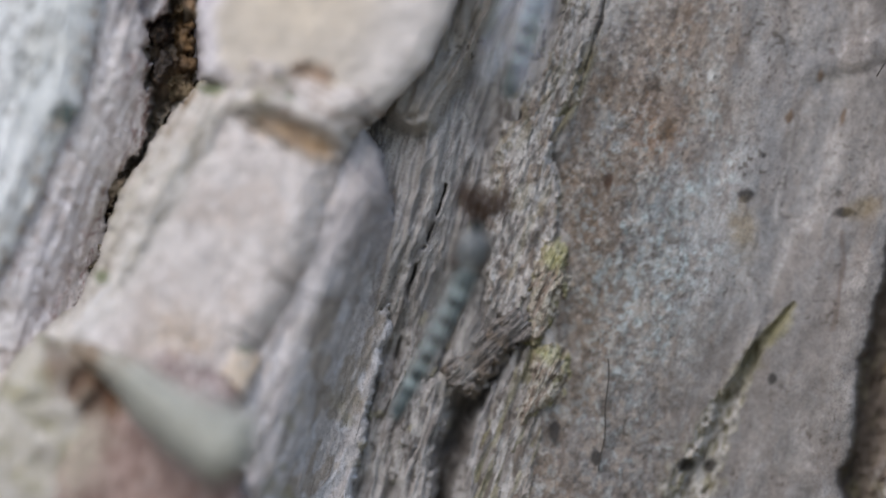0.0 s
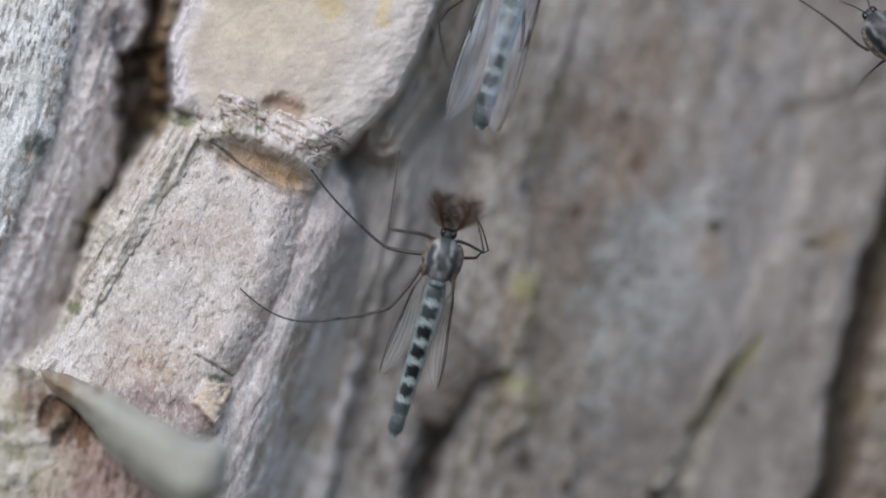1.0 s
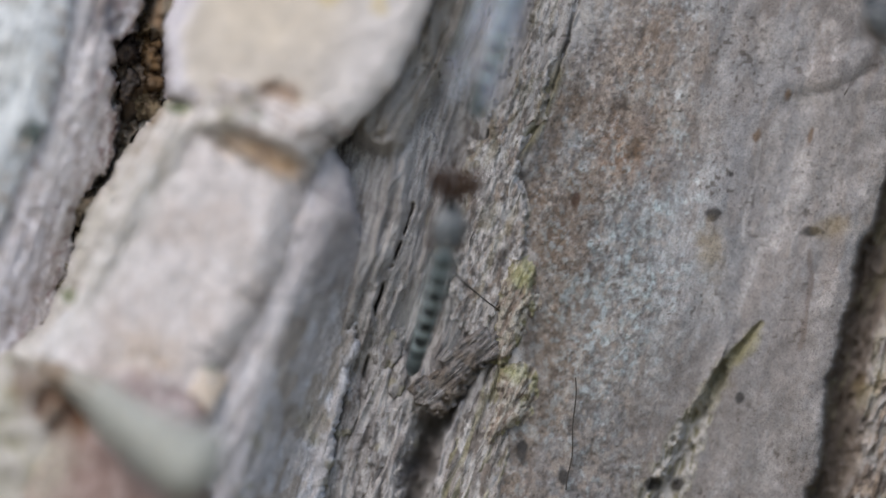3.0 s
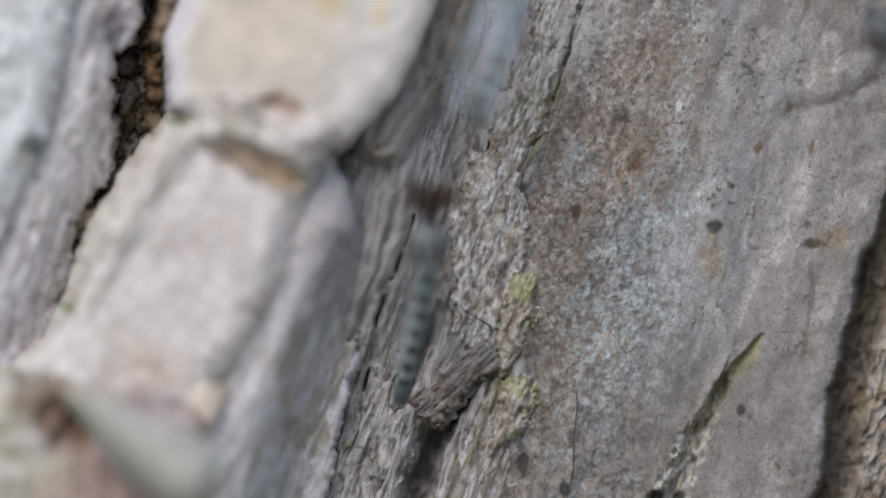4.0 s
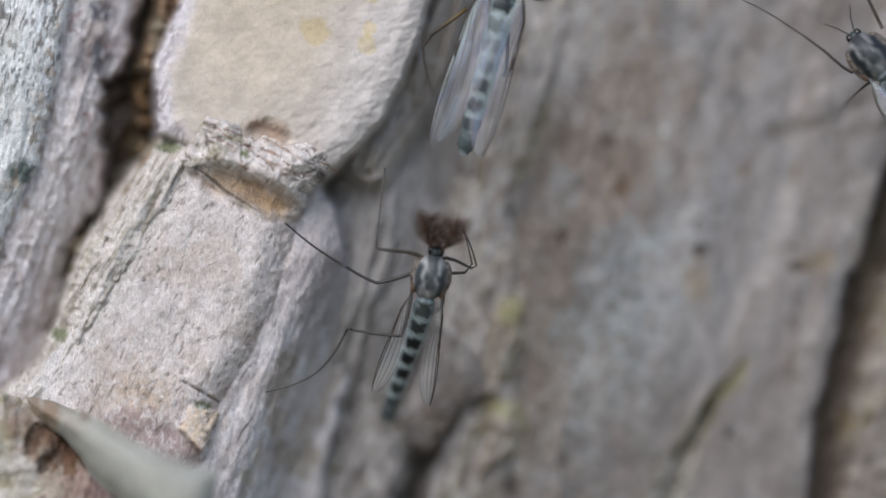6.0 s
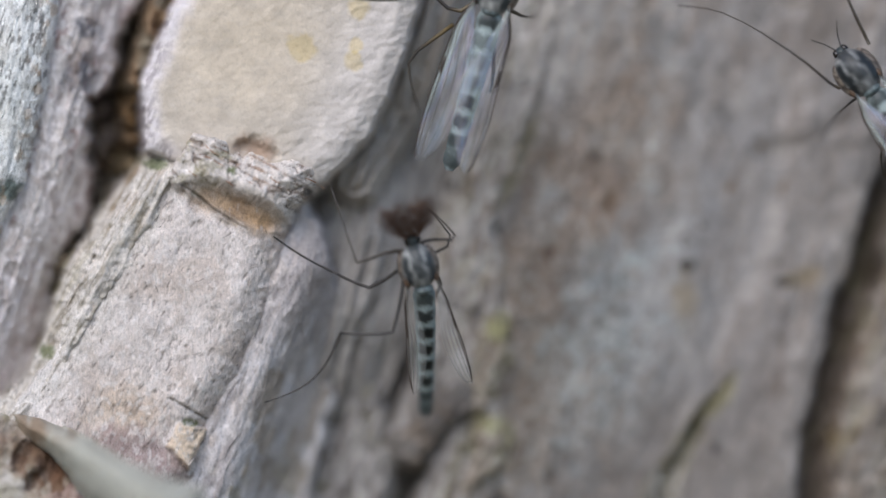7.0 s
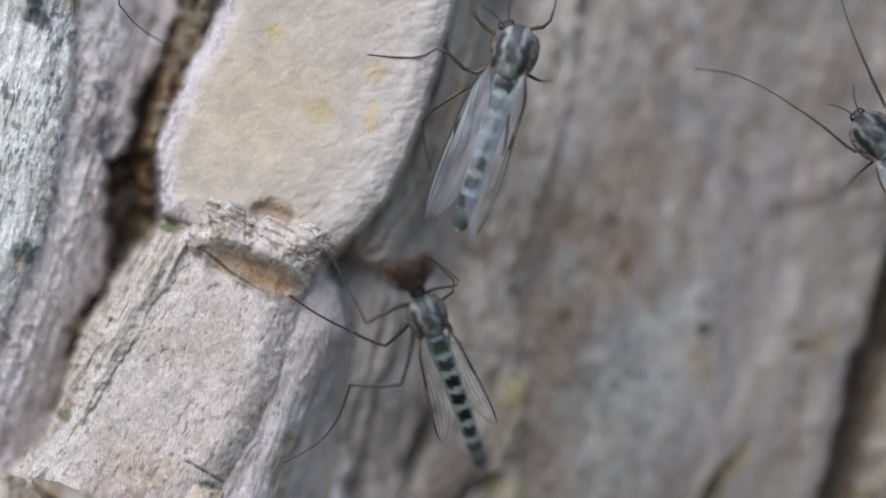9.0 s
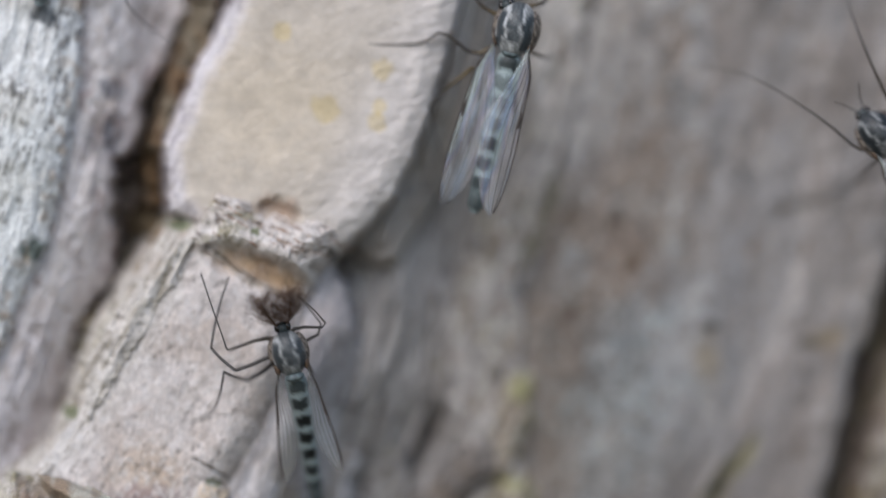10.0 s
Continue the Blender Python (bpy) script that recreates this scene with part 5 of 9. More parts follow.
def tube(points, radii, seg=8, flat=1.0, color=None):
    """Rings along a line of points (millimetres), closed at both ends; color(k, angle) gives each point's tone."""
    pts = [Vector(p) for p in points]
    verts, faces, tones = [], [], []
    n = len(pts)
    for i, p in enumerate(pts):
        t = (pts[min(i + 1, n - 1)] - pts[max(i - 1, 0)]).normalized()
        front = Vector((0, -1, 0))
        side = t.cross(front)
        side = side.normalized() if side.length > 0.05 else Vector((1, 0, 0))
        front = side.cross(t).normalized()
        for j in range(seg):
            a = 2 * math.pi * j / seg
            verts.append((p + (side * math.cos(a) + front * math.sin(a) * flat) * radii[i]) * MM)
            tones.append(color(i / (n - 1), a) if color else LEG_DARK)
    for i in range(n - 1):
        for j in range(seg):
            a, b = i * seg + j, i * seg + (j + 1) % seg
            faces.append((a, b, b + seg, a + seg))
    faces.append(tuple(range(seg)))
    faces.append(tuple(reversed(range((n - 1) * seg, n * seg))))
    return verts, faces, tones


def rounded(points, times=2):
    """A smoother line through corner points."""
    pts = [Vector(p) for p in points]
    for _ in range(times):
        out = [pts[0]]
        for a, b in zip(pts, pts[1:]):
            out += [a.lerp(b, 0.22), a.lerp(b, 0.78)]
        out.append(pts[-1])
        pts = out
    return pts


def leg_mesh(points, thick=0.085, brown=0.0):
    """A jointed leg: stout femur, thinner shin, hair-thin foot."""
    pts = rounded(points, 1)
    n = len(pts)
    radii = [thick * (1.0 - 0.62 * smooth(0.05, 0.75, i / (n - 1))) for i in range(n)]

    def color(k, a):
        ring = 0.5 + 0.5 * math.sin(k * 40)
        tone = mix(LEG_DARK, LEG_BROWN * 0.6, 0.3 * ring)
        tone = mix(tone, np.array((0.105, 0.09, 0.075)), brown * smooth(0.34, 0.5, k))
        return mix(tone, LEG_AMBER, brown * smooth(0.24, 0.14, k))

    return tube(pts, radii, 7, 1.0, color)


def ball(centre, size, rows=12, cols=18, color=None):
    verts, faces, tones = [], [], []
    for i in range(rows + 1):
        th = math.pi * i / rows
        for j in range(cols):
            ph = 2 * math.pi * j / cols
            d = Vector((math.sin(th) * math.cos(ph), math.sin(th) * math.sin(ph), math.cos(th)))
            verts.append(Vector((centre[0] + d.x * size[0], centre[1] + d.y * size[1], centre[2] + d.z * size[2])) * MM)
            tones.append(color(d) if color else BODY_MID)
    for i in range(rows):
        for j in range(cols):
            a, b = i * cols + j, i * cols + (j + 1) % cols
            faces.append((a, a + cols, b + cols, b))
    return verts, faces, tones


def thorax_tone(d):
    """Large slate patches on a pearly back, parted by pale lines that include painted highlights, with mottled brown
    flanks.
    """
    x = d.x + 0.04 * math.sin(9 * d.z)
    ax = abs(x)
    wear = 0.5 + 0.5 * math.sin(6.1 * d.x + 8.3 * d.z + 2 * math.sin(5 * d.z - 3 * d.x))
    inner = smooth(0.33, 0.28, ax) * smooth(-0.55, -0.3, d.z)
    outer = smooth(0.42, 0.48, ax) * smooth(0.90, 0.80, ax) * smooth(0.72, 0.5, d.z) * smooth(-0.85, -0.6, d.z)
    band = max(inner * (0.75 + 0.25 * wear), outer)
    tone = mix(np.array((0.37, 0.375, 0.37)) * (0.6 + 0.7 * wear), np.array((0.028, 0.036, 0.042)), band * 0.97)
    tone = mix(np.array((0.13, 0.10, 0.08)), tone, smooth(0.35, -0.1, d.y)) * (1 + 0.22 * math.sin(31 * d.x + 3 * math.sin(7 * d.z)))
    flank = smooth(0.72, 0.95, abs(d.x)) * (0.5 + 0.5 * math.sin(17 * d.z + 9 * d.y) * math.sin(13 * d.y - 5 * d.z))
    tone = mix(tone, np.array((0.11, 0.085, 0.065)), 0.9 * flank)
    if d.z < -0.78:
        tone = mix(tone, BODY_PALE * 1.1, 0.5)
    return tone


def flank_tone(d):
    """Brown and cream mottling on the side plates."""
    k = 0.5 + 0.5 * math.sin(14 * d.z + 6 * d.y) * math.sin(11 * d.y - 7 * d.z + 5 * d.x)
    return mix(np.array((0.06, 0.045, 0.038)), np.array((0.26, 0.22, 0.18)), smooth(0.35, 0.75, k))


def wing(parent, side, length, width, spread, lift, roll, film_material, root=(0.62, -0.55)):
    """One clear wing with its veins, hinged at the thorax; side is -1 or 1."""
    m = Matrix.Translation(Vector((side * root[0], -0.25, root[1])) * MM) @ Euler((radians(-lift), radians(-side * spread), 0)).to_matrix().to_4x4() @ Euler((0, 0, radians(side * roll))).to_matrix().to_4x4()
    nl, nw = 40, 9
    verts, faces = [], []

    def edge(k):
        tip = max(0.0, 1 - (max(0.0, k - 0.55) / 0.45) ** 2) ** 0.62
        lead = 0.30 * width * smooth(0.0, 0.25, k) * tip
        trail = -0.70 * width * smooth(0.02, 0.55, k) ** 0.8 * tip
        return lead, trail

    def at(k, w):
        lead, trail = edge(k)
        x = (trail + (lead - trail) * w)
        bow = 0.10 * math.sin(math.pi * w) + 0.06 * math.sin(3.0 * w + 6 * k) + 0.18 * k * k
        return Vector((side * x, -bow, -length * k))

    for layer in (0.0, 0.014):
        for i in range(nl + 1):
            for j in range(nw + 1):
                p = at(i / nl, j / nw)
                verts.append((p + Vector((0, layer, 0))) * MM)
    half = (nl + 1) * (nw + 1)
    for i in range(nl):
        for j in range(nw):
            a = i * (nw + 1) + j
            faces.append((a, a + 1, a + nw + 2, a + nw + 1))
            faces.append((half + a, half + a + nw + 1, half + a + nw + 2, half + a + 1))
    ring = [i * (nw + 1) for i in range(nl + 1)] + [nl * (nw + 1) + j for j in range(1, nw + 1)] + [i * (nw + 1) + nw for i in range(nl - 1, -1, -1)]
    for a, b in zip(ring, ring[1:]):
        faces.append((a, b, half + b, half + a))
    film = part("wing", verts, faces, film_material, parent, "clear glassy folded wing")
    film.matrix_basis = m
    for w0, w1, r in ((1.0, 1.0, 0.045), (0.93, 0.86, 0.034), (0.80, 0.62, 0.022), (0.62, 0.35, 0.016), (0.40, 0.12, 0.013), (0.2, 0.02, 0.011), (0.0, 0.0, 0.010)):
        pts = [at(0.02 + 0.96 * i / 24, mix(w0, w1, i / 24)) + Vector((0, -0.004, 0)) for i in range(25)]
        v, f, _ = tube(pts, [r * (1 - 0.4 * i / 24) for i in range(25)], 5)
        part("vein", v, f, VEIN if w0 > 0.9 else FAINT_VEIN, film)
    # the dark knot where the leading veins meet
    pts = [at(0.40 + 0.10 * i / 6, 0.93) + Vector((0, -0.006, 0)) for i in range(7)]
    v, f, _ = tube(pts, [0.075 * math.sin(math.pi * (i + 0.6) / 7.2) for i in range(7)], 6)
    part("vein_knot", v, f, VEIN, film, "dark knot on the leading vein")
    return film


def abdomen_mesh(length, r0, curve, spots=(0.8, 0.9, 1.0, 1.0, 1.0, 0.95, 0.75, 0.6, 0.4)):
    """Eight soft segments, bluish grey with a black saddle on each; curve bends its end sideways in millimetres."""
    n, seg = 64, 20
    pts, radii = [], []
    for i in range(n + 1):
        k = i / n
        s = (k * 8) % 1.0
        pts.append((curve * (k - 0.5 * k * k) * 2 * k, -0.12 * math.sin(math.pi * k), -length * k))
        r = r0 * (1.08 - 0.40 * k) * (0.93 + 0.09 * math.sqrt(max(0, math.sin(math.pi * s))))
        r *= 0.75 + 0.25 * smooth(0, 0.06, k)
        r *= 1 - 0.45 * smooth(0.95, 1.0, k)
        radii.append(r)

    def color(k, a):
        n = int(k * 8)
        s = (k * 8) % 1.0 + 0.05 * math.sin(5 * a + 3 * n) + 0.03 * math.sin(11 * a + 5 * n)
        back = math.sin(a) + 0.07 * math.sin(13 * s + 4 * n) + 0.05 * math.sin(3 * n + 7 * math.cos(a))
        strong = spots[n]
        black = strong * smooth(0.14, 0.30, s) * smooth(0.92, 0.80, s) * smooth(0.52, 0.80, back)
        black = max(black, 0.28 * smooth(0.15, 0.5, s) * smooth(0.95, 0.5, s))
        tone = mix(ABDOMEN_PALE, BODY_DARK * 0.25, black)
        if k > 0.78:
            tone = mix(tone, BODY_MID * (0.4 + 0.7 * smooth(0.6, 0.9, s)), 0.75)
        return mix(tone, ABDOMEN_PALE * 1.3, 0.5 * smooth(0.90, 0.98, s))

    return tube(pts, radii, seg, 0.85, color)


def plume(side, seed, size=1.0):
    """A feathery antenna: a stem with whorls of fine hair."""
    rnd = random.Random(seed)
    verts, faces = [], []
    root, tip = Vector((side * 0.22, -0.15, 0.1)), Vector((side * 0.62, -0.75, 1.7)) * size
    stem = [root.lerp(tip, k / 12) + Vector((side * 0.12 * math.sin(k / 12 * 3.1), 0, 0)) for k in range(13)]
    a, b, _ = tube(stem, [0.060 - 0.003 * k for k in range(13)], 5)
    verts += a
    faces += b
    for k in range(1, 13):
        for _ in range(42):
            p = stem[k]
            turn = rnd.uniform(0, 2 * math.pi)
            out = Vector((math.cos(turn), math.sin(turn), 0))
            reach = (1.35 - 0.05 * k) * rnd.uniform(0.6, 1.1) * size
            rise = rnd.uniform(0.55, 1.0)
            q1 = p + (out * 0.5 + Vector((0, 0, 0.35 * rise))) * reach
            q2 = p + (out * 1.0 + Vector((0, 0, 0.8 * rise))) * reach
            a, b, _ = tube((p, q1, q2), (0.0075, 0.006, 0.003), 3)
            base = len(verts)
            verts += a
            faces += [tuple(base + q for q in f) for f in b]
    return verts, faces


def midge(m, label, length=8.3, curve=0.0, wings=((-1, 5, 2, 25), (1, 5, 2, 25)), hairy=True, legs=(), head_turn=0, wing_size=(6.2, 1.5), thick=0.085, brown=0.0, lean=0.0, girth=0.5, bulk=1.0, shade=1.0, roots=(0.62, -0.55), spots=None, head_at=(0, 0.16, 1.2)):
    """A slender midge; its head points along its own z, its back towards -y. legs: lines of plan points (u, v, depth)."""
    body = new("midge")
    body.matrix_world = m
    tagged(body, label, "midge", group="midges on the bark")
    v, f, t = ball((0, 0, 0), ((0.9 if hairy else 0.88) * bulk, 0.88 * bulk, (1.14 if hairy else 1.18) * bulk), 28, 40, lambda d: mix(thorax_tone(d), np.array((0.15, 0.16, 0.16)), 0.1 if hairy else 0.0) * shade)
    part("thorax", v, f, SHELL, body, "grey thorax with dark bands", t)
    v, f, t = ball((0, -0.22, -1.10), (0.46, 0.38, 0.22), 10, 16, lambda d: BODY_MID * (0.7 + 0.5 * abs(math.sin(5 * d.x))))
    part("scutellum", v, f, SHELL, body, "", t)
    for s in (-1, 1):
        v, f, t = ball((s * 0.62 * bulk, 0.12, 0.02), (0.40 * bulk, 0.55 * bulk, 0.88 * bulk), 16, 22, flank_tone)
        part("side_plate", v, f, SHELL, body, "mottled brown side plate", t)
    hd = part("head", *ball((0, 0, 0), (0.33, 0.32, 0.30), 12, 18, lambda d: BODY_MID * 0.7)[:2], SHELL, body, "small dark head", [BODY_MID * 0.3] * (13 * 18))
    hd.matrix_basis = Matrix.Translation(Vector(head_at) * MM) @ Euler((0, radians(head_turn), 0)).to_matrix().to_4x4()
    for s in (-1, 1):
        v, f, t = ball((s * 0.23, -0.06, 0.05), (0.17, 0.22, 0.24), 10, 14)
        part("eye", v, f, EYE, hd, "black rounded eye")
        if hairy:
            v, f = plume(s, 5 + s)
            part("antenna", v, f, PLUME, hd, "brown feathery antenna")
        else:
            v, f, t = tube(((s * 0.15, -0.1, 0.25), (s * 0.4, -0.3, 0.8), (s * 0.75, -0.5, 1.3)), (0.04, 0.03, 0.015), 6)
            part("antenna", v, f, LEG, hd, "short thin dark antenna", t)
    v, f, t = abdomen_mesh(length, girth, curve, spots or (0.8, 0.9, 1.0, 1.0, 1.0, 0.95, 0.75, 0.6, 0.4))
    ab = part("abdomen", v, f, SHELL, body, "blue-grey ringed abdomen with black spots", t)
    ab.matrix_basis = Matrix.Translation(Vector((0, 0.1, -1.05)) * MM) @ Euler((0, radians(lean), 0)).to_matrix().to_4x4()
    for s in (-1, 1):
        v, f, t = ball((s * 0.72 * bulk, -0.2, -0.62), (0.15, 0.2, 0.3), 8, 12, lambda d: np.array((0.10, 0.062, 0.04)) * (1 + 0.5 * math.sin(9 * d.z)))
        part("wing_base", v, f, SHELL, body, "reddish-brown wing hinge", t)
    made = [wing(body, side, wing_size[0], wing_size[1], spread, lift, roll, CLEAR_WING if hairy else WING, roots) for side, spread, lift, roll in wings]
    inv = m.inverted()
    for pts in legs:
        local = [(inv @ place(*p)) / MM for p in pts]
        v, f, t = leg_mesh(local, thick, brown)
        part("leg", v, f, LEG, body, "thin dark jointed leg", t)
    return body, ab, made


def resting_midge():
    m = Matrix.Translation(place(934, -96, -1.0)) @ Euler((radians(4), radians(13), radians(-8))).to_matrix().to_4x4()
    legs = (((905, -75, -0.3), (860, -48, -0.2), (803, -98, -0.6), (770, -74, -0.1), (700, -72, 0.0), (590, -80, 0.1)),
            ((905, -120, -0.6), (872, -140, -0.7), (846, -178, -0.8), (840, -215, -0.3), (850, -290, 0.2)),
            ((948, -135, -0.6), (992, -144, -0.2), (1003, -186, 0.5), (1010, -250, 3.2)),
            ((952, -60, -0.4), (985, -44, 0.6), (1010, -48, 3.4)),
            ((858, -30, 0.0), (778, 30, 0.6), (783, 75, 1.2), (800, 130, 2.2)),
            ((930, -10, 0.0), (930, 70, 0.5), (922, 95, 1.5), (950, 75, 4.0)))
    body, ab, wings = midge(m, "pale grey midge with folded glassy wings on the bark", 7.7, -0.25,
                            ((-1, 6, 3, 10), (1, -1, 6, 30)), False, legs, -35, (8.4, 1.75), 0.11, 0.9, 0, 0.58, 1.12, 1.0, (0.78, -0.3), (0.9, 0.5, 0.45, 0.6, 1.0, 1.0, 0.9, 0.6, 0.5), (-0.62, 0.0, 1.02))
    return body


def far_midge():
    m = Matrix.Translation(place(1574, 60, -0.6)) @ Euler((radians(-6), radians(-38), 0)).to_matrix().to_4x4()
    legs = (((1552, 80, -0.4), (1538, 90, -0.5), (1475, 35, -0.8), (1385, -25, -0.2), (1320, -55, 0.6), (1255, -62, 1.6)),
            ((1595, 10, -0.4), (1562, -60, -0.8), (1530, -140, -0.4), (1515, -190, 0.6), (1500, -280, 2.5)),
            ((1580, 100, 0.0), (1562, 112, 0.2), (1530, 140, 2.0), (1500, 190, 5.0)),
            ((1650, 20, 0.0), (1690, -40, 0.0), (1740, -60, 3.5)),
            ((1660, 120, 0.0), (1720, 110, 0.5), (1760, 180, 4.0)),
            ((1630, 140, 0.0), (1610, 230, 0.5), (1640, 300, 4.5)))
    body, ab, wings = midge(m, "dark banded midge clinging to the grey bark", 8.0, 0.2, ((-1, 6, 4, 25), (1, 6, 4, 25)), False, legs, 0, (6.6, 1.6), 0.085, 0.2, 0, 0.55, 1.05, 0.5)
    return body


def upper_midge():
    m = Matrix.Translation(place(165, -500, -0.9)) @ Euler((radians(0), radians(14), 0)).to_matrix().to_4x4()
    legs = (((190, -470, -0.6), (250, -330, -0.9), (222, -195, -0.6), (265, -142, 0.8), (326, -106, 2.0)),
            ((140, -480, -0.5), (60, -400, -0.6), (30, -330, 0.2)),
            ((150, -460, 0.0), (150, -250, -0.2), (152, -170, -0.1)),
            ((200, -520, 0.0), (260, -560, -0.4), (300, -600, 0.8)))
    body, ab, wings = midge(m, "dark midge with long legs high on the whitish bark", 7.6, -0.3, ((-1, 8, 4, 25), (1, 8, 4, 25)), False, legs, 0, (6.6, 1.5), 0.08, 0.1, 0)
    return body


RESTING = resting_midge()
far_midge()
upper_midge()

# the swinging midge is built in the pose that it takes in the first second
HANG_POSE = Matrix.Translation(place(783, 460, -0.6)) @ Euler((0, radians(10), 0)).to_matrix().to_4x4()
HANGING, HANG_ABDOMEN, HANG_WINGS = midge(
    HANG_POSE, "hanging midge with brown feathery antennae and spotted abdomen", 7.6, -0.35, ((-1, 9, 2, 30), (1, 4, 6, 35)), True,
    (((778, 432, -0.3), (748, 416, -0.5), (694, 412, -0.6), (684, 410, -0.6), (686, 395, -0.5), (690, 330, 0.2), (694, 280, 1.2)),
     ((790, 432, -0.2), (815, 426, -0.2), (866, 452, 0.0), (852, 410, 0.4), (835, 385, 1.0)),
     ((785, 460, 0.0), (858, 458, 0.4), (840, 400, 1.4)),
     ((790, 480, 0.1), (808, 520, 0.8), (782, 556, 2.0), (792, 592, 3.4), (848, 655, 4.4), (918, 712, 5.0))), 0, (5.4, 1.0), 0.098, 0.1, 0, 0.49, 0.95, 0.8)


def grip_leg(femur, shin, foot, curl, tip):
    """A leg in three stiff pieces that reaches for the bark; each piece runs along its own x."""
    made = []
    for name, label, size, r0, r1, bow in (("femur", "stout dark upper leg", femur, 0.10, 0.082, 0.03), ("shin", "thin dark lower leg", shin, 0.076, 0.062, 0.03),
                                           ("foot", "hair-thin curved dark foot", foot, 0.06, tip, curl)):
        n = 14
        pts = [(size * k / n, 0, bow * size * math.sin(math.pi * k / n)) for k in range(n + 1)]
        v, f, t = tube(pts, [mix(r0, r1, k / n) for k in range(n + 1)], 7)
        made.append(part(name, v, f, LEG, HANGING, label, t))
    return made


GRIP_UPPER = grip_leg(1.9, 1.6, 3.45, 0.03, 0.042)
GRIP_LOWER = grip_leg(2.75, 2.4, 4.8, 0.15, 0.028)


# ---- surroundings out of view ----
def trunk_core():
    """The rest of the trunk, out of view, with coarse upright furrows."""
    rows, cols, r = 150, 160, 0.12
    a, z = np.meshgrid(np.linspace(0, 2 * math.pi, cols, endpoint=False), np.linspace(-1.3, 1.7, rows + 1))
    k = a / (2 * math.pi) * 28
    rough = ridged(k, z * 5, 3, 61) * smooth(0, 1.5, k) * smooth(28, 26.5, k)
    q = r * (1 + 0.04 * np.sin(3 * a + z) + 0.07 * (rough - 0.6)) * (1 + 0.4 * smooth(-0.9, -1.3, z) - 0.12 * smooth(0, 1.7, z))
    front = smooth(0.35, 0.12, np.abs(z)) * smooth(0.5, 0.9, np.cos(a))
    q = mix(q, r * 0.985, front)
    verts = np.stack((q * np.sin(a), 0.145 - q * np.cos(a), z), -1).reshape(-1, 3)
    faces = []
    for i in range(rows):
        for j in range(cols):
            p0, p1 = i * cols + j, i * cols + (j + 1) % cols
            faces.append((p0, p1, p1 + cols, p0 + cols))
    faces += [tuple(range(cols - 1, -1, -1)), tuple(range(rows * cols, rows * cols + cols))]
    me = bpy.data.meshes.new("trunk")
    me.from_pydata([tuple(p) for p in verts], [], faces)
    me.polygons.foreach_set("use_smooth", np.ones(len(faces), bool))
    for cap in (-1, -2):
        me.polygons[len(faces) + cap].use_smooth = False
    me.materials.append(plain_material("dull_bark", (0.22, 0.19, 0.16), 0.9, 0.2, 0.4, 120.0))
    tagged(new("trunk", me), "grey-brown tree trunk under the bark", "tree trunk", kind="structure")


def ground():
    n = 64
    radii = (0.3, 0.6, 1, 1.6, 2.5, 4, 7, 12, 25, 60, 200, 900)
    verts, faces = [(0, 0.145, -1.3)], []
    for r in radii:
        for j in range(n):
            a = 2 * math.pi * j / n
            verts.append((r * math.cos(a), 0.145 + r * math.sin(a), -1.3 + (0.02 * math.sin(3 * a + r) * r if r < 3 else 0.0)))
    for j in range(n):
        faces.append((0, 1 + j, 1 + (j + 1) % n))
        for i in range(len(radii) - 1):
            a, b = 1 + i * n + j, 1 + i * n + (j + 1) % n
            faces.append((a, a + n, b + n, b))
    me = bpy.data.meshes.new("ground")
    me.from_pydata(verts, [], faces)
    me.polygons.foreach_set("use_smooth", np.ones(len(faces), bool))
    me.materials.append(plain_material("grassy_soil", (0.135, 0.12, 0.08), 0.95, 0.1, 0.45, 14.0))
    tagged(new("ground", me), "grassy brown ground under the tree", "ground", kind="structure")


trunk_core()
ground()


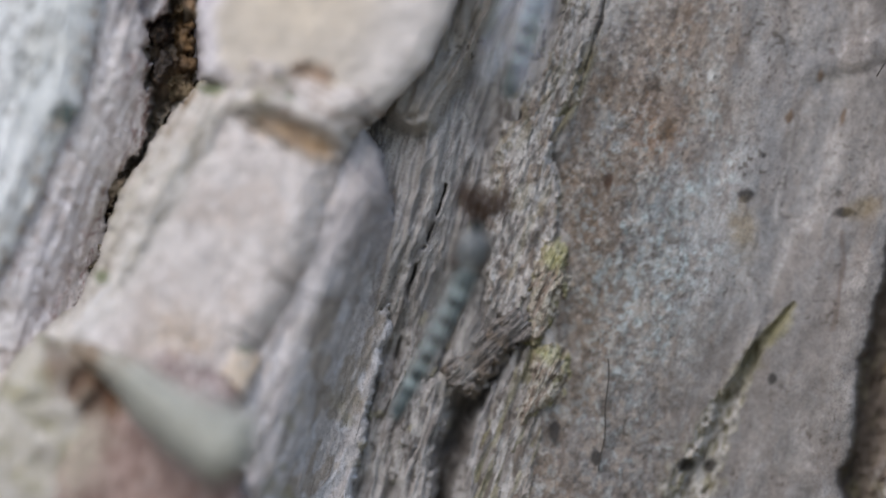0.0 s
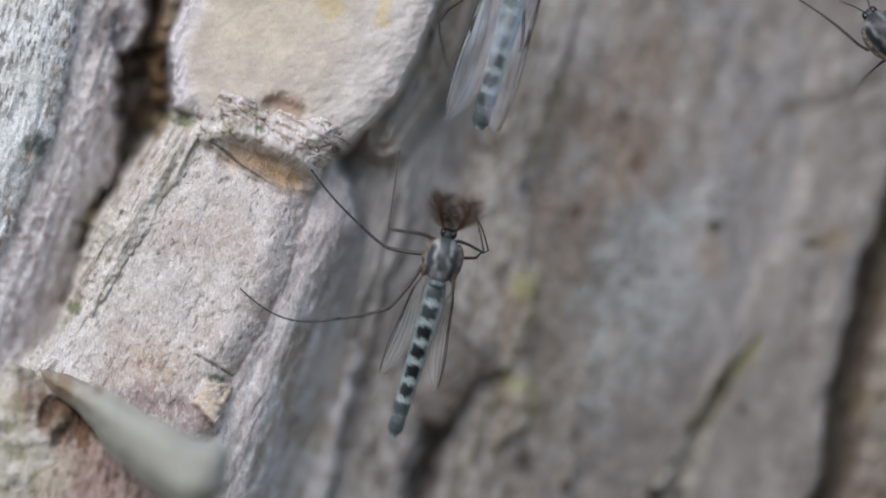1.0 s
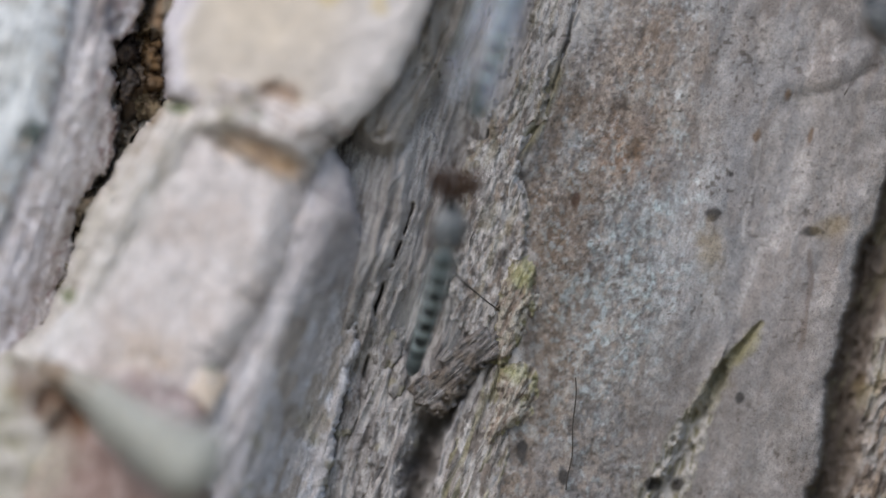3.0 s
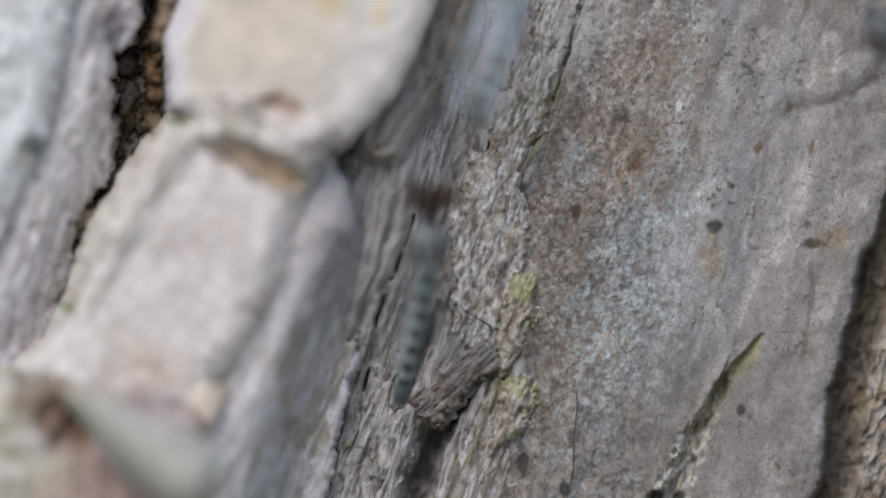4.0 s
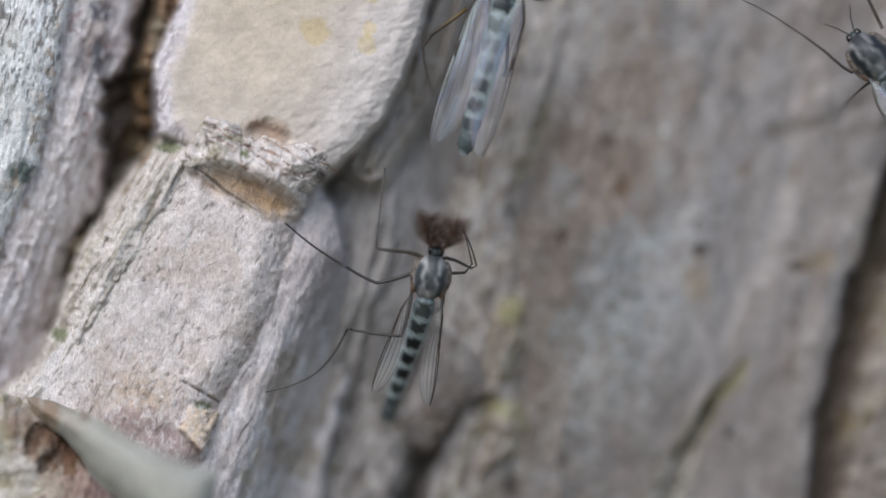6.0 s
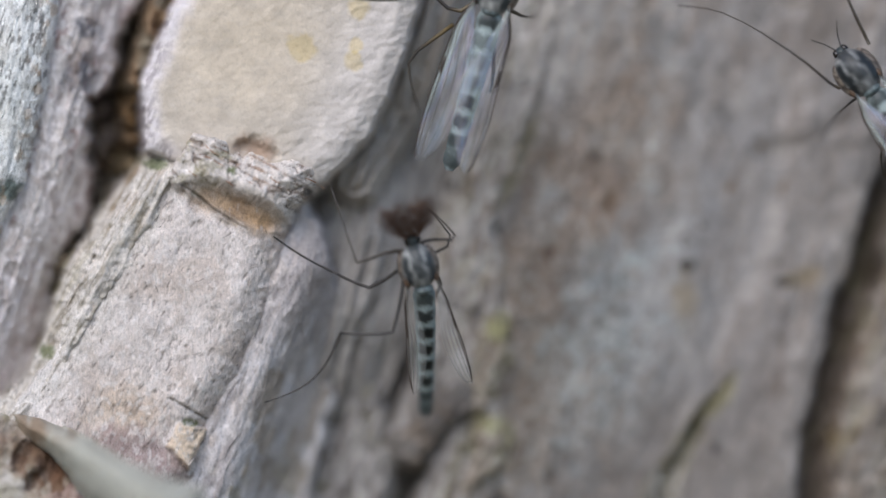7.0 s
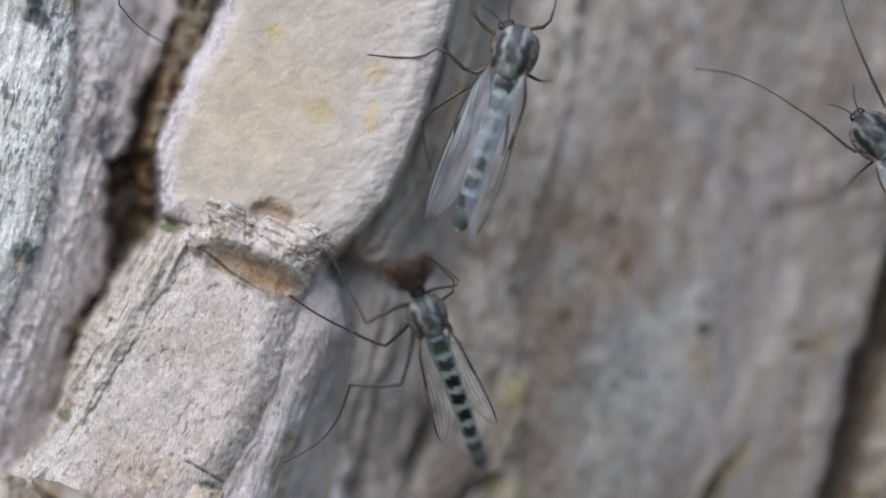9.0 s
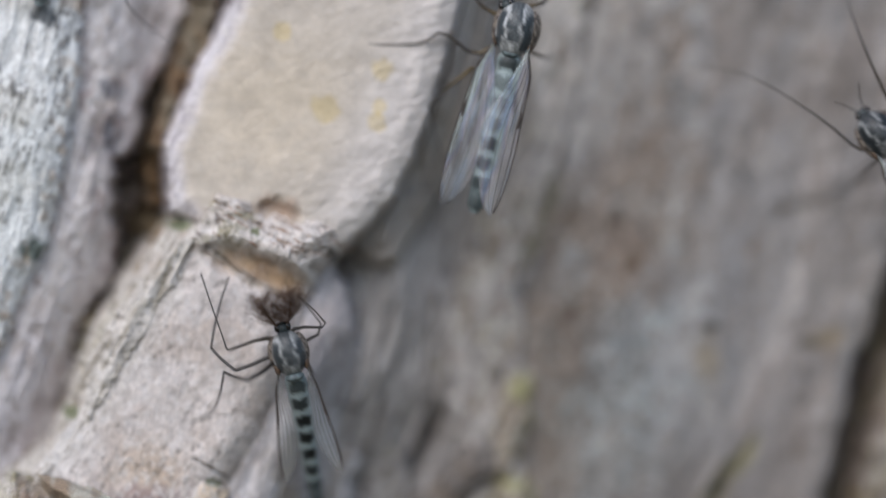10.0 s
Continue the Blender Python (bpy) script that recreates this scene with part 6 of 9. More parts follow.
def motions():
    walk(HANGING, [
        (0.00, pose(-0.000036, -0.000600, -0.001538, 9.0, 11.7, 0)),
        (0.10, pose(-0.000573, -0.000600, -0.001587, 9.0, 24.2, 0)),
        (0.30, pose(-0.000298, -0.000600, -0.001448, 9.0, 19.3, 0)),
        (0.50, pose(0.000023, -0.000600, -0.000694, 9.0, 8.6, 0)),
        (0.70, pose(-0.000464, -0.000600, -0.000162, 9.0, 10.7, 0)),
        (0.90, pose(-0.000047, -0.000600, -0.000457, 9.0, 14.3, 0)),
        (1.00, pose(-0.000017, -0.000600, -0.000518, 9.0, 13.5, 0)),
        (1.10, pose(-0.000669, -0.000600, -0.000877, 9.0, 5.9, 0)),
        (1.30, pose(0.000109, -0.000600, -0.001349, 10.1, 10.5, 0)),
        (1.50, pose(-0.000547, -0.000600, -0.001227, 15.0, 4.6, 0)),
        (1.70, pose(0.000149, -0.000600, -0.001779, 14.9, 15.0, 0)),
        (1.90, pose(-0.000732, -0.000600, -0.001881, 18.8, 5.7, 0)),
        (2.00, pose(-0.000909, -0.000600, -0.002134, 18.9, 0.3, 0)),
        (2.10, pose(-0.000451, -0.000600, -0.002328, 19.2, 6.4, 0)),
        (2.20, pose(-0.000017, -0.000600, -0.002006, 17.2, 7.1, 0)),
        (3.30, pose(0.000375, -0.000600, 0.000457, 14.7, 8.4, 0)),
        (3.50, pose(-0.000596, -0.000600, 0.000315, 11.3, 2.7, 0)),
        (3.70, pose(-0.001068, -0.000600, 0.000683, 15.2, 2.6, 0)),
        (3.90, pose(-0.000876, -0.000600, 0.000627, 12.0, 4.0, 0)),
        (4.00, pose(-0.000520, -0.000600, 0.000156, 12.6, 1.1, 0)),
        (4.10, pose(-0.000617, -0.000600, 0.000083, 16.7, 1.5, 0)),
        (4.30, pose(-0.000009, -0.000600, -0.000235, 16.4, 9.6, 0)),
        (4.40, pose(-0.000097, -0.000600, -0.000215, 11.5, 7.5, 0)),
        (4.50, pose(-0.000281, -0.000600, -0.000264, 17.6, 4.7, 0)),
        (4.60, pose(-0.000329, -0.000600, -0.000884, 19.2, 6.6, 0)),
        (4.70, pose(0.000037, -0.000600, -0.000716, 14.8, 11.0, 0)),
        (4.80, pose(0.000116, -0.000600, -0.000474, 9.0, 16.1, 0)),
        (4.90, pose(0.000338, -0.000600, -0.000448, 12.1, 13.4, 0)),
        (5.00, pose(0.000105, -0.000600, -0.000523, 15.2, 3.7, 0)),
        (5.10, pose(0.000399, -0.000600, -0.001395, 15.2, -12.0, 0)),
        (5.20, pose(0.000535, -0.000600, -0.000932, 15.2, 7.1, 0)),
        (5.30, pose(0.000525, -0.000600, -0.000828, 14.3, 9.9, 0)),
        (5.40, pose(0.000516, -0.000600, -0.000724, 12.5, 12.2, 0)),
        (5.50, pose(0.000384, -0.000600, 0.000257, 10.1, 3.7, 0)),
        (5.60, pose(-0.000005, -0.000600, -0.000542, 15.2, 1.6, 0)),
        (5.70, pose(0.000057, -0.000600, -0.000467, 15.2, 12.1, 0)),
        (6.80, pose(0.000169, -0.001000, 0.000146, 15.2, 10.5, 0)),
        (6.90, pose(0.000515, -0.001075, -0.000283, 15.5, 2.1, 0)),
        (7.00, pose(0.000146, -0.001150, 0.001127, 17.0, -13.1, 0)),
        (7.10, pose(0.000037, -0.001225, 0.001286, 18.5, -13.7, 0)),
        (7.20, pose(-0.000228, -0.001300, 0.000983, 20.0, -20.4, 0)),
        (7.30, pose(-0.000058, -0.001296, 0.001389, 20.0, -20.0, 0)),
        (7.40, pose(0.000113, -0.001292, 0.002153, 20.0, -18.7, 0)),
        (7.50, pose(-0.000140, -0.001288, 0.002171, 20.0, -11.6, 0)),
        (7.60, pose(-0.000276, -0.001284, 0.001896, 20.0, -5.5, 0)),
        (7.70, pose(-0.000258, -0.001280, 0.001939, 20.0, -5.6, 0)),
        (7.80, pose(0.000683, -0.001276, 0.001263, 20.0, -30.4, 0)),
        (7.90, pose(0.000420, -0.001272, 0.002022, 20.0, -26.1, 0)),
        (8.00, pose(-0.000058, -0.001268, 0.003132, 20.0, -30.3, 0)),
        (8.10, pose(0.000995, -0.001264, 0.002202, 20.0, -20.4, 0)),
        (8.20, pose(0.001122, -0.001260, 0.001986, 20.0, -16.7, 0)),
        (8.30, pose(0.001531, -0.001256, 0.001056, 20.0, -31.5, 0)),
        (8.40, pose(0.001696, -0.001252, 0.001394, 20.0, -27.4, 0)),
        (8.50, pose(0.001431, -0.001248, 0.001895, 20.0, -23.5, 0)),
        (8.60, pose(0.000512, -0.001244, 0.002254, 20.0, -33.2, 0)),
        (8.70, pose(0.000333, -0.001240, 0.002243, 20.0, -33.5, 0)),
        (8.80, pose(0.000369, -0.001236, 0.001871, 20.0, -25.9, 0)),
        (8.90, pose(-0.000095, -0.001232, 0.002221, 20.0, -19.1, 0)),
        (9.00, pose(-0.000215, -0.001228, 0.001713, 20.0, -21.5, 0)),
        (9.10, pose(-0.000802, -0.001224, 0.002206, 20.0, -25.3, 0)),
        (9.20, pose(-0.000686, -0.001220, 0.001838, 20.0, -34.7, 0)),
        (9.30, pose(-0.000856, -0.001216, 0.001831, 20.0, -33.6, 0)),
        (9.40, pose(-0.000379, -0.001212, 0.001820, 20.0, -35.4, 0)),
        (9.50, pose(-0.000472, -0.001208, 0.002067, 20.0, -35.2, 0)),
        (9.60, pose(-0.000074, -0.001204, 0.002512, 20.0, -39.8, 0)),
        (9.70, pose(0.000251, -0.001200, 0.002495, 20.0, -29.7, 0)),
        (9.75, pose(-0.002860, -0.001700, 0.001398, 16.0, -23.2, 0)),
        (9.80, pose(-0.005977, -0.002200, 0.000298, 15.2, -17.7, 0)),
        (9.90, pose(-0.007159, -0.002200, 0.000290, 15.2, -9.3, 0)),
        (10.00, pose(-0.006928, -0.002200, -0.000058, 14.0, -13.3, 0)),
    ])
    walk(HANG_ABDOMEN, [
        (0.00, pose(0, 0.0001, -0.00105, 0.9, 12.3, 0)),
        (0.10, pose(0, 0.0001, -0.00105, -9.0, -6.3, 0)),
        (0.30, pose(0, 0.0001, -0.00105, -9.0, -1.5, 0)),
        (0.50, pose(0, 0.0001, -0.00105, -9.0, 4.9, 0)),
        (0.70, pose(0, 0.0001, -0.00105, -9.0, -3.0, 0)),
        (0.90, pose(0, 0.0001, -0.00105, 1.9, -0.7, 0)),
        (1.00, pose(0, 0.0001, -0.00105, 2.0, -0.2, 0)),
        (1.10, pose(0, 0.0001, -0.00105, 12.0, -1.0, 0)),
        (1.30, pose(0, 0.0001, -0.00105, 15.1, 4.3, 0)),
        (1.50, pose(0, 0.0001, -0.00105, 22.6, 4.8, 0)),
        (1.70, pose(0, 0.0001, -0.00105, 22.3, 3.6, 0)),
        (1.90, pose(0, 0.0001, -0.00105, 28.2, 2.3, 0)),
        (2.00, pose(0, 0.0001, -0.00105, 28.3, 0.4, 0)),
        (2.10, pose(0, 0.0001, -0.00105, 28.8, 3.6, 0)),
        (2.20, pose(0, 0.0001, -0.00105, 25.9, 4.3, 0)),
        (3.30, pose(0, 0.0001, -0.00105, 22.1, 2.9, 0)),
        (3.50, pose(0, 0.0001, -0.00105, 16.9, 5.7, 0)),
        (3.70, pose(0, 0.0001, -0.00105, 22.7, 3.1, 0)),
        (3.90, pose(0, 0.0001, -0.00105, 18.0, 0.2, 0)),
        (4.00, pose(0, 0.0001, -0.00105, 18.9, 7.6, 0)),
        (4.10, pose(0, 0.0001, -0.00105, 25.0, 1.7, 0)),
        (4.30, pose(0, 0.0001, -0.00105, 24.6, -0.3, 0)),
        (4.40, pose(0, 0.0001, -0.00105, 17.2, 1.7, 0)),
        (4.50, pose(0, 0.0001, -0.00105, 26.4, 5.1, 0)),
        (4.60, pose(0, 0.0001, -0.00105, 28.8, 3.2, 0)),
        (4.70, pose(0, 0.0001, -0.00105, 22.2, 4.5, 0)),
        (4.80, pose(0, 0.0001, -0.00105, 10.4, -1.5, 0)),
        (4.90, pose(0, 0.0001, -0.00105, 18.1, 2.0, 0)),
        (5.00, pose(0, 0.0001, -0.00105, 22.8, 4.1, 0)),
        (5.10, pose(0, 0.0001, -0.00105, 22.8, 4.4, 0)),
        (5.20, pose(0, 0.0001, -0.00105, 22.8, 8.2, 0)),
        (5.30, pose(0, 0.0001, -0.00105, 21.5, 1.7, 0)),
        (5.40, pose(0, 0.0001, -0.00105, 18.8, 0.6, 0)),
        (5.50, pose(0, 0.0001, -0.00105, 15.1, 4.0, 0)),
        (5.60, pose(0, 0.0001, -0.00105, 22.8, 1.5, 0)),
        (5.70, pose(0, 0.0001, -0.00105, 22.8, 5.0, 0)),
        (6.80, pose(0, 0.0001, -0.00105, 22.8, -6.0, 0)),
        (6.90, pose(0, 0.0001, -0.00105, 22.5, -5.6, 0)),
        (7.00, pose(0, 0.0001, -0.00105, 21.0, 7.6, 0)),
        (7.10, pose(0, 0.0001, -0.00105, 19.5, 3.4, 0)),
        (7.20, pose(0, 0.0001, -0.00105, 18.0, 1.3, 0)),
        (7.30, pose(0, 0.0001, -0.00105, 18.0, 1.9, 0)),
        (7.40, pose(0, 0.0001, -0.00105, 18.0, 5.4, 0)),
        (7.50, pose(0, 0.0001, -0.00105, 18.0, 9.0, 0)),
        (7.60, pose(0, 0.0001, -0.00105, 18.0, 3.5, 0)),
        (7.70, pose(0, 0.0001, -0.00105, 18.0, 1.5, 0)),
        (7.80, pose(0, 0.0001, -0.00105, 18.0, 2.1, 0)),
        (7.90, pose(0, 0.0001, -0.00105, 18.0, 0.2, 0)),
        (8.00, pose(0, 0.0001, -0.00105, 18.0, 6.0, 0)),
        (8.10, pose(0, 0.0001, -0.00105, 18.0, 4.0, 0)),
        (8.20, pose(0, 0.0001, -0.00105, 18.0, 3.2, 0)),
        (8.30, pose(0, 0.0001, -0.00105, 18.0, 0.9, 0)),
        (8.40, pose(0, 0.0001, -0.00105, 18.0, 7.2, 0)),
        (8.50, pose(0, 0.0001, -0.00105, 18.0, 5.4, 0)),
        (8.60, pose(0, 0.0001, -0.00105, 18.0, 2.6, 0)),
        (8.70, pose(0, 0.0001, -0.00105, 18.0, 5.8, 0)),
        (8.80, pose(0, 0.0001, -0.00105, 18.0, 1.5, 0)),
        (8.90, pose(0, 0.0001, -0.00105, 18.0, 1.1, 0)),
        (9.00, pose(0, 0.0001, -0.00105, 10.5, -0.8, 0)),
        (9.10, pose(0, 0.0001, -0.00105, -1.6, -2.8, 0)),
        (9.20, pose(0, 0.0001, -0.00105, 6.8, 2.9, 0)),
        (9.30, pose(0, 0.0001, -0.00105, 3.9, -0.4, 0)),
        (9.40, pose(0, 0.0001, -0.00105, 10.8, 2.1, 0)),
        (9.50, pose(0, 0.0001, -0.00105, 9.9, -1.3, 0)),
        (9.60, pose(0, 0.0001, -0.00105, 12.2, 5.9, 0)),
        (9.70, pose(0, 0.0001, -0.00105, 15.1, 1.1, 0)),
        (9.75, pose(0, 0.0001, -0.00105, 21.7, -1.6, 0)),
        (9.80, pose(0, 0.0001, -0.00105, 22.8, -3.1, 0)),
        (9.90, pose(0, 0.0001, -0.00105, 22.8, -7.1, 0)),
        (10.00, pose(0, 0.0001, -0.00105, 21.0, 0.4, 0)),
    ])
    walk(GRIP_UPPER[0], [
        (0.00, pose(-0.000750, 0.000050, 0.000100, 0, -155.9, 0) @ pose(0, 0, 0, 0, 0, 5.8)),
        (0.10, pose(-0.000750, 0.000050, 0.000100, 0, -166.2, 0) @ pose(0, 0, 0, 0, 0, 4.2)),
        (0.30, pose(-0.000750, 0.000050, 0.000100, 0, -162.5, 0) @ pose(0, 0, 0, 0, 0, 4.8)),
        (0.50, pose(-0.000750, 0.000050, 0.000100, 0, -169.9, 0) @ pose(0, 0, 0, 0, 0, 6.2)),
        (0.70, pose(-0.000750, 0.000050, 0.000100, 0, -204.5, 0) @ pose(0, 0, 0, 0, 0, 5.2)),
        (0.90, pose(-0.000750, 0.000050, 0.000100, 0, -189.8, 0) @ pose(0, 0, 0, 0, 0, 4.7)),
        (1.00, pose(-0.000750, 0.000050, 0.000100, 0, -185.6, 0) @ pose(0, 0, 0, 0, 0, 5.0)),
        (1.10, pose(-0.000750, 0.000050, 0.000100, 0, -181.9, 0) @ pose(0, 0, 0, 0, 0, 8.2)),
        (1.30, pose(-0.000750, 0.000050, 0.000100, 0, -154.8, 0) @ pose(0, 0, 0, 0, 0, 6.6)),
        (1.50, pose(-0.000750, 0.000050, 0.000100, 0, -163.6, 0) @ pose(0, 0, 0, 0, 0, 13.4)),
        (1.70, pose(-0.000750, 0.000050, 0.000100, 0, -157.5, 0) @ pose(0, 0, 0, 0, 0, 8.6)),
        (1.90, pose(-0.000750, 0.000050, 0.000100, 0, -141.9, 0) @ pose(0, 0, 0, 0, 0, 15.4)),
        (2.00, pose(-0.000750, 0.000050, 0.000100, 0, -133.5, 0) @ pose(0, 0, 0, 0, 0, 17.7)),
        (2.10, pose(-0.000750, 0.000050, 0.000100, 0, -142.1, 0) @ pose(0, 0, 0, 0, 0, 15.7)),
        (2.20, pose(-0.000750, 0.000050, 0.000100, 0, -146.9, 0) @ pose(0, 0, 0, 0, 0, 12.9)),
        (3.30, pose(-0.000750, 0.000050, 0.000100, 0, -195.5, 0) @ pose(0, 0, 0, 0, 0, 3.5)),
        (3.50, pose(-0.000750, 0.000050, 0.000100, 0, -216.6, 0) @ pose(0, 0, 0, 0, 0, 4.2)),
        (3.70, pose(-0.000750, 0.000050, 0.000100, 0, -235.4, 0) @ pose(0, 0, 0, 0, 0, 3.4)),
        (3.90, pose(-0.000750, 0.000050, 0.000100, 0, -231.4, 0) @ pose(0, 0, 0, 0, 0, 2.7)),
        (4.00, pose(-0.000750, 0.000050, 0.000100, 0, -210.9, 0) @ pose(0, 0, 0, 0, 0, 5.0)),
        (4.10, pose(-0.000750, 0.000050, 0.000100, 0, -216.1, 0) @ pose(0, 0, 0, 0, 0, 6.1)),
        (4.30, pose(-0.000750, 0.000050, 0.000100, 0, -208.0, 0) @ pose(0, 0, 0, 0, 0, 4.1)),
        (4.40, pose(-0.000750, 0.000050, 0.000100, 0, -211.1, 0) @ pose(0, 0, 0, 0, 0, 3.5)),
        (4.50, pose(-0.000750, 0.000050, 0.000100, 0, -215.9, 0) @ pose(0, 0, 0, 0, 0, 5.8)),
        (4.60, pose(-0.000750, 0.000050, 0.000100, 0, -206.4, 0) @ pose(0, 0, 0, 0, 0, 8.0)),
        (4.70, pose(-0.000750, 0.000050, 0.000100, 0, -202.8, 0) @ pose(0, 0, 0, 0, 0, 4.5)),
        (4.80, pose(-0.000750, 0.000050, 0.000100, 0, -209.9, 0) @ pose(0, 0, 0, 0, 0, 1.8)),
        (4.90, pose(-0.000750, 0.000050, 0.000100, 0, -198.3, 0) @ pose(0, 0, 0, 0, 0, 2.7)),
        (5.00, pose(-0.000750, 0.000050, 0.000100, 0, -194.5, 0) @ pose(0, 0, 0, 0, 0, 6.7)),
        (5.10, pose(-0.000750, 0.000050, 0.000100, 0, -142.9, 0) @ pose(0, 0, 0, 0, 0, 12.4)),
        (5.20, pose(-0.000750, 0.000050, 0.000100, 0, -167.6, 0) @ pose(0, 0, 0, 0, 0, 6.1)),
        (5.30, pose(-0.000750, 0.000050, 0.000100, 0, -171.4, 0) @ pose(0, 0, 0, 0, 0, 4.8)),
        (5.40, pose(-0.000750, 0.000050, 0.000100, 0, -174.5, 0) @ pose(0, 0, 0, 0, 0, 3.6)),
        (5.50, pose(-0.000750, 0.000050, 0.000100, 0, -199.7, 0) @ pose(0, 0, 0, 0, 0, 3.4)),
        (5.60, pose(-0.000750, 0.000050, 0.000100, 0, -194.3, 0) @ pose(0, 0, 0, 0, 0, 7.6)),
        (5.70, pose(-0.000750, 0.000050, 0.000100, 0, -206.3, 0) @ pose(0, 0, 0, 0, 0, 3.8)),
        (6.80, pose(-0.000750, 0.000050, 0.000100, 0, -211.9, 0) @ pose(0, 0, 0, 0, 0, 5.9)),
        (6.90, pose(-0.000750, 0.000050, 0.000100, 0, -171.2, 0) @ pose(0, 0, 0, 0, 0, 10.8)),
        (7.00, pose(-0.000750, 0.000050, 0.000100, 0, -203.5, 0) @ pose(0, 0, 0, 0, 0, 13.7)),
        (7.10, pose(-0.000750, 0.000050, 0.000100, 0, -205.0, 0) @ pose(0, 0, 0, 0, 0, 14.8)),
        (7.20, pose(-0.000750, 0.000050, 0.000100, 0, -197.2, 0) @ pose(0, 0, 0, 0, 0, 21.9)),
        (7.30, pose(-0.000750, 0.000050, 0.000100, 0, -193.6, 0) @ pose(0, 0, 0, 0, 0, 19.9)),
        (7.40, pose(-0.000750, 0.000050, 0.000100, 0, -193.1, 0) @ pose(0, 0, 0, 0, 0, 16.1)),
        (7.50, pose(-0.000750, 0.000050, 0.000100, 0, -207.2, 0) @ pose(0, 0, 0, 0, 0, 11.9)),
        (7.60, pose(-0.000750, 0.000050, 0.000100, 0, -215.6, 0) @ pose(0, 0, 0, 0, 0, 9.7)),
        (7.70, pose(-0.000750, 0.000050, 0.000100, 0, -214.9, 0) @ pose(0, 0, 0, 0, 0, 9.6)),
        (7.80, pose(-0.000750, 0.000050, 0.000100, 0, -142.7, 0) @ pose(0, 0, 0, 0, 0, 21.9)),
        (7.90, pose(-0.000750, 0.000050, 0.000100, 0, -152.9, 0) @ pose(0, 0, 0, 0, 0, 18.7)),
        (8.00, pose(-0.000750, 0.000050, 0.000100, 0, -185.8, 0) @ pose(0, 0, 0, 0, 0, 18.5)),
        (8.10, pose(-0.000750, 0.000050, 0.000100, 0, -160.8, 0) @ pose(0, 0, 0, 0, 0, 15.9)),
        (8.20, pose(-0.000750, 0.000050, 0.000100, 0, -163.3, 0) @ pose(0, 0, 0, 0, 0, 15.1)),
        (8.30, pose(-0.000750, 0.000050, 0.000100, 0, -140.8, 0) @ pose(0, 0, 0, 0, 0, 22.2)),
        (8.40, pose(-0.000750, 0.000050, 0.000100, 0, -147.8, 0) @ pose(0, 0, 0, 0, 0, 20.1)),
        (8.50, pose(-0.000750, 0.000050, 0.000100, 0, -155.4, 0) @ pose(0, 0, 0, 0, 0, 17.7)),
        (8.60, pose(-0.000750, 0.000050, 0.000100, 0, -174.9, 0) @ pose(0, 0, 0, 0, 0, 23.7)),
        (8.70, pose(-0.000750, 0.000050, 0.000100, 0, -182.3, 0) @ pose(0, 0, 0, 0, 0, 24.1)),
        (8.80, pose(-0.000750, 0.000050, 0.000100, 0, -186.3, 0) @ pose(0, 0, 0, 0, 0, 21.0)),
        (8.90, pose(-0.000750, 0.000050, 0.000100, 0, -215.0, 0) @ pose(0, 0, 0, 0, 0, 13.8)),
        (9.00, pose(-0.000750, 0.000050, 0.000100, 0, -210.1, 0) @ pose(0, 0, 0, 0, 0, 17.7)),
        (9.10, pose(-0.000750, 0.000050, 0.000100, 0, -228.2, 0) @ pose(0, 0, 0, 0, 0, 14.4)),
        (9.20, pose(-0.000750, 0.000050, 0.000100, 0, -210.3, 0) @ pose(0, 0, 0, 0, 0, 25.4)),
        (9.30, pose(-0.000750, 0.000050, 0.000100, 0, -216.4, 0) @ pose(0, 0, 0, 0, 0, 23.6)),
        (9.40, pose(-0.000750, 0.000050, 0.000100, 0, -198.7, 0) @ pose(0, 0, 0, 0, 0, 27.3)),
        (9.50, pose(-0.000750, 0.000050, 0.000100, 0, -204.9, 0) @ pose(0, 0, 0, 0, 0, 25.0)),
        (9.60, pose(-0.000750, 0.000050, 0.000100, 0, -190.0, 0) @ pose(0, 0, 0, 0, 0, 26.7)),
        (9.70, pose(-0.000750, 0.000050, 0.000100, 0, -190.8, 0) @ pose(0, 0, 0, 0, 0, 20.2)),
        (9.75, pose(-0.000750, 0.000050, 0.000100, 0, -186.8, 0) @ pose(0, 0, 0, 0, 0, 3.1)),
        (9.80, pose(-0.000750, 0.000050, 0.000100, 0, -191.5, 0) @ pose(0, 0, 0, 0, 0, 6.1)),
        (9.90, pose(-0.000750, 0.000050, 0.000100, 0, -198.6, 0) @ pose(0, 0, 0, 0, 0, 4.2)),
        (10.00, pose(-0.000750, 0.000050, 0.000100, 0, -191.0, 0) @ pose(0, 0, 0, 0, 0, 6.3)),
    ])
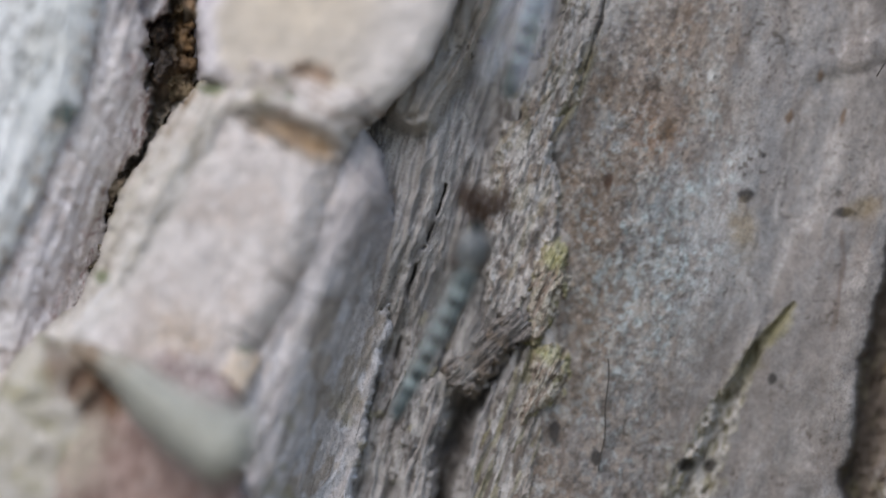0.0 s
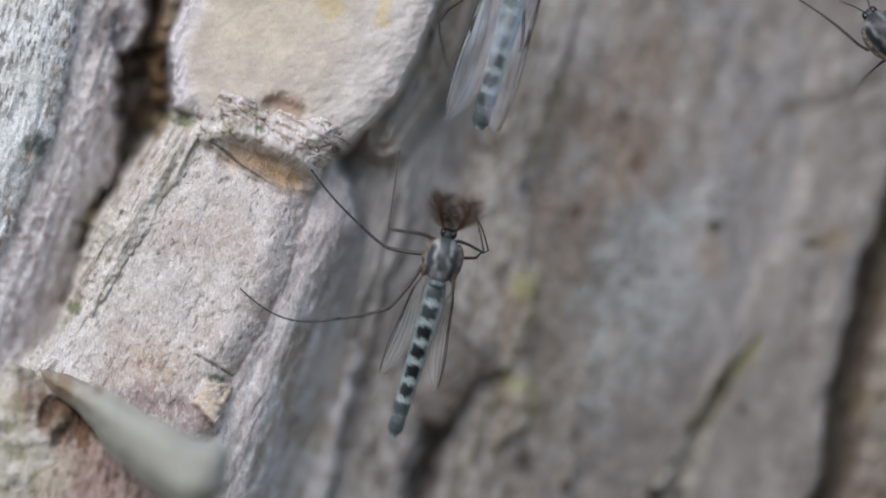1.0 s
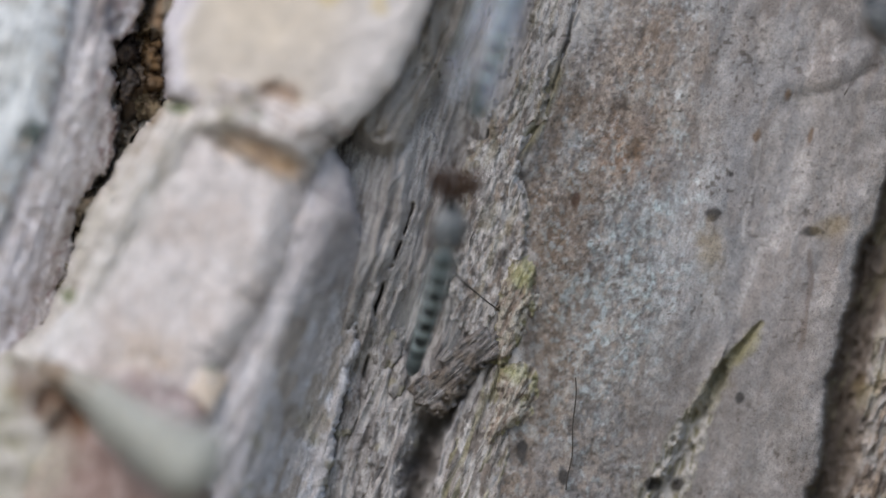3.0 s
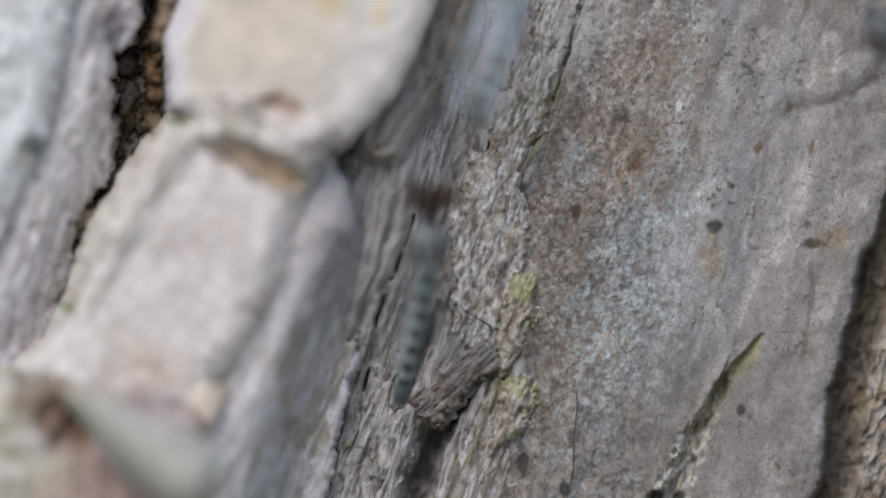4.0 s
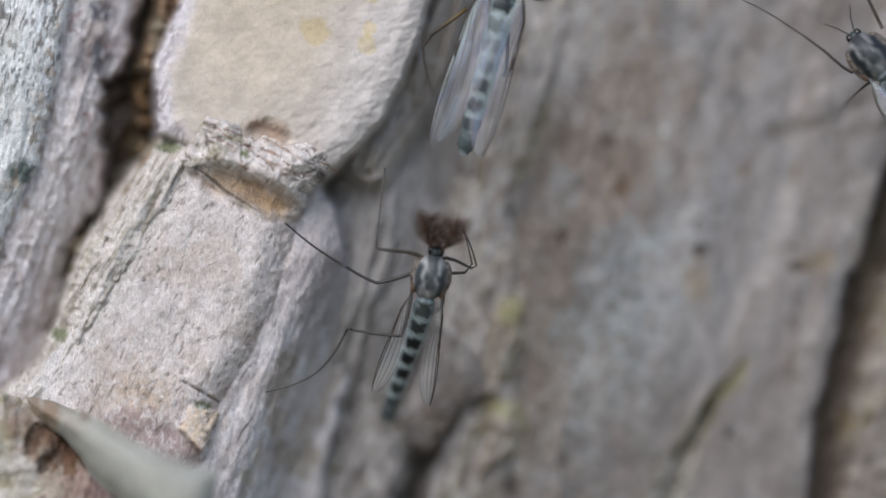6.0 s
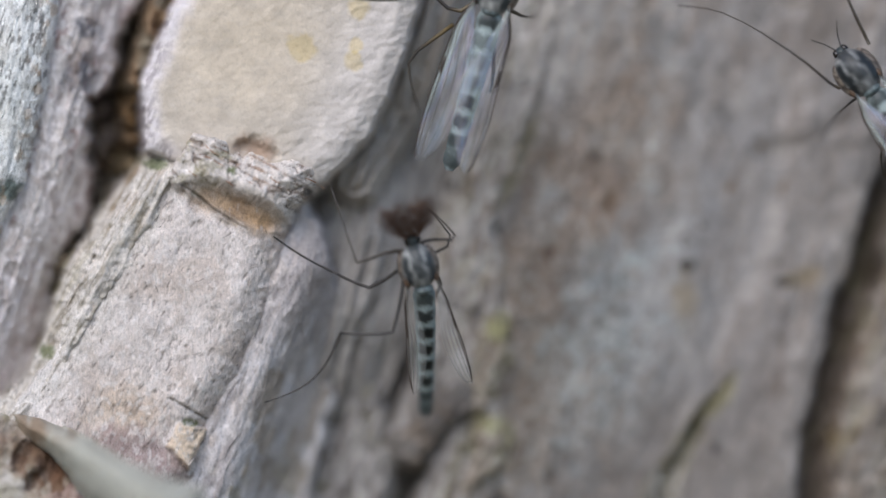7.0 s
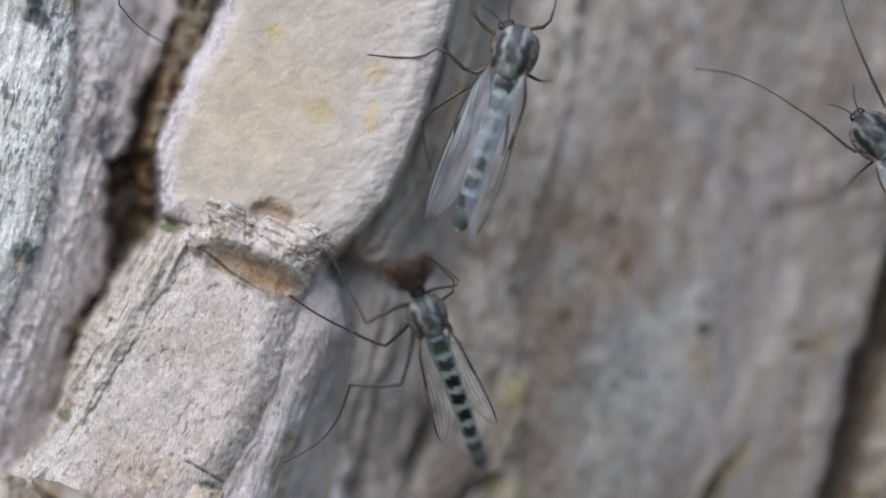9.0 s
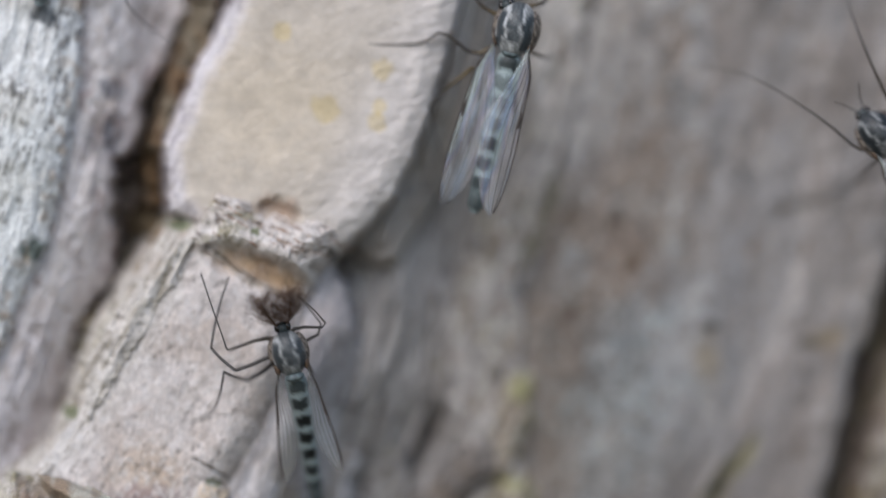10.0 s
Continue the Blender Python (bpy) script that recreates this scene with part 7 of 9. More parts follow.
    walk(GRIP_UPPER[1], [
        (0.00, pose(-0.002475, 0.000243, 0.000872, 0, -154.9, 0) @ pose(0, 0, 0, 0, 0, 5.8)),
        (0.10, pose(-0.002591, 0.000190, 0.000550, 0, -165.3, 0) @ pose(0, 0, 0, 0, 0, 4.2)),
        (0.30, pose(-0.002556, 0.000210, 0.000669, 0, -161.5, 0) @ pose(0, 0, 0, 0, 0, 4.8)),
        (0.50, pose(-0.002610, 0.000255, 0.000431, 0, -150.5, 0) @ pose(0, 0, 0, 0, 0, 5.5)),
        (0.70, pose(-0.002472, 0.000223, -0.000684, 0, -144.3, 0) @ pose(0, 0, 0, 0, 0, 4.7)),
        (0.90, pose(-0.002616, 0.000206, -0.000222, 0, -153.8, 0) @ pose(0, 0, 0, 0, 0, 4.3)),
        (1.00, pose(-0.002634, 0.000215, -0.000085, 0, -153.6, 0) @ pose(0, 0, 0, 0, 0, 4.5)),
        (1.10, pose(-0.002630, 0.000321, 0.000039, 0, -135.9, 0) @ pose(0, 0, 0, 0, 0, 5.9)),
        (1.30, pose(-0.002457, 0.000268, 0.000905, 0, -153.8, 0) @ pose(0, 0, 0, 0, 0, 6.5)),
        (1.50, pose(-0.002523, 0.000490, 0.000621, 0, -138.4, 0) @ pose(0, 0, 0, 0, 0, 10.5)),
        (1.70, pose(-0.002486, 0.000334, 0.000819, 0, -156.5, 0) @ pose(0, 0, 0, 0, 0, 8.5)),
        (1.90, pose(-0.002191, 0.000554, 0.001231, 0, -140.8, 0) @ pose(0, 0, 0, 0, 0, 15.2)),
        (2.00, pose(-0.001997, 0.000629, 0.001412, 0, -132.6, 0) @ pose(0, 0, 0, 0, 0, 17.4)),
        (2.10, pose(-0.002193, 0.000563, 0.001225, 0, -141.0, 0) @ pose(0, 0, 0, 0, 0, 15.5)),
        (2.20, pose(-0.002302, 0.000473, 0.001111, 0, -145.9, 0) @ pose(0, 0, 0, 0, 0, 12.7)),
        (3.30, pose(-0.002577, 0.000166, -0.000407, 0, -168.4, 0) @ pose(0, 0, 0, 0, 0, 3.5)),
        (3.50, pose(-0.002272, 0.000190, -0.001029, 0, -149.9, 0) @ pose(0, 0, 0, 0, 0, 4.5)),
        (3.70, pose(-0.001826, 0.000163, -0.001462, 0, -149.8, 0) @ pose(0, 0, 0, 0, 0, 5.2)),
        (3.90, pose(-0.001933, 0.000140, -0.001384, 0, -153.1, 0) @ pose(0, 0, 0, 0, 0, 3.9)),
        (4.00, pose(-0.002373, 0.000216, -0.000873, 0, -150.3, 0) @ pose(0, 0, 0, 0, 0, 5.1)),
        (4.10, pose(-0.002277, 0.000252, -0.001012, 0, -148.8, 0) @ pose(0, 0, 0, 0, 0, 6.4)),
        (4.30, pose(-0.002424, 0.000186, -0.000789, 0, -161.6, 0) @ pose(0, 0, 0, 0, 0, 4.4)),
        (4.40, pose(-0.002374, 0.000166, -0.000879, 0, -157.6, 0) @ pose(0, 0, 0, 0, 0, 3.8)),
        (4.50, pose(-0.002282, 0.000241, -0.001008, 0, -151.6, 0) @ pose(0, 0, 0, 0, 0, 6.3)),
        (4.60, pose(-0.002435, 0.000316, -0.000738, 0, -149.7, 0) @ pose(0, 0, 0, 0, 0, 7.8)),
        (4.70, pose(-0.002496, 0.000199, -0.000635, 0, -160.3, 0) @ pose(0, 0, 0, 0, 0, 4.6)),
        (4.80, pose(-0.002397, 0.000111, -0.000846, 0, -168.2, 0) @ pose(0, 0, 0, 0, 0, 2.1)),
        (4.90, pose(-0.002552, 0.000141, -0.000496, 0, -169.2, 0) @ pose(0, 0, 0, 0, 0, 2.8)),
        (5.00, pose(-0.002577, 0.000270, -0.000373, 0, -154.4, 0) @ pose(0, 0, 0, 0, 0, 6.2)),
        (5.10, pose(-0.002230, 0.000457, 0.001220, 0, -141.9, 0) @ pose(0, 0, 0, 0, 0, 12.2)),
        (5.20, pose(-0.002595, 0.000252, 0.000507, 0, -166.6, 0) @ pose(0, 0, 0, 0, 0, 6.1)),
        (5.30, pose(-0.002622, 0.000209, 0.000384, 0, -170.4, 0) @ pose(0, 0, 0, 0, 0, 4.8)),
        (5.40, pose(-0.002638, 0.000169, 0.000281, 0, -173.5, 0) @ pose(0, 0, 0, 0, 0, 3.6)),
        (5.50, pose(-0.002535, 0.000161, -0.000540, 0, -161.8, 0) @ pose(0, 0, 0, 0, 0, 3.4)),
        (5.60, pose(-0.002575, 0.000302, -0.000365, 0, -150.4, 0) @ pose(0, 0, 0, 0, 0, 6.9)),
        (5.70, pose(-0.002449, 0.000175, -0.000741, 0, -162.9, 0) @ pose(0, 0, 0, 0, 0, 4.0)),
        (6.80, pose(-0.002355, 0.000245, -0.000898, 0, -165.3, 0) @ pose(0, 0, 0, 0, 0, 6.7)),
        (6.90, pose(-0.002594, 0.000405, 0.000386, 0, -163.5, 0) @ pose(0, 0, 0, 0, 0, 10.5)),
        (7.00, pose(-0.002443, 0.000502, -0.000635, 0, -145.5, 0) @ pose(0, 0, 0, 0, 0, 12.4)),
        (7.10, pose(-0.002415, 0.000535, -0.000677, 0, -145.8, 0) @ pose(0, 0, 0, 0, 0, 13.5)),
        (7.20, pose(-0.002433, 0.000760, -0.000422, 0, -135.4, 0) @ pose(0, 0, 0, 0, 0, 16.7)),
        (7.30, pose(-0.002487, 0.000696, -0.000321, 0, -141.3, 0) @ pose(0, 0, 0, 0, 0, 16.2)),
        (7.40, pose(-0.002528, 0.000577, -0.000314, 0, -151.3, 0) @ pose(0, 0, 0, 0, 0, 14.6)),
        (7.50, pose(-0.002403, 0.000442, -0.000751, 0, -157.1, 0) @ pose(0, 0, 0, 0, 0, 12.3)),
        (7.60, pose(-0.002273, 0.000369, -0.000991, 0, -159.9, 0) @ pose(0, 0, 0, 0, 0, 11.1)),
        (7.70, pose(-0.002287, 0.000368, -0.000970, 0, -160.3, 0) @ pose(0, 0, 0, 0, 0, 11.0)),
        (7.80, pose(-0.002153, 0.000758, 0.001168, 0, -141.7, 0) @ pose(0, 0, 0, 0, 0, 21.6)),
        (7.90, pose(-0.002353, 0.000658, 0.000920, 0, -151.9, 0) @ pose(0, 0, 0, 0, 0, 18.5)),
        (8.00, pose(-0.002543, 0.000652, -0.000084, 0, -147.1, 0) @ pose(0, 0, 0, 0, 0, 15.7)),
        (8.10, pose(-0.002476, 0.000571, 0.000700, 0, -159.8, 0) @ pose(0, 0, 0, 0, 0, 15.8)),
        (8.20, pose(-0.002507, 0.000544, 0.000627, 0, -162.3, 0) @ pose(0, 0, 0, 0, 0, 15.0)),
        (8.30, pose(-0.002112, 0.000769, 0.001212, 0, -139.8, 0) @ pose(0, 0, 0, 0, 0, 21.9)),
        (8.40, pose(-0.002259, 0.000703, 0.001052, 0, -146.7, 0) @ pose(0, 0, 0, 0, 0, 19.9)),
        (8.50, pose(-0.002397, 0.000626, 0.000853, 0, -154.4, 0) @ pose(0, 0, 0, 0, 0, 17.5)),
        (8.60, pose(-0.002483, 0.000813, 0.000254, 0, -137.2, 0) @ pose(0, 0, 0, 0, 0, 17.9)),
        (8.70, pose(-0.002484, 0.000824, 0.000029, 0, -134.6, 0) @ pose(0, 0, 0, 0, 0, 17.4)),
        (8.80, pose(-0.002513, 0.000732, -0.000095, 0, -139.8, 0) @ pose(0, 0, 0, 0, 0, 16.5)),
        (8.90, pose(-0.002262, 0.000502, -0.000959, 0, -145.3, 0) @ pose(0, 0, 0, 0, 0, 13.8)),
        (9.00, pose(-0.002316, 0.000628, -0.000807, 0, -137.4, 0) @ pose(0, 0, 0, 0, 0, 15.2)),
        (9.10, pose(-0.001977, 0.000523, -0.001271, 0, -134.7, 0) @ pose(0, 0, 0, 0, 0, 15.2)),
        (9.20, pose(-0.002232, 0.000866, -0.000766, 0, -122.2, 0) @ pose(0, 0, 0, 0, 0, 16.3)),
        (9.30, pose(-0.002152, 0.000812, -0.000932, 0, -122.3, 0) @ pose(0, 0, 0, 0, 0, 16.2)),
        (9.40, pose(-0.002348, 0.000923, -0.000442, 0, -123.3, 0) @ pose(0, 0, 0, 0, 0, 16.7)),
        (9.50, pose(-0.002312, 0.000853, -0.000624, 0, -124.9, 0) @ pose(0, 0, 0, 0, 0, 16.4)),
        (9.60, pose(-0.002421, 0.000905, -0.000193, 0, -126.9, 0) @ pose(0, 0, 0, 0, 0, 17.1)),
        (9.70, pose(-0.002502, 0.000705, -0.000233, 0, -139.6, 0) @ pose(0, 0, 0, 0, 0, 15.9)),
        (9.75, pose(-0.002634, 0.000154, -0.000125, 0, -126.2, 0) @ pose(0, 0, 0, 0, 0, 27.3)),
        (9.80, pose(-0.002601, 0.000252, -0.000276, 0, -135.0, 0) @ pose(0, 0, 0, 0, 0, 28.3)),
        (9.90, pose(-0.002546, 0.000191, -0.000503, 0, -139.3, 0) @ pose(0, 0, 0, 0, 0, 27.6)),
        (10.00, pose(-0.002604, 0.000260, -0.000260, 0, -127.2, 0) @ pose(0, 0, 0, 0, 0, 28.5)),
    ])
    walk(GRIP_UPPER[2], [
        (0.00, pose(-0.003917, 0.000405, 0.001547, 0, -146.5, 0) @ pose(0, 0, 0, 0, 0, 5.3)),
        (0.10, pose(-0.004134, 0.000307, 0.000957, 0, -156.8, 0) @ pose(0, 0, 0, 0, 0, 4.0)),
        (0.30, pose(-0.004068, 0.000344, 0.001175, 0, -153.1, 0) @ pose(0, 0, 0, 0, 0, 4.5)),
        (0.50, pose(-0.003996, 0.000408, 0.001216, 0, -142.1, 0) @ pose(0, 0, 0, 0, 0, 5.0)),
        (0.70, pose(-0.003766, 0.000353, 0.000248, 0, -135.9, 0) @ pose(0, 0, 0, 0, 0, 4.1)),
        (0.90, pose(-0.004048, 0.000326, 0.000482, 0, -145.4, 0) @ pose(0, 0, 0, 0, 0, 3.9)),
        (1.00, pose(-0.004063, 0.000340, 0.000623, 0, -145.2, 0) @ pose(0, 0, 0, 0, 0, 4.1)),
        (1.10, pose(-0.003773, 0.000486, 0.001146, 0, -127.5, 0) @ pose(0, 0, 0, 0, 0, 5.0)),
        (1.30, pose(-0.003883, 0.000450, 0.001608, 0, -145.3, 0) @ pose(0, 0, 0, 0, 0, 6.0)),
        (1.50, pose(-0.003699, 0.000782, 0.001666, 0, -130.0, 0) @ pose(0, 0, 0, 0, 0, 9.1)),
        (1.70, pose(-0.003937, 0.000571, 0.001450, 0, -148.1, 0) @ pose(0, 0, 0, 0, 0, 7.9)),
        (1.90, pose(-0.003388, 0.000973, 0.002206, 0, -132.4, 0) @ pose(0, 0, 0, 0, 0, 13.3)),
        (2.00, pose(-0.003029, 0.001108, 0.002536, 0, -124.3, 0) @ pose(0, 0, 0, 0, 0, 14.7)),
        (2.10, pose(-0.003392, 0.000989, 0.002194, 0, -132.6, 0) @ pose(0, 0, 0, 0, 0, 13.5)),
        (2.20, pose(-0.003595, 0.000825, 0.001985, 0, -137.5, 0) @ pose(0, 0, 0, 0, 0, 11.4)),
        (3.30, pose(-0.004142, 0.000265, -0.000085, 0, -160.0, 0) @ pose(0, 0, 0, 0, 0, 3.4)),
        (3.50, pose(-0.003651, 0.000316, -0.000228, 0, -141.4, 0) @ pose(0, 0, 0, 0, 0, 4.1)),
        (3.70, pose(-0.003203, 0.000307, -0.000661, 0, -141.4, 0) @ pose(0, 0, 0, 0, 0, 4.7)),
        (3.90, pose(-0.003357, 0.000249, -0.000663, 0, -144.7, 0) @ pose(0, 0, 0, 0, 0, 3.6)),
        (4.00, pose(-0.003757, 0.000357, -0.000083, 0, -141.9, 0) @ pose(0, 0, 0, 0, 0, 4.6)),
        (4.10, pose(-0.003638, 0.000431, -0.000189, 0, -140.4, 0) @ pose(0, 0, 0, 0, 0, 5.8)),
        (4.30, pose(-0.003937, 0.000309, -0.000284, 0, -153.1, 0) @ pose(0, 0, 0, 0, 0, 4.1)),
        (4.40, pose(-0.003850, 0.000271, -0.000270, 0, -149.2, 0) @ pose(0, 0, 0, 0, 0, 3.5)),
        (4.50, pose(-0.003681, 0.000415, -0.000252, 0, -143.2, 0) @ pose(0, 0, 0, 0, 0, 5.7)),
        (4.60, pose(-0.003803, 0.000532, 0.000062, 0, -141.3, 0) @ pose(0, 0, 0, 0, 0, 7.0)),
        (4.70, pose(-0.003997, 0.000327, -0.000097, 0, -151.9, 0) @ pose(0, 0, 0, 0, 0, 4.3)),
        (4.80, pose(-0.003962, 0.000168, -0.000520, 0, -159.8, 0) @ pose(0, 0, 0, 0, 0, 2.0)),
        (4.90, pose(-0.004121, 0.000220, -0.000197, 0, -160.8, 0) @ pose(0, 0, 0, 0, 0, 2.7)),
        (5.00, pose(-0.004012, 0.000443, 0.000313, 0, -146.0, 0) @ pose(0, 0, 0, 0, 0, 5.7)),
        (5.10, pose(-0.003460, 0.000795, 0.002186, 0, -133.4, 0) @ pose(0, 0, 0, 0, 0, 10.7)),
        (5.20, pose(-0.004142, 0.000421, 0.000877, 0, -158.1, 0) @ pose(0, 0, 0, 0, 0, 5.8)),
        (5.30, pose(-0.004194, 0.000342, 0.000651, 0, -162.0, 0) @ pose(0, 0, 0, 0, 0, 4.6)),
        (5.40, pose(-0.004224, 0.000270, 0.000460, 0, -165.1, 0) @ pose(0, 0, 0, 0, 0, 3.5)),
        (5.50, pose(-0.004053, 0.000256, -0.000042, 0, -153.4, 0) @ pose(0, 0, 0, 0, 0, 3.2)),
        (5.60, pose(-0.003956, 0.000494, 0.000419, 0, -142.0, 0) @ pose(0, 0, 0, 0, 0, 6.2)),
        (5.70, pose(-0.003974, 0.000287, -0.000271, 0, -154.4, 0) @ pose(0, 0, 0, 0, 0, 3.8)),
        (6.80, pose(-0.003892, 0.000433, -0.000496, 0, -156.9, 0) @ pose(0, 0, 0, 0, 0, 6.4)),
        (6.90, pose(-0.004103, 0.000696, 0.000833, 0, -155.0, 0) @ pose(0, 0, 0, 0, 0, 9.9)),
        (7.00, pose(-0.003730, 0.000845, 0.000251, 0, -137.0, 0) @ pose(0, 0, 0, 0, 0, 11.0)),
        (7.10, pose(-0.003702, 0.000909, 0.000196, 0, -137.3, 0) @ pose(0, 0, 0, 0, 0, 12.1)),
        (7.20, pose(-0.003524, 0.001220, 0.000655, 0, -127.0, 0) @ pose(0, 0, 0, 0, 0, 14.3)),
        (7.30, pose(-0.003685, 0.001142, 0.000640, 0, -132.8, 0) @ pose(0, 0, 0, 0, 0, 14.2)),
        (7.40, pose(-0.003886, 0.000979, 0.000430, 0, -142.8, 0) @ pose(0, 0, 0, 0, 0, 13.3)),
        (7.50, pose(-0.003843, 0.000784, -0.000143, 0, -148.6, 0) @ pose(0, 0, 0, 0, 0, 11.4)),
        (7.60, pose(-0.003747, 0.000678, -0.000451, 0, -151.4, 0) @ pose(0, 0, 0, 0, 0, 10.4)),
        (7.70, pose(-0.003766, 0.000674, -0.000442, 0, -151.8, 0) @ pose(0, 0, 0, 0, 0, 10.3)),
        (7.80, pose(-0.003320, 0.001346, 0.002090, 0, -133.2, 0) @ pose(0, 0, 0, 0, 0, 19.0)),
        (7.90, pose(-0.003691, 0.001166, 0.001635, 0, -143.2, 0) @ pose(0, 0, 0, 0, 0, 16.9)),
        (8.00, pose(-0.003835, 0.001085, 0.000754, 0, -138.5, 0) @ pose(0, 0, 0, 0, 0, 14.1)),
        (8.10, pose(-0.003921, 0.001007, 0.001231, 0, -151.2, 0) @ pose(0, 0, 0, 0, 0, 14.8)),
        (8.20, pose(-0.003980, 0.000957, 0.001097, 0, -153.7, 0) @ pose(0, 0, 0, 0, 0, 14.1)),
        (8.30, pose(-0.003245, 0.001367, 0.002171, 0, -131.3, 0) @ pose(0, 0, 0, 0, 0, 19.2)),
        (8.40, pose(-0.003517, 0.001248, 0.001878, 0, -138.1, 0) @ pose(0, 0, 0, 0, 0, 17.9)),
        (8.50, pose(-0.003773, 0.001108, 0.001512, 0, -145.8, 0) @ pose(0, 0, 0, 0, 0, 16.1)),
        (8.60, pose(-0.003600, 0.001305, 0.001289, 0, -128.8, 0) @ pose(0, 0, 0, 0, 0, 15.4)),
        (8.70, pose(-0.003555, 0.001303, 0.001116, 0, -126.3, 0) @ pose(0, 0, 0, 0, 0, 14.8)),
        (8.80, pose(-0.003685, 0.001186, 0.000895, 0, -131.4, 0) @ pose(0, 0, 0, 0, 0, 14.4)),
        (8.90, pose(-0.003539, 0.000884, -0.000074, 0, -136.8, 0) @ pose(0, 0, 0, 0, 0, 12.3)),
        (9.00, pose(-0.003453, 0.001048, 0.000237, 0, -129.1, 0) @ pose(0, 0, 0, 0, 0, 13.1)),
        (9.10, pose(-0.003064, 0.000941, -0.000173, 0, -126.4, 0) @ pose(0, 0, 0, 0, 0, 12.9)),
        (9.20, pose(-0.003050, 0.001316, 0.000534, 0, -114.3, 0) @ pose(0, 0, 0, 0, 0, 12.8)),
        (9.30, pose(-0.002973, 0.001258, 0.000367, 0, -114.4, 0) @ pose(0, 0, 0, 0, 0, 12.7)),
        (9.40, pose(-0.003190, 0.001382, 0.000838, 0, -115.4, 0) @ pose(0, 0, 0, 0, 0, 13.2)),
        (9.50, pose(-0.003190, 0.001304, 0.000636, 0, -116.9, 0) @ pose(0, 0, 0, 0, 0, 13.1)),
        (9.60, pose(-0.003340, 0.001375, 0.001029, 0, -118.9, 0) @ pose(0, 0, 0, 0, 0, 13.9)),
        (9.70, pose(-0.003674, 0.001143, 0.000765, 0, -131.2, 0) @ pose(0, 0, 0, 0, 0, 13.8)),
        (9.75, pose(-0.003473, 0.000889, 0.001022, 0, -106.2, 0) @ pose(0, 0, 0, 0, 0, 23.0)),
        (9.80, pose(-0.003599, 0.001009, 0.000720, 0, -70.0, 0) @ pose(0, 0, 0, 0, 0, 25.7)),
        (9.90, pose(-0.003622, 0.000932, 0.000421, 0, -58.7, 0) @ pose(0, 0, 0, 0, 0, 24.6)),
        (10.00, pose(-0.003454, 0.001022, 0.000860, 0, -60.1, 0) @ pose(0, 0, 0, 0, 0, 23.8)),
    ])
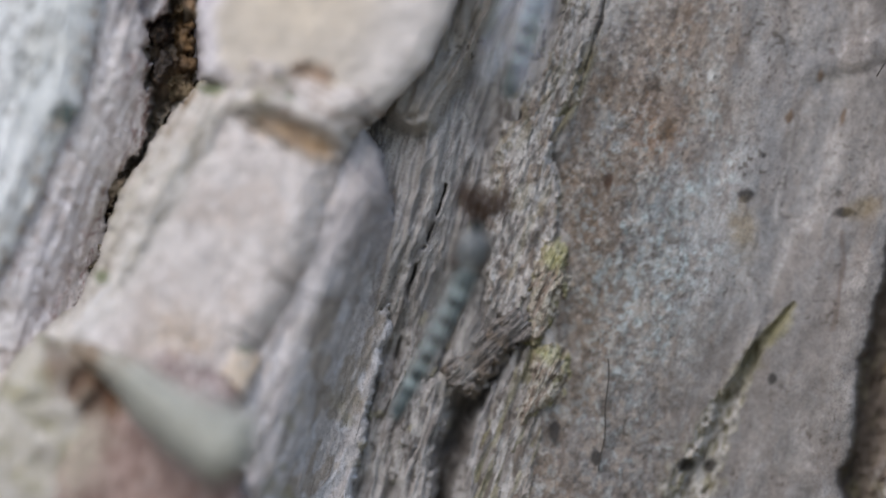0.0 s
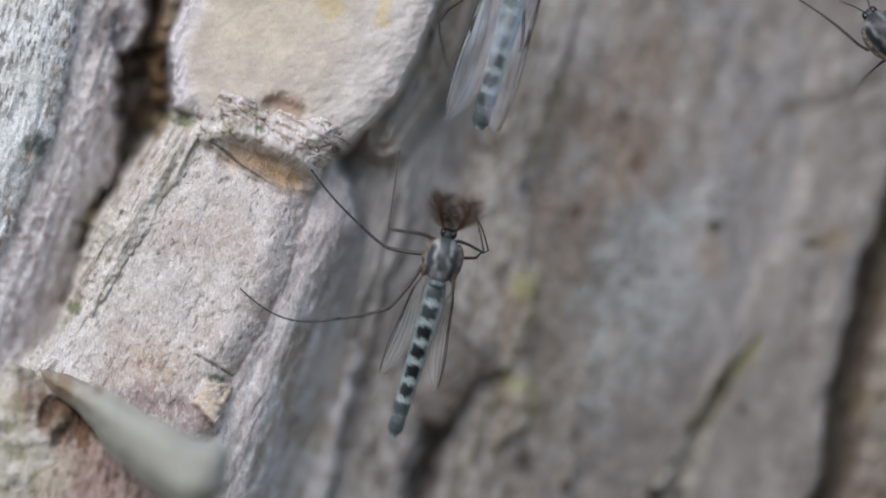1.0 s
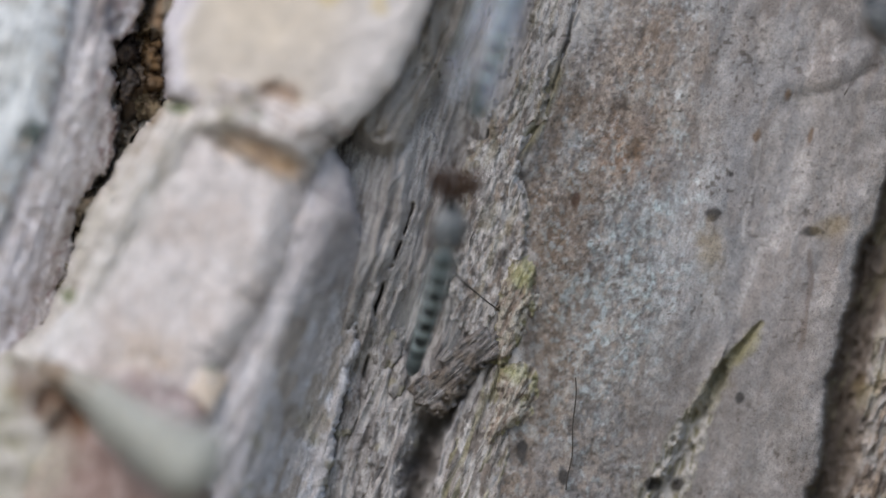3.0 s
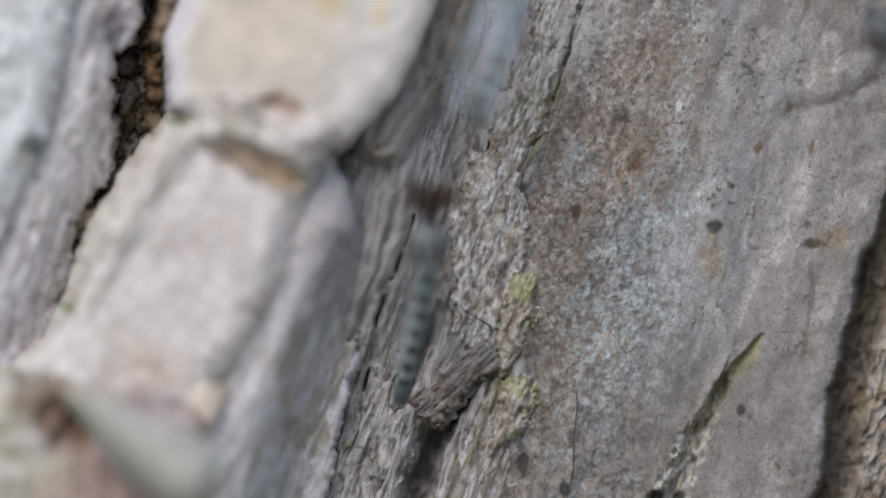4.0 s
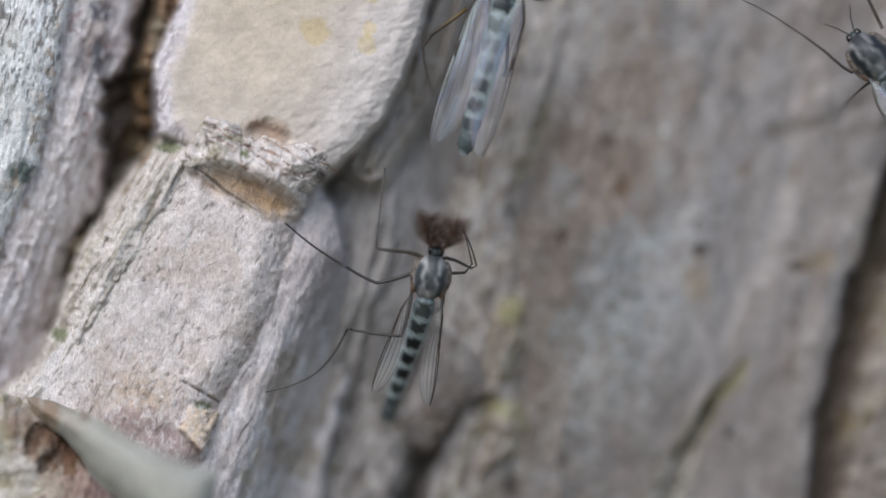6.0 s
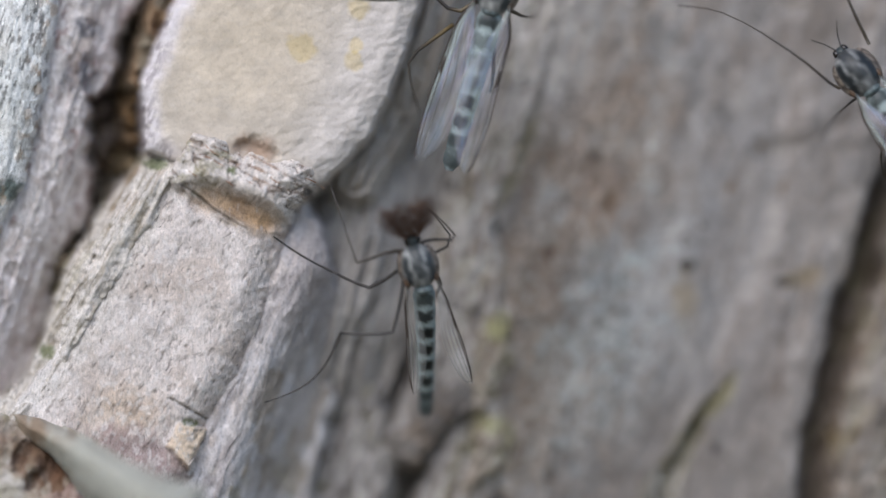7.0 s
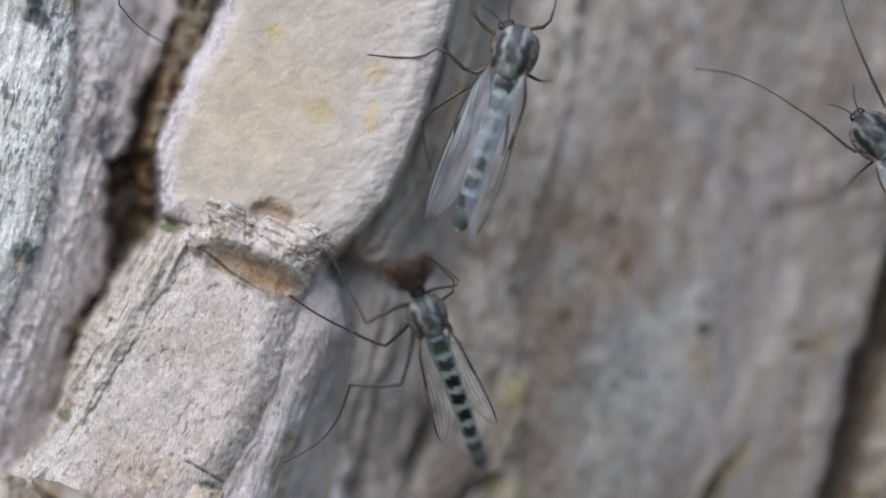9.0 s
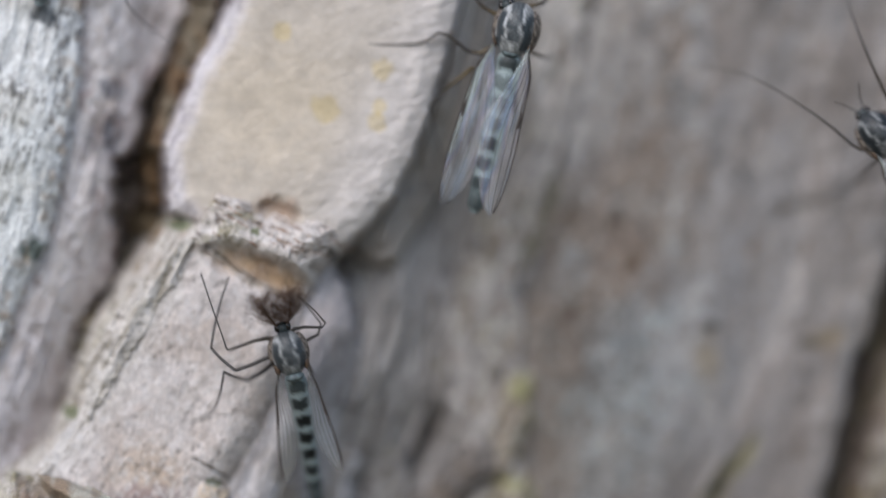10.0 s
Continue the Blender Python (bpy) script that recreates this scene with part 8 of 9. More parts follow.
    walk(GRIP_LOWER[0], [
        (0.00, pose(-0.000750, 0.000050, -0.000250, 0, 128.7, 0) @ pose(0, 0, 0, 0, 0, -12.1)),
        (0.10, pose(-0.000750, 0.000050, -0.000250, 0, 105.6, 0) @ pose(0, 0, 0, 0, 0, -13.6)),
        (0.30, pose(-0.000750, 0.000050, -0.000250, 0, 112.1, 0) @ pose(0, 0, 0, 0, 0, -13.3)),
        (0.50, pose(-0.000750, 0.000050, -0.000250, 0, 122.2, 0) @ pose(0, 0, 0, 0, 0, -12.6)),
        (0.70, pose(-0.000750, 0.000050, -0.000250, 0, 106.5, 0) @ pose(0, 0, 0, 0, 0, -13.6)),
        (0.90, pose(-0.000750, 0.000050, -0.000250, 0, 112.7, 0) @ pose(0, 0, 0, 0, 0, -13.3)),
        (1.00, pose(-0.000750, 0.000050, -0.000250, 0, 114.6, 0) @ pose(0, 0, 0, 0, 0, -13.2)),
        (1.10, pose(-0.000750, 0.000050, -0.000250, 0, 117.8, 0) @ pose(0, 0, 0, 0, 0, -13.0)),
        (1.30, pose(-0.000750, 0.000050, -0.000250, 0, 126.1, 0) @ pose(0, 0, 0, 0, 0, -13.3)),
        (1.50, pose(-0.000750, 0.000050, -0.000250, 0, 122.6, 0) @ pose(0, 0, 0, 0, 0, -18.2)),
        (1.70, pose(-0.000750, 0.000050, -0.000250, 0, 124.7, 0) @ pose(0, 0, 0, 0, 0, -17.7)),
        (1.90, pose(-0.000750, 0.000050, -0.000250, 0, 124.3, 0) @ pose(0, 0, 0, 0, 0, -21.3)),
        (2.00, pose(-0.000750, 0.000050, -0.000250, 0, 130.6, 0) @ pose(0, 0, 0, 0, 0, -20.2)),
        (2.10, pose(-0.000750, 0.000050, -0.000250, 0, 129.9, 0) @ pose(0, 0, 0, 0, 0, -20.7)),
        (2.20, pose(-0.000750, 0.000050, -0.000250, 0, 133.4, 0) @ pose(0, 0, 0, 0, 0, -18.3)),
        (3.30, pose(-0.000750, 0.000050, -0.000250, 0, 123.5, 0) @ pose(0, 0, 0, 0, 0, -17.7)),
        (3.50, pose(-0.000750, 0.000050, -0.000250, 0, 105.6, 0) @ pose(0, 0, 0, 0, 0, -16.0)),
        (3.70, pose(-0.000750, 0.000050, -0.000250, 0, 97.3, 0) @ pose(0, 0, 0, 0, 0, -20.3)),
        (3.90, pose(-0.000750, 0.000050, -0.000250, 0, 98.7, 0) @ pose(0, 0, 0, 0, 0, -17.0)),
        (4.00, pose(-0.000750, 0.000050, -0.000250, 0, 107.8, 0) @ pose(0, 0, 0, 0, 0, -17.2)),
        (4.10, pose(-0.000750, 0.000050, -0.000250, 0, 103.1, 0) @ pose(0, 0, 0, 0, 0, -21.6)),
        (4.30, pose(-0.000750, 0.000050, -0.000250, 0, 103.6, 0) @ pose(0, 0, 0, 0, 0, -21.3)),
        (4.40, pose(-0.000750, 0.000050, -0.000250, 0, 101.4, 0) @ pose(0, 0, 0, 0, 0, -16.3)),
        (4.50, pose(-0.000750, 0.000050, -0.000250, 0, 99.2, 0) @ pose(0, 0, 0, 0, 0, -22.8)),
        (4.60, pose(-0.000750, 0.000050, -0.000250, 0, 112.2, 0) @ pose(0, 0, 0, 0, 0, -23.4)),
        (4.70, pose(-0.000750, 0.000050, -0.000250, 0, 102.6, 0) @ pose(0, 0, 0, 0, 0, -19.7)),
        (4.80, pose(-0.000750, 0.000050, -0.000250, 0, 96.0, 0) @ pose(0, 0, 0, 0, 0, -13.9)),
        (4.90, pose(-0.000750, 0.000050, -0.000250, 0, 103.9, 0) @ pose(0, 0, 0, 0, 0, -16.9)),
        (5.00, pose(-0.000750, 0.000050, -0.000250, 0, 110.8, 0) @ pose(0, 0, 0, 0, 0, -19.6)),
        (5.10, pose(-0.000750, 0.000050, -0.000250, 0, 125.8, 0) @ pose(0, 0, 0, 0, 0, -17.9)),
        (5.20, pose(-0.000750, 0.000050, -0.000250, 0, 113.3, 0) @ pose(0, 0, 0, 0, 0, -19.4)),
        (5.30, pose(-0.000750, 0.000050, -0.000250, 0, 111.2, 0) @ pose(0, 0, 0, 0, 0, -18.7)),
        (5.40, pose(-0.000750, 0.000050, -0.000250, 0, 109.8, 0) @ pose(0, 0, 0, 0, 0, -17.0)),
        (5.50, pose(-0.000750, 0.000050, -0.000250, 0, 126.2, 0) @ pose(0, 0, 0, 0, 0, -13.3)),
        (5.60, pose(-0.000750, 0.000050, -0.000250, 0, 114.4, 0) @ pose(0, 0, 0, 0, 0, -19.3)),
        (5.70, pose(-0.000750, 0.000050, -0.000250, 0, 104.8, 0) @ pose(0, 0, 0, 0, 0, -20.0)),
        (6.80, pose(-0.000750, 0.000050, -0.000250, 0, 82.6, 0) @ pose(0, 0, 0, 0, 0, -17.8)),
        (6.90, pose(-0.000750, 0.000050, -0.000250, 0, 90.0, 0) @ pose(0, 0, 0, 0, 0, -17.7)),
        (7.00, pose(-0.000750, 0.000050, -0.000250, 0, 115.5, 0) @ pose(0, 0, 0, 0, 0, -17.3)),
        (7.10, pose(-0.000750, 0.000050, -0.000250, 0, 117.8, 0) @ pose(0, 0, 0, 0, 0, -18.0)),
        (7.20, pose(-0.000750, 0.000050, -0.000250, 0, 118.5, 0) @ pose(0, 0, 0, 0, 0, -18.9)),
        (7.30, pose(-0.000750, 0.000050, -0.000250, 0, 125.8, 0) @ pose(0, 0, 0, 0, 0, -17.6)),
        (7.40, pose(-0.000750, 0.000050, -0.000250, 0, 140.1, 0) @ pose(0, 0, 0, 0, 0, -14.4)),
        (7.50, pose(-0.000750, 0.000050, -0.000250, 0, 130.2, 0) @ pose(0, 0, 0, 0, 0, -16.8)),
        (7.60, pose(-0.000750, 0.000050, -0.000250, 0, 118.3, 0) @ pose(0, 0, 0, 0, 0, -19.0)),
        (7.70, pose(-0.000750, 0.000050, -0.000250, 0, 119.3, 0) @ pose(0, 0, 0, 0, 0, -18.9)),
        (7.80, pose(-0.000750, 0.000050, -0.000250, 0, 153.8, 0) @ pose(0, 0, 0, 0, 0, -10.5)),
        (7.90, pose(-0.000750, 0.000050, -0.000250, 0, 160.4, 0) @ pose(0, 0, 0, 0, 0, -8.4)),
        (8.00, pose(-0.000750, 0.000050, -0.000250, 0, 163.1, 0) @ pose(0, 0, 0, 0, 0, -7.5)),
        (8.10, pose(-0.000750, 0.000050, -0.000250, 0, 159.5, 0) @ pose(0, 0, 0, 0, 0, -8.8)),
        (8.20, pose(-0.000750, 0.000050, -0.000250, 0, 156.3, 0) @ pose(0, 0, 0, 0, 0, -9.8)),
        (8.30, pose(-0.000750, 0.000050, -0.000250, 0, 173.2, 0) @ pose(0, 0, 0, 0, 0, -4.0)),
        (8.40, pose(-0.000750, 0.000050, -0.000250, 0, 171.1, 0) @ pose(0, 0, 0, 0, 0, -4.8)),
        (8.50, pose(-0.000750, 0.000050, -0.000250, 0, 163.4, 0) @ pose(0, 0, 0, 0, 0, -7.5)),
        (8.60, pose(-0.000750, 0.000050, -0.000250, 0, 156.2, 0) @ pose(0, 0, 0, 0, 0, -10.0)),
        (8.70, pose(-0.000750, 0.000050, -0.000250, 0, 151.9, 0) @ pose(0, 0, 0, 0, 0, -11.3)),
        (8.80, pose(-0.000750, 0.000050, -0.000250, 0, 138.8, 0) @ pose(0, 0, 0, 0, 0, -15.1)),
        (8.90, pose(-0.000750, 0.000050, -0.000250, 0, 131.7, 0) @ pose(0, 0, 0, 0, 0, -16.8)),
        (9.00, pose(-0.000750, 0.000050, -0.000250, 0, 126.4, 0) @ pose(0, 0, 0, 0, 0, -17.9)),
        (9.10, pose(-0.000750, 0.000050, -0.000250, 0, 132.1, 0) @ pose(0, 0, 0, 0, 0, -16.8)),
        (9.20, pose(-0.000750, 0.000050, -0.000250, 0, 136.7, 0) @ pose(0, 0, 0, 0, 0, -15.7)),
        (9.30, pose(-0.000750, 0.000050, -0.000250, 0, 133.8, 0) @ pose(0, 0, 0, 0, 0, -16.4)),
        (9.40, pose(-0.000750, 0.000050, -0.000250, 0, 139.6, 0) @ pose(0, 0, 0, 0, 0, -15.0)),
        (9.50, pose(-0.000750, 0.000050, -0.000250, 0, 141.8, 0) @ pose(0, 0, 0, 0, 0, -14.5)),
        (9.60, pose(-0.000750, 0.000050, -0.000250, 0, 156.5, 0) @ pose(0, 0, 0, 0, 0, -10.2)),
        (9.70, pose(-0.000750, 0.000050, -0.000250, 0, 151.7, 0) @ pose(0, 0, 0, 0, 0, -11.7)),
        (9.75, pose(-0.000750, 0.000050, -0.000250, 0, 169.3, 0) @ pose(0, 0, 0, 0, 0, -35.8)),
        (9.80, pose(-0.000750, 0.000050, -0.000250, 0, -173.2, 0) @ pose(0, 0, 0, 0, 0, -60.0)),
        (9.90, pose(-0.000750, 0.000050, -0.000250, 0, 178.4, 0) @ pose(0, 0, 0, 0, 0, -60.0)),
        (10.00, pose(-0.000750, 0.000050, -0.000250, 0, -177.6, 0) @ pose(0, 0, 0, 0, 0, -60.0)),
    ])
    walk(GRIP_LOWER[1], [
        (0.00, pose(-0.002433, -0.000525, -0.002347, 0, 160.0, 0) @ pose(0, 0, 0, 0, 0, -1.7)),
        (0.10, pose(-0.001469, -0.000599, -0.002824, 0, 143.2, 0) @ pose(0, 0, 0, 0, 0, -4.0)),
        (0.30, pose(-0.001758, -0.000584, -0.002729, 0, 149.2, 0) @ pose(0, 0, 0, 0, 0, -3.2)),
        (0.50, pose(-0.002180, -0.000552, -0.002520, 0, 159.8, 0) @ pose(0, 0, 0, 0, 0, -1.7)),
        (0.70, pose(-0.001507, -0.000597, -0.002813, 0, 157.2, 0) @ pose(0, 0, 0, 0, 0, -2.1)),
        (0.90, pose(-0.001782, -0.000582, -0.002719, 0, 154.1, 0) @ pose(0, 0, 0, 0, 0, -2.5)),
        (1.00, pose(-0.001864, -0.000577, -0.002685, 0, 154.8, 0) @ pose(0, 0, 0, 0, 0, -2.4)),
        (1.10, pose(-0.001999, -0.000567, -0.002621, 0, 154.6, 0) @ pose(0, 0, 0, 0, 0, -2.4)),
        (1.30, pose(-0.002328, -0.000581, -0.002412, 0, 159.9, 0) @ pose(0, 0, 0, 0, 0, -2.0)),
        (1.50, pose(-0.002157, -0.000807, -0.002452, 0, 159.9, 0) @ pose(0, 0, 0, 0, 0, -3.8)),
        (1.70, pose(-0.002241, -0.000786, -0.002404, 0, 157.3, 0) @ pose(0, 0, 0, 0, 0, -4.4)),
        (1.90, pose(-0.002193, -0.000950, -0.002367, 0, 160.7, 0) @ pose(0, 0, 0, 0, 0, -4.9)),
        (2.00, pose(-0.002428, -0.000901, -0.002210, 0, 167.2, 0) @ pose(0, 0, 0, 0, 0, -2.8)),
        (2.10, pose(-0.002399, -0.000921, -0.002225, 0, 166.8, 0) @ pose(0, 0, 0, 0, 0, -3.0)),
        (2.20, pose(-0.002543, -0.000816, -0.002147, 0, 166.7, 0) @ pose(0, 0, 0, 0, 0, -2.6)),
        (3.30, pose(-0.002197, -0.000788, -0.002433, 0, 159.8, 0) @ pose(0, 0, 0, 0, 0, -3.7)),
        (3.50, pose(-0.001460, -0.000708, -0.002796, 0, 178.2, 0) @ pose(0, 0, 0, 0, 0, 1.1)),
        (3.70, pose(-0.001078, -0.000906, -0.002808, 0, -170.2, 0) @ pose(0, 0, 0, 0, 0, 4.1)),
        (3.90, pose(-0.001149, -0.000755, -0.002849, 0, -173.9, 0) @ pose(0, 0, 0, 0, 0, 2.7)),
        (4.00, pose(-0.001551, -0.000763, -0.002752, 0, 178.4, 0) @ pose(0, 0, 0, 0, 0, 1.1)),
        (4.10, pose(-0.001330, -0.000964, -0.002740, 0, 178.4, 0) @ pose(0, 0, 0, 0, 0, 1.0)),
        (4.30, pose(-0.001353, -0.000949, -0.002740, 0, 166.0, 0) @ pose(0, 0, 0, 0, 0, -2.6)),
        (4.40, pose(-0.001273, -0.000724, -0.002836, 0, 169.1, 0) @ pose(0, 0, 0, 0, 0, -0.7)),
        (4.50, pose(-0.001155, -0.001016, -0.002753, 0, 168.8, 0) @ pose(0, 0, 0, 0, 0, -2.0)),
        (4.60, pose(-0.001703, -0.001042, -0.002587, 0, 143.6, 0) @ pose(0, 0, 0, 0, 0, -10.2)),
        (4.70, pose(-0.001314, -0.000879, -0.002776, 0, 157.4, 0) @ pose(0, 0, 0, 0, 0, -4.3)),
        (4.80, pose(-0.001030, -0.000611, -0.002905, 0, 158.1, 0) @ pose(0, 0, 0, 0, 0, -1.9)),
        (4.90, pose(-0.001384, -0.000749, -0.002804, 0, 159.8, 0) @ pose(0, 0, 0, 0, 0, -2.8)),
        (5.00, pose(-0.001671, -0.000872, -0.002672, 0, 167.0, 0) @ pose(0, 0, 0, 0, 0, -2.0)),
        (5.10, pose(-0.002283, -0.000793, -0.002372, 0, -159.6, 0) @ pose(0, 0, 0, 0, 0, 6.9)),
        (5.20, pose(-0.001776, -0.000862, -0.002633, 0, 177.3, 0) @ pose(0, 0, 0, 0, 0, 0.8)),
        (5.30, pose(-0.001693, -0.000831, -0.002678, 0, 174.1, 0) @ pose(0, 0, 0, 0, 0, -0.0)),
        (5.40, pose(-0.001641, -0.000753, -0.002725, 0, 171.4, 0) @ pose(0, 0, 0, 0, 0, -0.4)),
        (5.50, pose(-0.002330, -0.000581, -0.002411, 0, 168.3, 0) @ pose(0, 0, 0, 0, 0, -0.6)),
        (5.60, pose(-0.001823, -0.000857, -0.002614, 0, -167.4, 0) @ pose(0, 0, 0, 0, 0, 4.9)),
        (5.70, pose(-0.001409, -0.000892, -0.002748, 0, 178.4, 0) @ pose(0, 0, 0, 0, 0, 1.1)),
        (6.80, pose(-0.000411, -0.000791, -0.002846, 0, 173.7, 0) @ pose(0, 0, 0, 0, 0, 3.1)),
        (6.90, pose(-0.000749, -0.000788, -0.002869, 0, 178.4, 0) @ pose(0, 0, 0, 0, 0, 4.9)),
        (7.00, pose(-0.001881, -0.000768, -0.002619, 0, -169.1, 0) @ pose(0, 0, 0, 0, 0, 9.3)),
        (7.10, pose(-0.001972, -0.000799, -0.002563, 0, -170.2, 0) @ pose(0, 0, 0, 0, 0, 9.9)),
        (7.20, pose(-0.001992, -0.000839, -0.002537, 0, -157.6, 0) @ pose(0, 0, 0, 0, 0, 15.0)),
        (7.30, pose(-0.002282, -0.000782, -0.002377, 0, -166.9, 0) @ pose(0, 0, 0, 0, 0, 12.0)),
        (7.40, pose(-0.002795, -0.000632, -0.001958, 0, 168.5, 0) @ pose(0, 0, 0, 0, 0, 3.2)),
        (7.50, pose(-0.002451, -0.000743, -0.002261, 0, 165.5, 0) @ pose(0, 0, 0, 0, 0, 2.1)),
        (7.60, pose(-0.001983, -0.000845, -0.002539, 0, 169.2, 0) @ pose(0, 0, 0, 0, 0, 3.4)),
        (7.70, pose(-0.002022, -0.000839, -0.002520, 0, 168.0, 0) @ pose(0, 0, 0, 0, 0, 2.9)),
        (7.80, pose(-0.003177, -0.000451, -0.001443, 0, -179.0, 0) @ pose(0, 0, 0, 0, 0, 7.6)),
        (7.90, pose(-0.003313, -0.000351, -0.001163, 0, 164.3, 0) @ pose(0, 0, 0, 0, 0, 1.6)),
        (8.00, pose(-0.003358, -0.000309, -0.001045, 0, 163.1, 0) @ pose(0, 0, 0, 0, 0, 1.1)),
        (8.10, pose(-0.003295, -0.000368, -0.001204, 0, 159.5, 0) @ pose(0, 0, 0, 0, 0, -0.2)),
        (8.20, pose(-0.003230, -0.000419, -0.001341, 0, 156.3, 0) @ pose(0, 0, 0, 0, 0, -1.3)),
        (8.30, pose(-0.003474, -0.000142, -0.000573, 0, 176.4, 0) @ pose(0, 0, 0, 0, 0, 5.8)),
        (8.40, pose(-0.003457, -0.000181, -0.000675, 0, 171.4, 0) @ pose(0, 0, 0, 0, 0, 3.9)),
        (8.50, pose(-0.003363, -0.000311, -0.001029, 0, 163.6, 0) @ pose(0, 0, 0, 0, 0, 1.1)),
        (8.60, pose(-0.003228, -0.000426, -0.001344, 0, -179.3, 0) @ pose(0, 0, 0, 0, 0, 7.2)),
        (8.70, pose(-0.003130, -0.000490, -0.001518, 0, -172.1, 0) @ pose(0, 0, 0, 0, 0, 9.7)),
        (8.80, pose(-0.002747, -0.000666, -0.001999, 0, -170.9, 0) @ pose(0, 0, 0, 0, 0, 10.1)),
        (8.90, pose(-0.002500, -0.000745, -0.002216, 0, -176.2, 0) @ pose(0, 0, 0, 0, 0, 8.2)),
        (9.00, pose(-0.002302, -0.000797, -0.002356, 0, -161.6, 0) @ pose(0, 0, 0, 0, 0, 13.2)),
        (9.10, pose(-0.002515, -0.000744, -0.002204, 0, -158.0, 0) @ pose(0, 0, 0, 0, 0, 14.3)),
        (9.20, pose(-0.002676, -0.000695, -0.002066, 0, -143.5, 0) @ pose(0, 0, 0, 0, 0, 18.5)),
        (9.30, pose(-0.002575, -0.000728, -0.002154, 0, -142.6, 0) @ pose(0, 0, 0, 0, 0, 18.7)),
        (9.40, pose(-0.002773, -0.000664, -0.001971, 0, -146.8, 0) @ pose(0, 0, 0, 0, 0, 17.5)),
        (9.50, pose(-0.002842, -0.000638, -0.001897, 0, -149.7, 0) @ pose(0, 0, 0, 0, 0, 16.7)),
        (9.60, pose(-0.003233, -0.000435, -0.001329, 0, -163.1, 0) @ pose(0, 0, 0, 0, 0, 12.5)),
        (9.70, pose(-0.003121, -0.000507, -0.001527, 0, 177.7, 0) @ pose(0, 0, 0, 0, 0, 5.7)),
        (9.75, pose(-0.002941, -0.001560, -0.000665, 0, 183.2, 0) @ pose(0, 0, 0, 0, 0, 35.6)),
        (9.80, pose(-0.002117, -0.002331, -0.000086, 0, -171.3, 0) @ pose(0, 0, 0, 0, 0, 65.4)),
        (9.90, pose(-0.002126, -0.002331, -0.000289, 0, -179.7, 0) @ pose(0, 0, 0, 0, 0, 65.4)),
        (10.00, pose(-0.002126, -0.002331, -0.000191, 0, -175.6, 0) @ pose(0, 0, 0, 0, 0, 65.4)),
    ])
